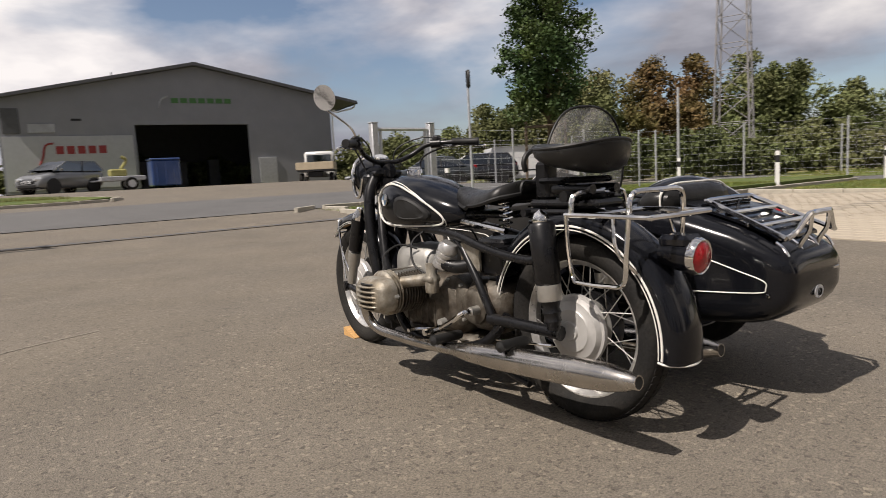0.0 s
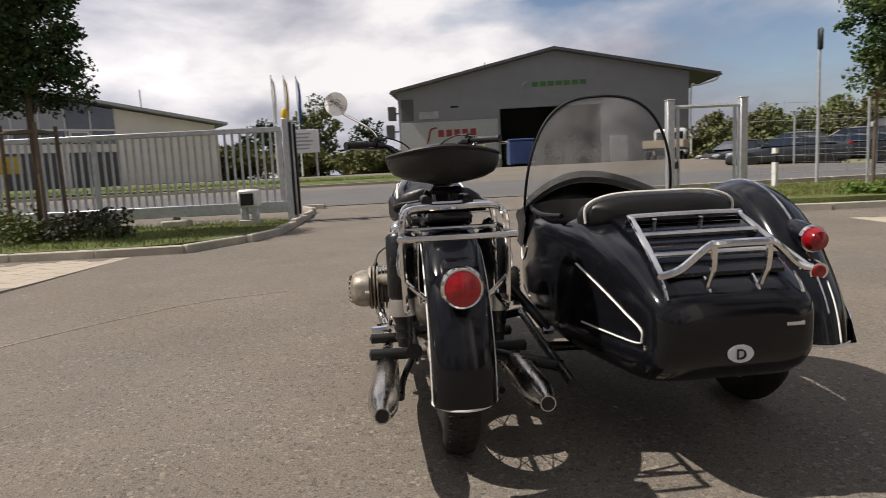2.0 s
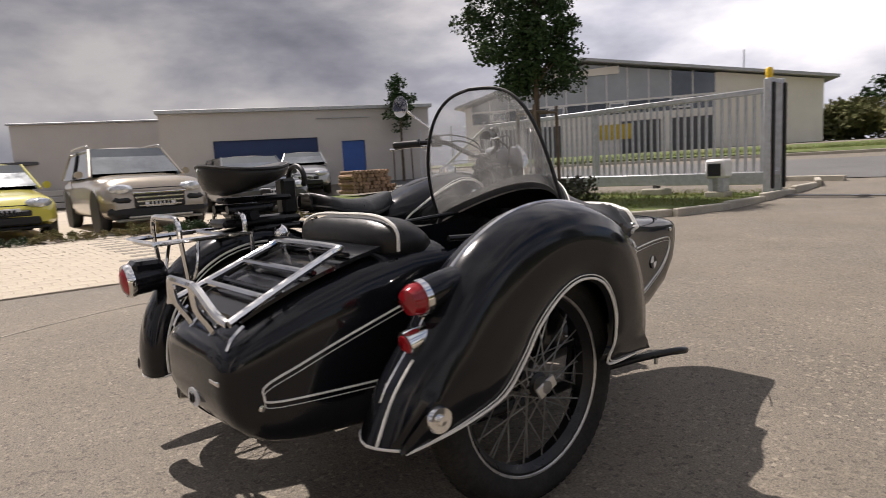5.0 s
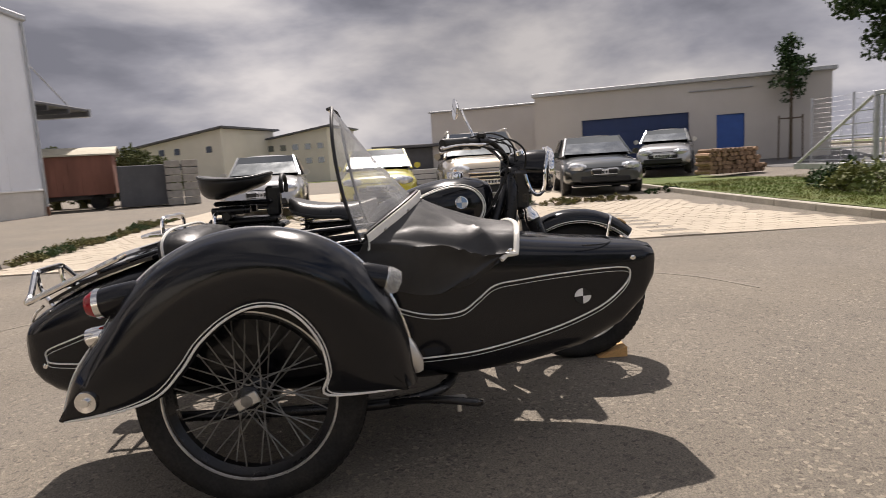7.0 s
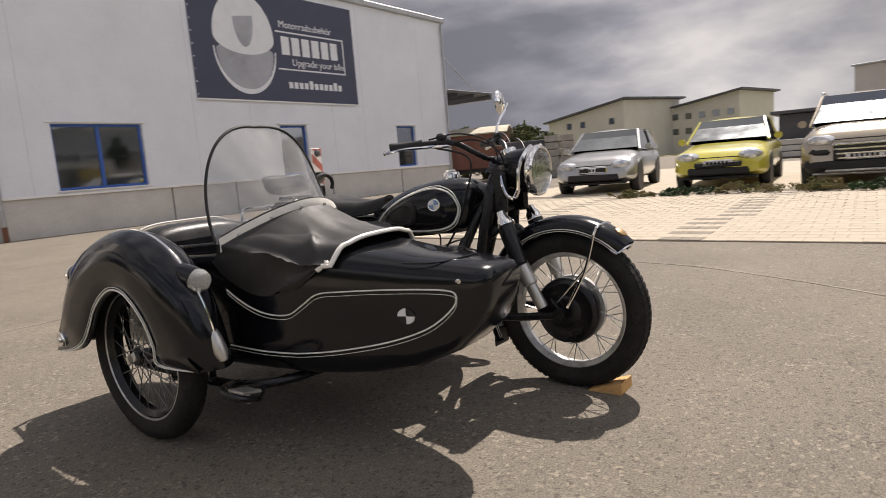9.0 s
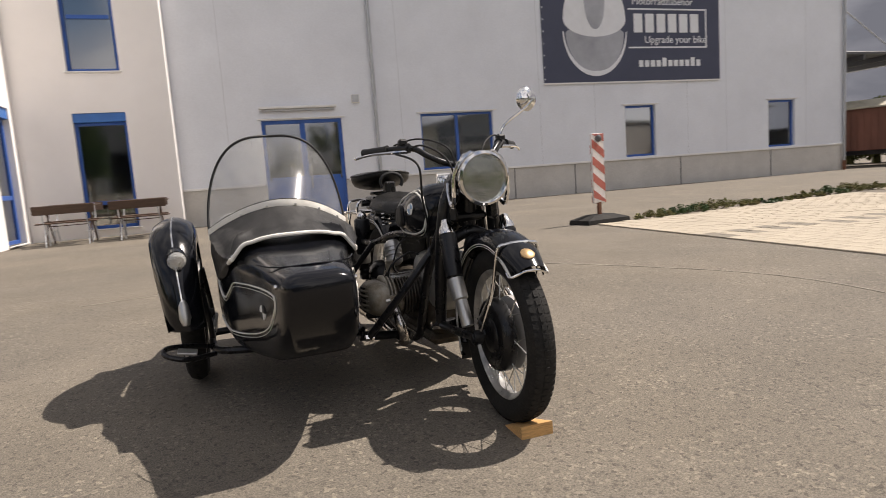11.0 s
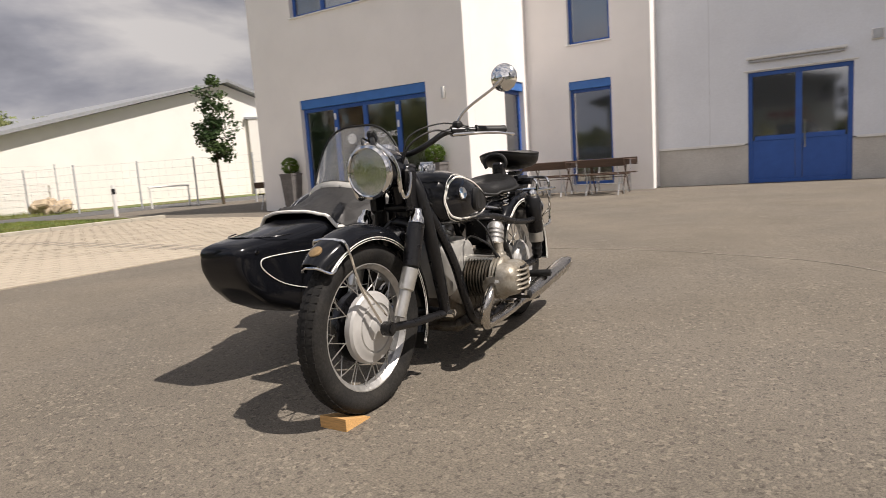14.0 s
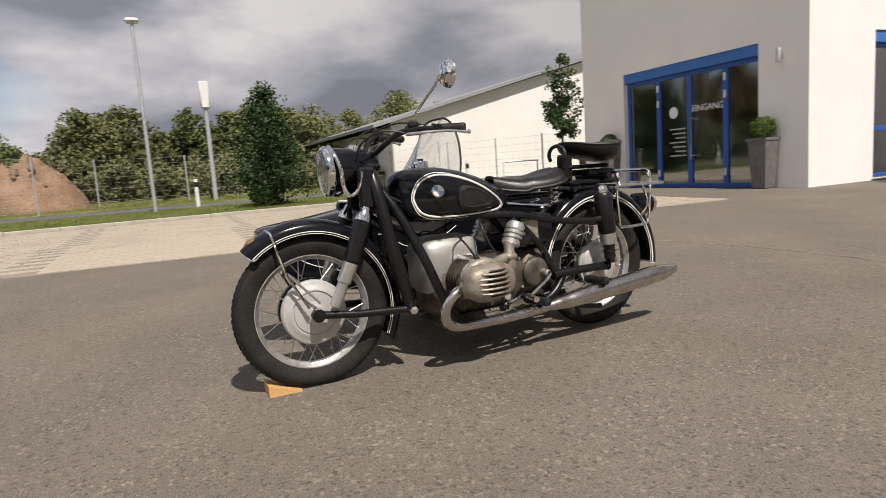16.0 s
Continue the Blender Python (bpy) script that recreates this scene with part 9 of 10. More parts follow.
LEAF_YELLOW = material("variegated leaf", (0.17, 0.18, 0.055), 0.6, vary=0.4, scale=3, tint=(0.09, 0.12, 0.04), spec=0.3)
LEAF_PURPLE = material("dark purple leaf", (0.05, 0.045, 0.035), 0.6, vary=0.3, scale=5, tint=(0.06, 0.07, 0.03), spec=0.3)
FLOWER = material("red flower petals", (0.5, 0.06, 0.04), 0.6, vary=0.3, scale=30)
shrub(-5.55, 6.55, 1.15, 0.9, 0.62, LEAF_YELLOW, "low yellow-green variegated shrub on the lawn", 31, 40, z=0.07)
shrub(-4.55, 6.7, 1.1, 0.8, 0.6, LEAF_PURPLE, "low dark reddish shrub beside the maple", 32, 40, z=0.07)
shrub(-6.5, 6.75, 0.9, 0.8, 0.5, LEAF_DARK, "low dark green shrub on the lawn", 33, 34, z=0.07)
for k, (sx, sy, sh, mm, lab) in enumerate([(6.35, 6.75, 0.34, LEAF_BOX, "low green bedding plant under the maple"), (7.2, 6.85, 0.42, LEAF, "low leafy bedding plant under the maple"),
                                           (7.95, 6.95, 0.36, LEAF_BOX, "low green bedding plant under the maple"), (8.7, 7.0, 0.3, LEAF_YELLOW, "pale yellow-green bedding plant")]):
    shrub(sx, sy, 0.85, 0.6, sh, mm, lab, 40 + k, 30, 0.05, 34, 0.06, group="bedding plants")
blooms = thing("flowers", "loose red flowers over the bedding plants", "flowers", "", pose(7.0, 6.75, 0.06))
rng_b = np.random.default_rng(77)
fl_ob = new("petals", leaf_mesh("petals", [leaf_quads(rng_b, np.stack([rng_b.random(26) * 1.1 - 0.5, rng_b.random(26) * 0.4 - 0.2, 0.28 + 0.2 * rng_b.random(26)], 1), np.full(26, 0.025), 7, 0.045)], FLOWER))
fl_ob.parent = blooms
tagged(fl_ob, "", "", "", "stuff")
part("stems", [tube([(x, y, -0.02), (x + 0.02, y, 0.4)], 0.004, 4) for x, y in rng_b.random((12, 2)) * np.array([1.0, 0.4]) - np.array([0.5, 0.2])], LEAF, blooms)
for k in range(9):
    s = k / 8
    shrub(-9.25 - 0.5 * math.sin(9 * s) * 0.3, -1.4 + 7.7 * s, 0.5, 1.0, 0.19 + 0.07 * math.sin(5 * s), (WEED, LEAF_DARK, WEED)[k % 3], "low weedy planting along the paving edge", 60 + k, 70, 0.03, 34, 0.01, group="edge planting")
for k in range(12):
    s = k / 11
    shrub(-5.0 - 6.8 * s, -4.05 - 1.0 * s, 0.7, 0.3, 0.16 + 0.07 * math.sin(11 * s), (WEED, LEAF, WEED)[k % 3], "straggling weeds in the joint of the paving", 80 + k, 50, 0.026, 26, 0.005, -10, "weeds")


def woods(name, spots, mat, label, seed, leaf=0.25, per=85):
    """Far trees, too many to count: clumps of leaves round crowns that touch each other, with their trunks."""
    rng = np.random.default_rng(seed)
    batches = []
    for x, y, h, w in spots:
        n = int(15 * w * w ** 0.5 + 8 * h)
        pts = crown_points(rng, n, 0.3, h - 0.5, w, round_top) + np.array([x, y, rise_before(x, y)])
        batches.append(leaf_quads(rng, pts, (0.5 + 0.6 * rng.random(n)) * min(1.0, w / 2.6), per, leaf))
        tv, tf = tube([(x, y, -0.1), (x + 0.1, y, h * 0.5), (x, y + 0.1, h * 0.85)], [0.2, 0.13, 0.04], 4)
        batches.append((np.array(tv), np.array(tf[:8])))
    ob = new(name, leaf_mesh(name, batches, mat))
    return tagged(ob, label, "trees", "", "stuff")


rw = random.Random(5)
north = [(34, 40, 7.2, 2.6), (36.6, 38.2, 8.2, 2.6), (39, 35.4, 9.6, 2.9), (41, 33.2, 10.0, 2.8), (47, 24, 9.8, 3.0), (49.5, 21.3, 8.6, 2.4), (51, 14, 6.2, 2.6), (52, 11.6, 5.4, 2.3), (31, 42, 5.6, 2.4), (27.5, 44, 5.2, 2.4), (24, 45, 4.8, 2.4)]
def thicken(spots, back):
    """A second, offset row of trees close behind the first."""
    out = list(spots)
    for (x0, y0, h0, w0), (x1, y1, h1, w1) in zip(spots, spots[1:]):
        if math.hypot(x1 - x0, y1 - y0) < 9:
            q = 1 + back / math.hypot(x0, y0)
            out.append(((x0 + x1) / 2 * q, (y0 + y1) / 2 * q, (h0 + h1) / 2 * rw.uniform(0.82, 0.98), (w0 + w1) / 2))
    return out


woods("woods_north", thicken(north, 3.0), LEAF_WOOD, "mixed green woodland beyond the road", 101)
woods("woods_autumn", [(43.4, 30.0, 10.2, 2.7), (45.2, 27.0, 9.9, 2.6)], LEAF_AUTUMN, "reddish early-autumn trees in the wood", 102)
east = [(47, 11.5, 5.0, 2.1), (47.5, 8.9, 3.9, 1.6), (47.5, 6.3, 6.9, 2.3), (48, 3.7, 7.1, 2.3), (48.5, 1.3, 5.2, 1.6), (48.5, -0.7, 7.2, 1.7), (47.5, -3.4, 6.4, 1.9), (47, -6.0, 8.1, 2.6), (46.3, -9.6, 6.6, 2.4), (45.5, -12.6, 5.9, 2.2), (44.5, -16, 7.2, 2.7), (44, -20, 6.4, 2.8), (45, -24, 6.6, 3.0), (44, -28, 6.8, 3.0), (43, -34, 7.0, 3.2)]
woods("woods_east", thicken(east, 2.5), LEAF_WOOD, "green woodland edge beyond the meadow", 103)
scrub = [(23.5 + 0.62 * k + 0.6 * rw.random(), 27.5 - 1.05 * k, 2.3 + 0.9 * rw.random(), 1.25) for k in range(20)] + [(38.5 + 1.1 * k + rw.random(), 36.5 - 1.5 * k, 3.6 + 1.5 * rw.random(), 1.9) for k in range(12)] + [(26.5 + 2.2 * rw.random() + 0.9 * k, 33.5 - 1.3 * k + rw.random(), 2.2 + 1.2 * rw.random(), 1.5) for k in range(18)] + [(41 + 2 * rw.random(), 9 - 2.2 * k, 2.4 + rw.random(), 1.6) for k in range(18)] + [(31 + 3 * rw.random(), 2 - 2.6 * k, 1.6 + 0.7 * rw.random(), 1.3) for k in range(7)]
woods("undergrowth", scrub, LEAF_WOOD, "rough green undergrowth below the woods", 104, 0.22, 44)
woods("far_trees", [(-40 + 7 * k, 62 + 3 * math.sin(k), 3.6 + 0.8 * math.sin(2.3 * k), 4.0) for k in range(11)], LEAF_WOOD, "distant green tree line", 105, 0.36, 60)
hedge = woods("hedge_west", [(-23.6 - 0.15 * k, -15.2 + 1.0 * k, 2.7 + 0.4 * math.sin(2.1 * k), 1.0) for k in range(6)], LEAF_WOOD, "tall overgrown green hedge behind the wagon", 106, 0.13, 150)

rng_g = np.random.default_rng(9)


def blades(name, region, n, h, label, mat=None, z=0.06):
    """Short grass, too many blades to count."""
    x0, x1, y0, y1, keep = region
    p = rng_g.random((n, 2)) * np.array([x1 - x0, y1 - y0]) + np.array([x0, y0])
    p = p[[keep(a, b) for a, b in p]]
    m = len(p)
    a = rng_g.random(m) * 2 * math.pi
    hh = h * (0.5 + 0.9 * rng_g.random(m))
    w = 0.008
    base = np.c_[p, np.full(m, z - 0.01)]
    side = np.c_[np.cos(a) * w, np.sin(a) * w, np.zeros(m)]
    tip = base + np.c_[rng_g.normal(size=(m, 2)) * 0.35 * hh[:, None], hh]
    me = bpy.data.meshes.new(name)
    me.from_pydata(np.stack([base - side, base + side, tip], 1).reshape(-1, 3).tolist(), [], np.arange(3 * m).reshape(-1, 3).tolist())
    me.materials.append(mat or BLADE)
    return tagged(new(name, me), label, "grass", "", "stuff")


blades("grass_north_west", (-12, -2.0, 6.0, 11.9, lambda a, b: b > 6.0 - 0.095 * (a + 3.3) and (a < -2.7 or b > 7.2) and a < -2.02 - 0.04 * abs(b - 9.0)), 26000, 0.05, "short mown grass blades on the lawn", z=0.12)
blades("grass_north_east", (4.95, 16.0, 6.5, 12.1, lambda a, b: a > 10 or b > 7.4 - 0.1 * (a - 5)), 24000, 0.055, "short grass blades on the kerbed strip", z=0.20)
blades("grass_east", (13.4, 20.2, -8.1, 6.0, lambda a, b: True), 24000, 0.06, "short grass blades on the verge", z=0.04)
blades("grass_mound", (-20, 1.0, 21.4, 26.2, lambda a, b: True), 9000, 0.12, "long rough grass on the mound", z=0.78)
blades("grass_far_east", (25.35, 33.9, -14, 12.2, lambda a, b: True), 14000, 0.16, "long dry grass beyond the street", z=0.03)


# ---- gates, fences and posts ----
def bars(p0, p1, n, r, sides=4):
    p0, p1 = np.array(p0, float), np.array(p1, float)
    return [tube([p0 + (p1 - p0) * k / n, p0 + (p1 - p0) * (k + 1) / n], r, sides) for k in range(n)]


gate = thing("sliding_gate", "galvanised sliding gate with upright bars, rolled open", "gate", "", pose(0, 8.4, 0))
part("bottom_beam", box(-8.1, -2.25, -0.06, 0.06, 0.16, 0.34, 0.012), GALV, gate)
part("top_rail", box(-8.1, -2.25, -0.04, 0.04, 1.42, 1.5, 0.01), GALV, gate)
slat = make_mesh("bar", box(-0.017, 0.017, -0.017, 0.017, 0.34, 1.42, 0.003), GALV, 0)
for k in range(49):
    piece("bar", slat, gate, pose(-8.03 + 0.119 * k, 0, 0))
for x in (-8.07, -5.2, -2.3):
    part("stile", box(x - 0.035, x + 0.035, -0.035, 0.035, 0.341, 1.419, 0.005), GALV, gate)
part("tail_rail", box(-10.4, -8.11, -0.03, 0.03, 0.18, 0.3, 0.008), GALV, gate)
part("tail_brace", tube([(-10.3, 0, 0.3), (-8.15, 0, 1.44)], 0.03, 6), GALV, gate)
part("tail_mesh", [tube([(-10.2 + 0.4 * k, 0.02, 0.3), (-10.2 + 0.4 * k, 0.02, 0.36 + 1.05 * k / 5.4)], 0.006, 4) for k in range(6)]
     + [tube([(-10.2 + 0.4 * k, 0.02, 0.36 + 0.21 * k), (-8.1, 0.02, 0.36 + 0.21 * k)], 0.008, 4) for k in range(5)], GALV, gate)
for x in (-4.0, -6.6):
    gf = thing("gate_roller_base", "small concrete roller base under the gate", "gate base", "gate bases", pose(x, 8.4, 0))
    part("block", box(-0.2, 0.2, -0.15, 0.15, -0.02, 0.12, 0.02), KERB, gf)
    part("roller", lathe([(0.04, -0.05), (0.04, 0.05)], 12, (0, 0, 0.14), "y"), DARK_METAL, gf)
portal = thing("gate_portal", "galvanised twin-post gate portal with a rubber edge", "gate post", "gate posts", pose(-2.12, 8.4, 0))
for dy in (-0.16, 0.16):
    part("post", box(-0.05, 0.05, dy - 0.05, dy + 0.05, 0, 1.62, 0.008), GALV, portal)
part("rubber_edge", box(0.052, 0.085, -0.2, -0.14, 0.12, 1.56, 0.01), SOFT_RUBBER, portal, "black rubber safety edge")
part("rubber_edge", box(0.052, 0.085, 0.14, 0.2, 0.12, 1.56, 0.01), SOFT_RUBBER, portal, "black rubber safety edge")
for z in (0.3, 1.55):
    part("tie", box(-0.04, 0.04, -0.108, 0.108, z, z + 0.06, 0.006), GALV, portal)
YELLOW = material("yellow plastic", (0.75, 0.5, 0.03), 0.4, vary=0.1, scale=20)
beacon = part("warning_lamp", lathe([(0.045, 0), (0.045, 0.03), (0.05, 0.035), (0.05, 0.11), (0.03, 0.14), (0.0, 0.145)], 14, (0, -0.16, 1.62), "z"), YELLOW, portal, "yellow gate warning lamp")
motor = thing("gate_motor", "pale grey gate drive box with a dark front", "gate motor", "", pose(-2.72, 8.02, 0.06))
part("foot", box(-0.15, 0.15, -0.12, 0.12, -0.08, 0.06, 0.01), KERB, motor)
part("leg", box(-0.12, -0.04, -0.08, 0.08, 0.06, 0.25, 0.01), GALV, motor)
part("leg", box(0.04, 0.12, -0.08, 0.08, 0.06, 0.25, 0.01), GALV, motor)
part("housing", box(-0.15, 0.15, -0.12, 0.12, 0.25, 0.52, 0.03), TRIM_WHITE, motor)
part("front_cover", box(-0.1, 0.1, -0.128, -0.121, 0.28, 0.46, 0.003), CAR_BLACK, motor, "black front cover")
catch = thing("gate_catch_posts", "galvanised gate stop frame with two posts", "gate post", "gate posts", pose(4.15, 8.4, 0.05))
for x in (0.0, 1.2):
    part("post", box(x - 0.06, x + 0.06, -0.06, 0.06, -0.06, 1.58, 0.008), GALV, catch)
    part("post_cap", box(x - 0.068, x + 0.068, -0.068, 0.068, 1.582, 1.6, 0.006), GALV, catch)
part("inner_frame", [tube([(0.13, 0, 0.0), (0.13, 0, 1.48)], 0.028, 6), tube([(1.07, 0, 0.0), (1.07, 0, 1.48)], 0.028, 6), tube([(0.06, 0, 1.48), (1.14, 0, 1.48)], 0.034, 6)], GALV, catch)
part("lock_box", box(0.065, 0.1, -0.09, 0.03, 0.5, 0.62, 0.006), CAR_BLACK, catch)


def mesh_fence(line, h, label, spacing=None, wires=9, upright=0.25, post_r=0.03, brace=False, group="wire fences"):
    """Posts at the line's points, with a net of thin wires between them."""
    x0, y0 = line[0]
    root = thing("wire_fence", label, "fence", group, pose(x0, y0, rise_before(x0, y0)))
    p = [np.array([x - x0, y - y0, rise_before(x, y) - rise_before(x0, y0)]) for x, y in line]
    for q in p:
        part("post", tube([q + (0, 0, -0.05), q + (0, 0, h + 0.04)], post_r, 8), GALV, root)
    net = []
    for a, b in zip(p, p[1:]):
        for k in range(wires):
            z = np.array([0, 0, 0.08 + (h - 0.1) * k / (wires - 1)])
            net.append(tube([a + z, b + z], 0.0035, 3))
        n = int(np.linalg.norm(b - a) / upright)
        for k in range(1, n):
            q = a + (b - a) * k / n
            net.append(tube([q + (0, 0, 0.08), q + (0, 0, h)], 0.0022, 3))
    part("wire_net", net, GALV, root, "thin wire mesh")
    return root


mesh_fence([(14.5, 20.6), (15.8, 18.2), (17.6, 15.6), (19.4, 13.0), (21.0, 10.4), (22.6, 7.6), (24.0, 4.6)], 2.0, "tall wire mesh fence on galvanised posts")
mesh_fence([(26.8, 11.6), (27.1, 8.0), (27.4, 4.4), (27.5, 0.9), (27.4, -3.0), (27.2, -7.0), (26.8, -11.0)], 2.0, "tall wire mesh fence before the woods")
mesh_fence([(26.0, -8.6), (23.2, -8.7), (20.3, -8.9), (18.6, -10.1), (16.7, -10.9), (15.0, -11.9), (13.6, -13.2)], 1.6, "wire mesh fence in front of the white hall", wires=7)
mesh_fence([(5.45, 8.6), (7.9, 8.9), (10.4, 9.1), (12.8, 9.3)], 1.55, "light wire mesh fence beside the gate stop", wires=6, upright=0.4, post_r=0.022)
mesh_fence([(-16.0, 12.4), (-14.6, 12.7), (-13.2, 12.95)], 1.9, "grey wire mesh gate by the garage", wires=14, upright=0.1)


def post_thing(name, label, x, y, r, h, mat, group="", z=None):
    root = thing(name, label, "post" if "post" in name else name.replace("_", " "), group, pose(x, y, rise_before(x, y) if z is None else z))
    part("shaft", tube([(0, 0, -0.05), (0, 0, h)], [r, r * 0.8], 10), mat, root)
    return root


post_thing("tall_pole", "tall thin galvanised pole by the fence", 18.65, 11.5, 0.05, 3.4, GALV)
lamp_n = post_thing("street_lamp", "slim grey street lamp with a flat dark head", 8.3, 11.0, 0.035, 2.75, GALV, "street lamps")
part("lamp_head", box(-0.04, 0.04, -0.09, 0.05, 2.66, 3.1, 0.035), CAR_BLACK, lamp_n, "dark flat lamp head")
lamp_e = post_thing("street_lamp", "tall grey lamp post on the verge", 15.2, 2.0, 0.045, 4.62, GALV, "street lamps")
part("lamp_head", box(-0.12, 0.12, -0.16, 0.16, 4.6, 4.72, 0.05), TRIM_WHITE, lamp_e, "small pale lamp head")
mast = post_thing("antenna_pole", "grey pole with a white antenna box on top", 23.4, 0.0, 0.09, 3.9, GALV)
part("antenna_box", box(-0.16, 0.16, -0.16, 0.16, 3.5, 4.5, 0.04), TRIM_WHITE, mast, "white plastic antenna box")
for x, y in ((7.87, 10.83), (17.1, 10.3), (21.9, -0.8), (22.0, 6.0), (15.3, 6.35), (17.5, -9.7)):
    dl = thing("road_marker_post", "white plastic road marker post with a black band", "marker post", "road marker posts", pose(x, y, rise_before(x, y) + 0.02, 0, 0, 30))
    tri3 = [(-0.06, -0.04), (0.06, -0.04), (0.025, 0.06), (-0.025, 0.06)]
    part("body", [slab(tri3, -0.05, 0.70), slab(tri3, 0.885, 1.0)], TRIM_WHITE, dl)
    part("black_band", slab([(a * 1.02, b * 1.02) for a, b in tri3], 0.701, 0.884), CAR_BLACK, dl, "black band with a reflector")
goal = thing("white_rail", "low white tubular rail by the fence", "rail", "", pose(17.55, -10.5, 0))
part("tube_frame", tube(bend([(-0.05, 0.75, 0), (-0.05, 0.75, 0.62), (-0.03, 0.68, 0.7), (0.05, -0.68, 0.7), (0.05, -0.75, 0.62), (0.05, -0.75, 0)], 3), 0.03, 8), TRIM_WHITE, goal)

# lattice mast far behind the wood
LAT = material("painted lattice steel", (0.30, 0.29, 0.29), 0.6, 0.3, vary=0.1, scale=1)
tower = thing("lattice_mast", "tall grey lattice steel mast before the wood", "mast", "", pose(40.7, 21.4, 0, 0, 0, 20))


def leg_at(k, z):
    sx, sy = ((-1, -1), (1, -1), (1, 1), (-1, 1))[k % 4]
    w = 1.2 - 0.58 * z / 21.5
    return np.array([sx * w, sy * w, z])


for k in range(4):
    part("leg", tube([leg_at(k, -0.2), leg_at(k, 21.5)], 0.06, 6), LAT, tower)
    for j in range(12):
        z = 1.75 * j
        part("brace", tube([leg_at(k, z), leg_at(k + 1, z + 1.75)], 0.03, 4), LAT, tower)
        part("cross_bar", tube([leg_at(k, z + 1.75), leg_at(k + 1, z + 1.75)], 0.024, 4), LAT, tower)


def heap(name, x, y, wx, wy, h, mat, label, category, seed):
    """An uneven heap of loose earth."""
    rng = np.random.default_rng(seed)
    ph = rng.random(6) * 6
    rows_, n = [], 26
    for i in range(n + 1):
        line = []
        for j in range(n + 1):
            u, v = 2 * i / n - 1, 2 * j / n - 1
            q = min(1.0, math.hypot(u, v))
            bumps = 0.10 * math.sin(5 * u + ph[0]) * math.sin(6 * v + ph[1]) + 0.06 * math.sin(13 * u + ph[2]) * math.sin(11 * v + ph[3]) + 0.03 * rng.normal()
            line.append((u * wx / 2, v * wy / 2, h * max(0.0, (1 - q ** 2.4) * (1 + bumps * 2) + bumps * 0.5 * (1 - q)) - 0.02))
        rows_.append(line)
    root = thing(name, label, category, "", pose(x, y, rise_before(x, y)))
    part("earth", sheet(rows_, -0.1, (0, 0, 1)), mat, root, "", 70)
    lumps = []
    for _ in range(40):
        u, v = rng.normal(size=2) * 0.35
        s = 0.06 + 0.16 * rng.random()
        q = min(1, math.hypot(u, v))
        lumps.append(moved(lathe([(0, -s * 0.7), (s * 0.8, -s * 0.4), (s, 0.1 * s), (s * 0.6, s * 0.6), (0, s * 0.7)], 6, (0, 0, 0), "z"), pose(u * wx / 2, v * wy / 2, h * (1 - q ** 2.4), rng.random() * 90, 0, rng.random() * 360)))
    tagged(part("clods", lumps, mat, root, "", 20), "loose clods", "", "", "stuff")
    return root


heap("soil_heap", 29.4, 6.4, 4.8, 4.4, 2.0, SOIL, "heap of reddish brown excavated soil", "soil heap", 3)
RUBBLE = material("pale stone rubble", (0.45, 0.36, 0.25), 0.9, vary=0.3, scale=6, bump=0.5, bump_scale=20)
rub = thing("rubble_pile", "small pile of pale sandstone rubble", "rubble pile", "", pose(23.2, -9.3, 0))
rr = random.Random(12)
for k in range(13):
    s = 0.16 + 0.14 * rr.random()
    a = rr.random() * 6.28
    d = 0.75 * rr.random()
    part("stone", moved(box(-s, s, -s * 0.8, s * 0.8, -s * 0.6, s * 0.6, s * 0.25), pose(d * math.cos(a) * 0.7, d * math.sin(a) * 1.2, 0.1 + 0.5 * max(0, 0.8 - d) * rr.random() + s * 0.4, rr.random() * 50, rr.random() * 50, rr.random() * 180)), RUBBLE, rub, "", 20)

# red and white marker beacon on a rubber foot
RED_PLASTIC = material("faded red reflective sheet", (0.44, 0.13, 0.10), 0.55, vary=0.2, scale=12, spots=0.1)
WHITE_PLASTIC = material("white reflective sheet", (0.72, 0.68, 0.66), 0.55, vary=0.12, scale=14)
mk = thing("marker_beacon", "red and white striped marker board on a rubber foot", "marker beacon", "", pose(-4.4, -4.1, 0, 0, 0, 8))
part("rubber_foot", loft([[(-0.4, -0.2, 0), (0.4, -0.2, 0), (0.4, 0.2, 0), (-0.4, 0.2, 0)], [(-0.39, -0.19, 0.06), (0.39, -0.19, 0.06), (0.39, 0.19, 0.06), (-0.39, 0.19, 0.06)],
                          [(-0.18, -0.1, 0.12), (0.18, -0.1, 0.12), (0.18, 0.1, 0.12), (-0.18, 0.1, 0.12)]]), RUBBER, mk, "", 0)
part("stem", box(-0.03, 0.03, -0.02, 0.02, 0.1, 0.3, 0.004), RED_DIRT, mk, "rusty steel stem")
part("board", box(-0.115, 0.115, -0.02, 0.02, 0.28, 1.26, 0.012), WHITE_PLASTIC, mk)
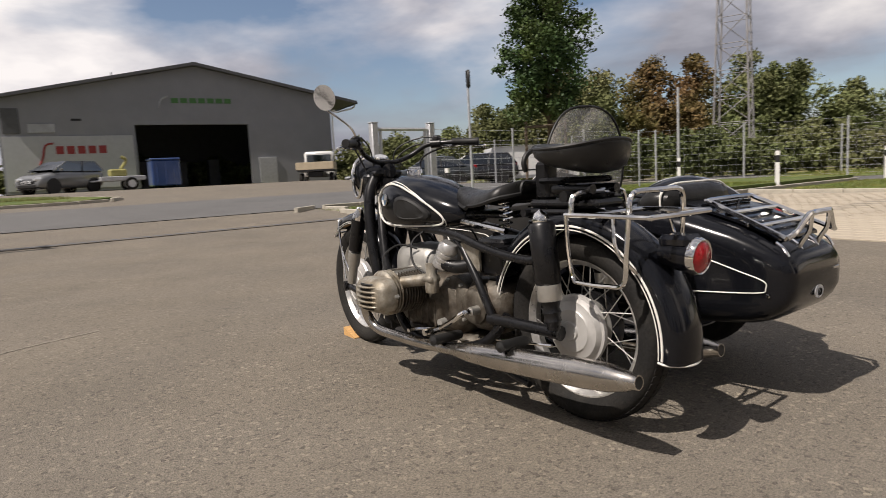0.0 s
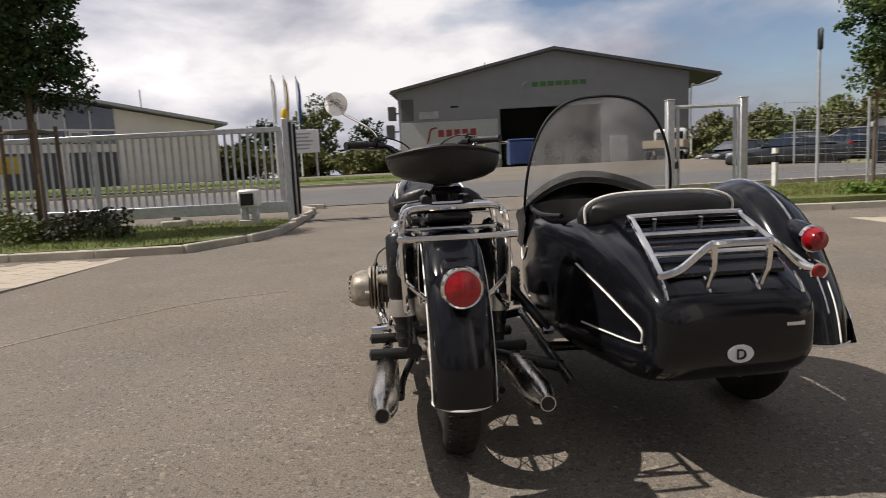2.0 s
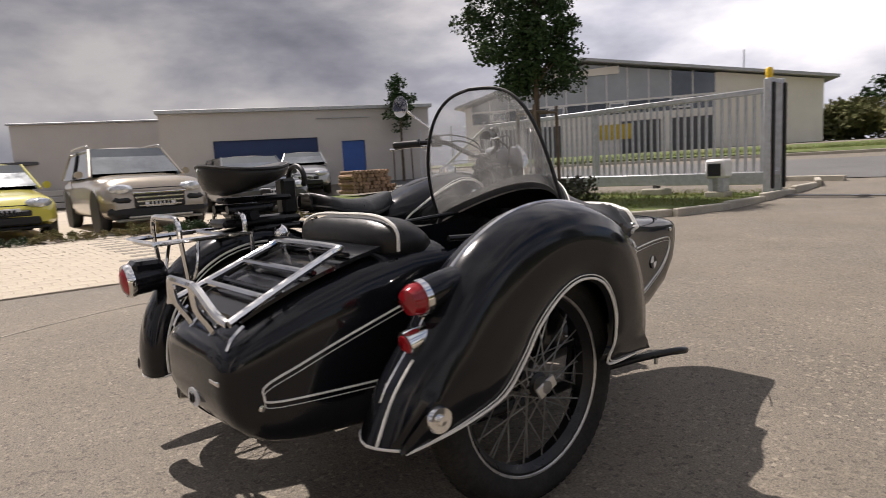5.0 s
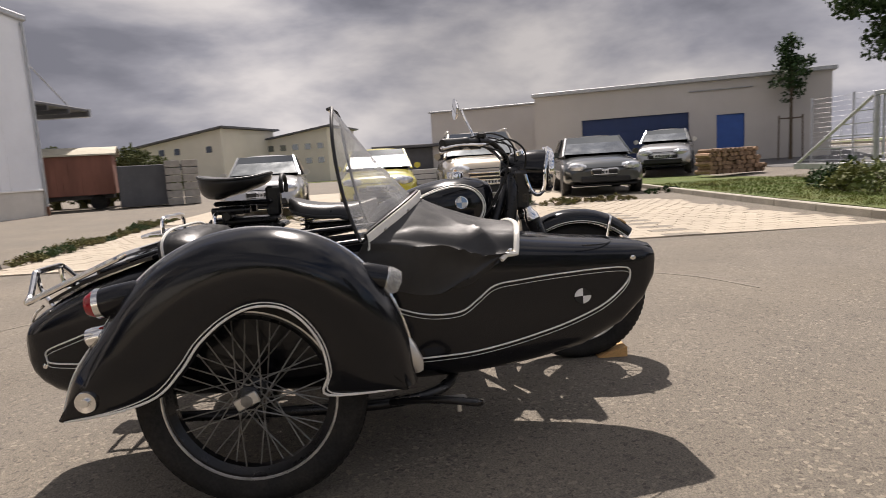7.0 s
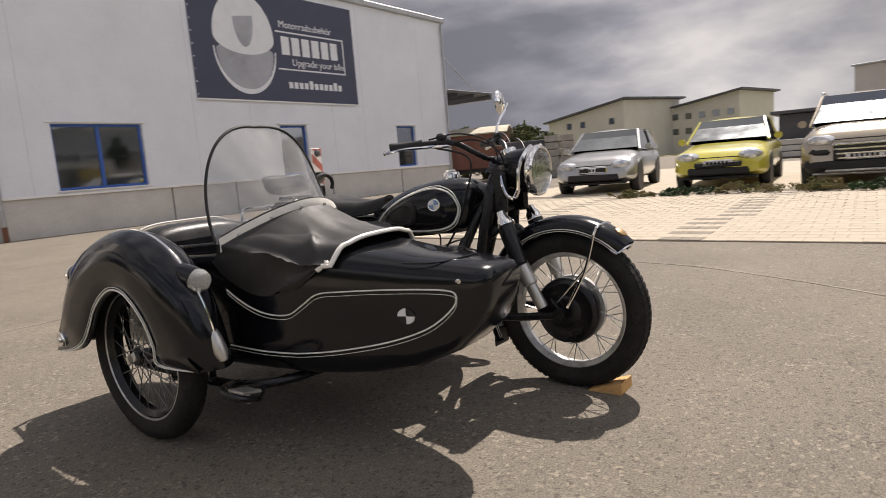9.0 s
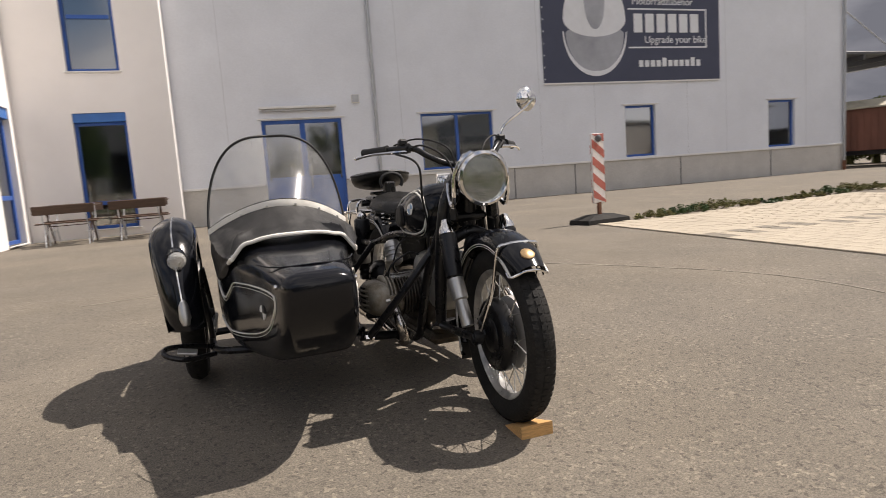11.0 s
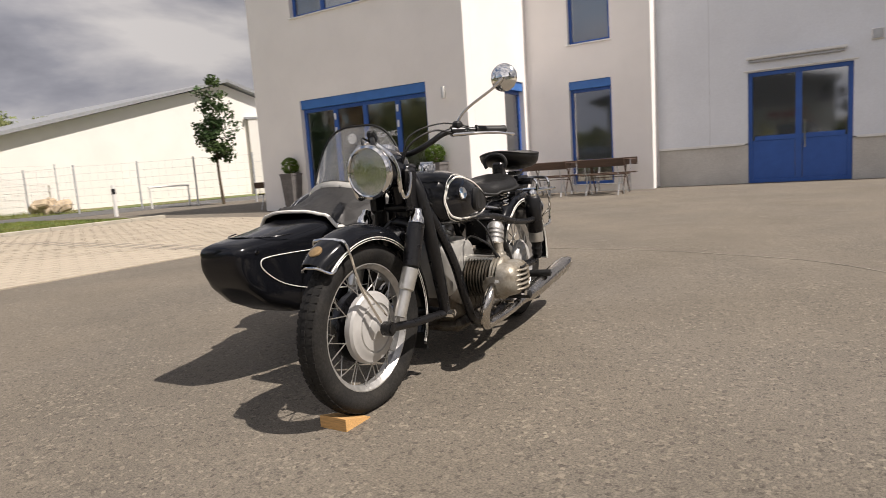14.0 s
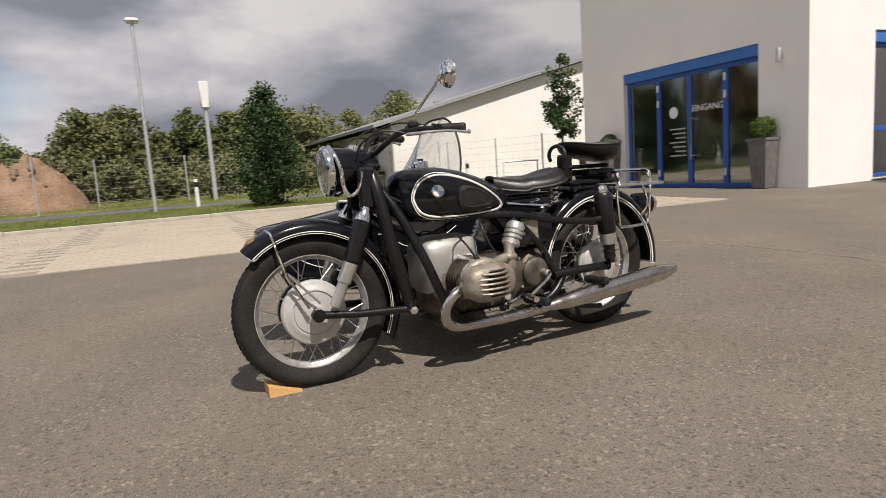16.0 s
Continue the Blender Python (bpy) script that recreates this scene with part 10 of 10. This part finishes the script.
for side in (1, -1):
    for k in range(5):
        z = 0.20 + 0.235 * k
        q = [(-0.113, z), (0.113, z + 0.16 * side), (0.113, z + 0.16 * side + 0.12), (-0.113, z + 0.12)]
        q = [(x, min(max(zz, 0.285), 1.255)) for x, zz in q]
        if q[1][1] == q[2][1] and q[0][1] == q[3][1]:
            continue
        yy = 0.0205 * side
        part("stripe", ([(x, yy, zz) for x, zz in q] + [(x, yy + 0.002 * side, zz) for x, zz in q], [(0, 1, 2, 3), (4, 5, 6, 7), (0, 1, 5, 4), (1, 2, 6, 5), (2, 3, 7, 6), (3, 0, 4, 7)]), RED_PLASTIC, mk, "", 0)
part("reflector", lathe([(0.05, 0), (0.05, 0.03), (0.03, 0.045), (0, 0.05)], 12, (0, 0.02, 1.19), "y"), DARK_METAL, mk, "small round lamp mount")

# planters with box balls
def planter(x, y, seed):
    root = thing("planter", "tall tapered slate-grey planter with a box ball", "planter", "planters", pose(x, y, 0.01, 0, 0, -2.5))
    a, b = 0.135, 0.195

    def ring(s, z):
        return [(-s, -s, z), (s, -s, z), (s, s, z), (-s, s, z)]
    part("pot", loft([ring(a, 0), ring(a + 0.005, 0.02), ring(b, 0.9), ring(b + 0.015, 0.9), ring(b + 0.015, 0.95), ring(b - 0.03, 0.95), ring(b - 0.04, 0.88)]), PLANTER, root, "", 0)
    part("soil", box(-b + 0.042, b - 0.042, -b + 0.042, b - 0.042, 0.84, 0.9), EARTH, root)
    rng = np.random.default_rng(seed)
    d = rng.normal(size=(150, 3))
    d /= np.linalg.norm(d, axis=1, keepdims=True)
    ob = new("box_ball", leaf_mesh("box_ball", [leaf_quads(rng, d * 0.19 + np.array([0, 0, 1.14]), np.full(150, 0.048), 26, 0.028)], LEAF_BOX))
    ob.parent = root
    tagged(ob, "clipped round box ball")
    part("stem", tube([(0, 0, 0.85), (0, 0, 1.3)], 0.02, 6), BARK, root)


planter(5.25, -9.0, 5)
planter(9.65, -9.28, 6)


# folding garden benches and tables
def bench(x, y, turn, w=1.1):
    root = thing("garden_bench", "dark brown folding bench with a backrest", "bench", "folding garden set", pose(x, y, 0.005, 0, 0, turn))
    for k in range(2):
        part("seat_board", box(-w / 2, w / 2, -0.15 + 0.15 * k, -0.015 + 0.15 * k, 0.43, 0.455, 0.006), BENCH_WOOD, root, "", 0)
    part("backrest_board", moved(box(-w / 2, w / 2, -0.012, 0.012, -0.085, 0.085, 0.006), pose(0, 0.225, 0.70, -8)), BENCH_WOOD, root, "", 0)
    for s in (-1, 1):
        u = s * (w / 2 - 0.16)
        part("leg", tube(bend([(u, -0.17, 0), (u, -0.1, 0.25), (u, -0.06, 0.43)], 3), 0.012, 6), GALV, root)
        part("leg", tube(bend([(u, 0.2, 0), (u, 0.12, 0.25), (u, 0.08, 0.43)], 3), 0.012, 6), GALV, root)
        part("back_support", tube(bend([(u, 0.08, 0.43), (u, 0.19, 0.5), (u, 0.21, 0.76)], 3), 0.011, 6), GALV, root)
        part("stay", tube([(u, -0.1, 0.25), (u, 0.12, 0.25)], 0.008, 5), GALV, root)
    return root


def folding_table(x, y, turn, w=1.1):
    root = thing("garden_table", "dark brown folding table with crossed legs", "table", "folding garden set", pose(x, y, 0.005, 0, 0, turn))
    for k in range(4):
        part("top_board", box(-w / 2, w / 2, -0.29 + 0.147 * k, -0.15 + 0.147 * k, 0.73, 0.755, 0.006), BENCH_WOOD, root, "", 0)
    for s in (-1, 1):
        u = s * (w / 2 - 0.14)
        part("leg", tube([(u, -0.25, 0), (u, 0.2, 0.73)], 0.015, 6), BENCH_WOOD, root)
        part("leg", tube([(u + 0.03, 0.25, 0), (u + 0.03, -0.2, 0.73)], 0.015, 6), BENCH_WOOD, root)
    part("stretcher", tube([(-w / 2 + 0.14, -0.02, 0.365), (w / 2 - 0.11, 0.02, 0.365)], 0.01, 6), BENCH_WOOD, root)
    return root


for cx, dt in ((3.25, 3), (1.95, -4)):
    bench(cx, -10.6, -4 + dt, 1.05)
    folding_table(cx + 0.02, -11.15, -3, 1.05)
    bench(cx + 0.05, -11.7, 177 - dt, 1.05)
bench(11.1, -10.2, -4)
folding_table(11.2, -10.8, -3)

# stacked firewood on the lawn edge, and a row of kerb blocks
wp = thing("wood_pile", "low stack of pale split logs and bricks", "wood pile", "", pose(-13.55, 8.7, 0.08, 0, 0, 100))
LOG = material("split log ends", (0.25, 0.16, 0.10), 0.85, vary=0.35, scale=12, per_piece=0.35, bump=0.3, bump_scale=40)
log = make_mesh("log", lathe([(0.058, -0.3), (0.062, -0.1), (0.06, 0.3)], 7, (0, 0, 0), "y"), LOG, 0)
for j in range(6):
    for k in range(13 - j // 2):
        piece("log", log, wp, pose(-0.78 + 0.125 * k + 0.06 * (j % 2) + rw.uniform(-0.01, 0.01), rw.uniform(-0.04, 0.04), 0.05 + 0.106 * j, 0, rw.uniform(0, 360), rw.uniform(-4, 4)))


paved("paving_west", [(-4.15, -3.8), (-3.32, 5.8), (-8.8, 6.3), (-9.75, -4.2)], 0.2, 0.2, "pale beige concrete block paving beside the yard",
      dots=[((-3.6, 3.6), (-8.2, 3.7)), ((-3.85, 0.95), (-8.8, 1.4)), ((-4.05, -1.6), (-9.4, -1.4))], near=(-3.7, 1.0))
paved("paving_east", [(5.6, 6.2), (4.2, -6.6), (13.2, -8.1), (13.2, 6.1)], 0.2, 0.2, "pale beige concrete block paving beside the verge",
      dots=[((5.4, 3.0), (12.9, 2.3)), ((5.1, 0.3), (12.6, -0.4)), ((4.8, -2.5), (12.6, -3.2))], near=(5.0, 0.5))
structure("paving_parking", slab([(-10.6, -4.4), (-9.3, 6.3), (-14, 6.9), (-24, 7.3), (-24, -4.8)], -0.06, 0.008), PAVER, "pale paved parking area", "paving")


# ---- the surroundings turned and scaled about the motorcycle to fit the camera's view ----
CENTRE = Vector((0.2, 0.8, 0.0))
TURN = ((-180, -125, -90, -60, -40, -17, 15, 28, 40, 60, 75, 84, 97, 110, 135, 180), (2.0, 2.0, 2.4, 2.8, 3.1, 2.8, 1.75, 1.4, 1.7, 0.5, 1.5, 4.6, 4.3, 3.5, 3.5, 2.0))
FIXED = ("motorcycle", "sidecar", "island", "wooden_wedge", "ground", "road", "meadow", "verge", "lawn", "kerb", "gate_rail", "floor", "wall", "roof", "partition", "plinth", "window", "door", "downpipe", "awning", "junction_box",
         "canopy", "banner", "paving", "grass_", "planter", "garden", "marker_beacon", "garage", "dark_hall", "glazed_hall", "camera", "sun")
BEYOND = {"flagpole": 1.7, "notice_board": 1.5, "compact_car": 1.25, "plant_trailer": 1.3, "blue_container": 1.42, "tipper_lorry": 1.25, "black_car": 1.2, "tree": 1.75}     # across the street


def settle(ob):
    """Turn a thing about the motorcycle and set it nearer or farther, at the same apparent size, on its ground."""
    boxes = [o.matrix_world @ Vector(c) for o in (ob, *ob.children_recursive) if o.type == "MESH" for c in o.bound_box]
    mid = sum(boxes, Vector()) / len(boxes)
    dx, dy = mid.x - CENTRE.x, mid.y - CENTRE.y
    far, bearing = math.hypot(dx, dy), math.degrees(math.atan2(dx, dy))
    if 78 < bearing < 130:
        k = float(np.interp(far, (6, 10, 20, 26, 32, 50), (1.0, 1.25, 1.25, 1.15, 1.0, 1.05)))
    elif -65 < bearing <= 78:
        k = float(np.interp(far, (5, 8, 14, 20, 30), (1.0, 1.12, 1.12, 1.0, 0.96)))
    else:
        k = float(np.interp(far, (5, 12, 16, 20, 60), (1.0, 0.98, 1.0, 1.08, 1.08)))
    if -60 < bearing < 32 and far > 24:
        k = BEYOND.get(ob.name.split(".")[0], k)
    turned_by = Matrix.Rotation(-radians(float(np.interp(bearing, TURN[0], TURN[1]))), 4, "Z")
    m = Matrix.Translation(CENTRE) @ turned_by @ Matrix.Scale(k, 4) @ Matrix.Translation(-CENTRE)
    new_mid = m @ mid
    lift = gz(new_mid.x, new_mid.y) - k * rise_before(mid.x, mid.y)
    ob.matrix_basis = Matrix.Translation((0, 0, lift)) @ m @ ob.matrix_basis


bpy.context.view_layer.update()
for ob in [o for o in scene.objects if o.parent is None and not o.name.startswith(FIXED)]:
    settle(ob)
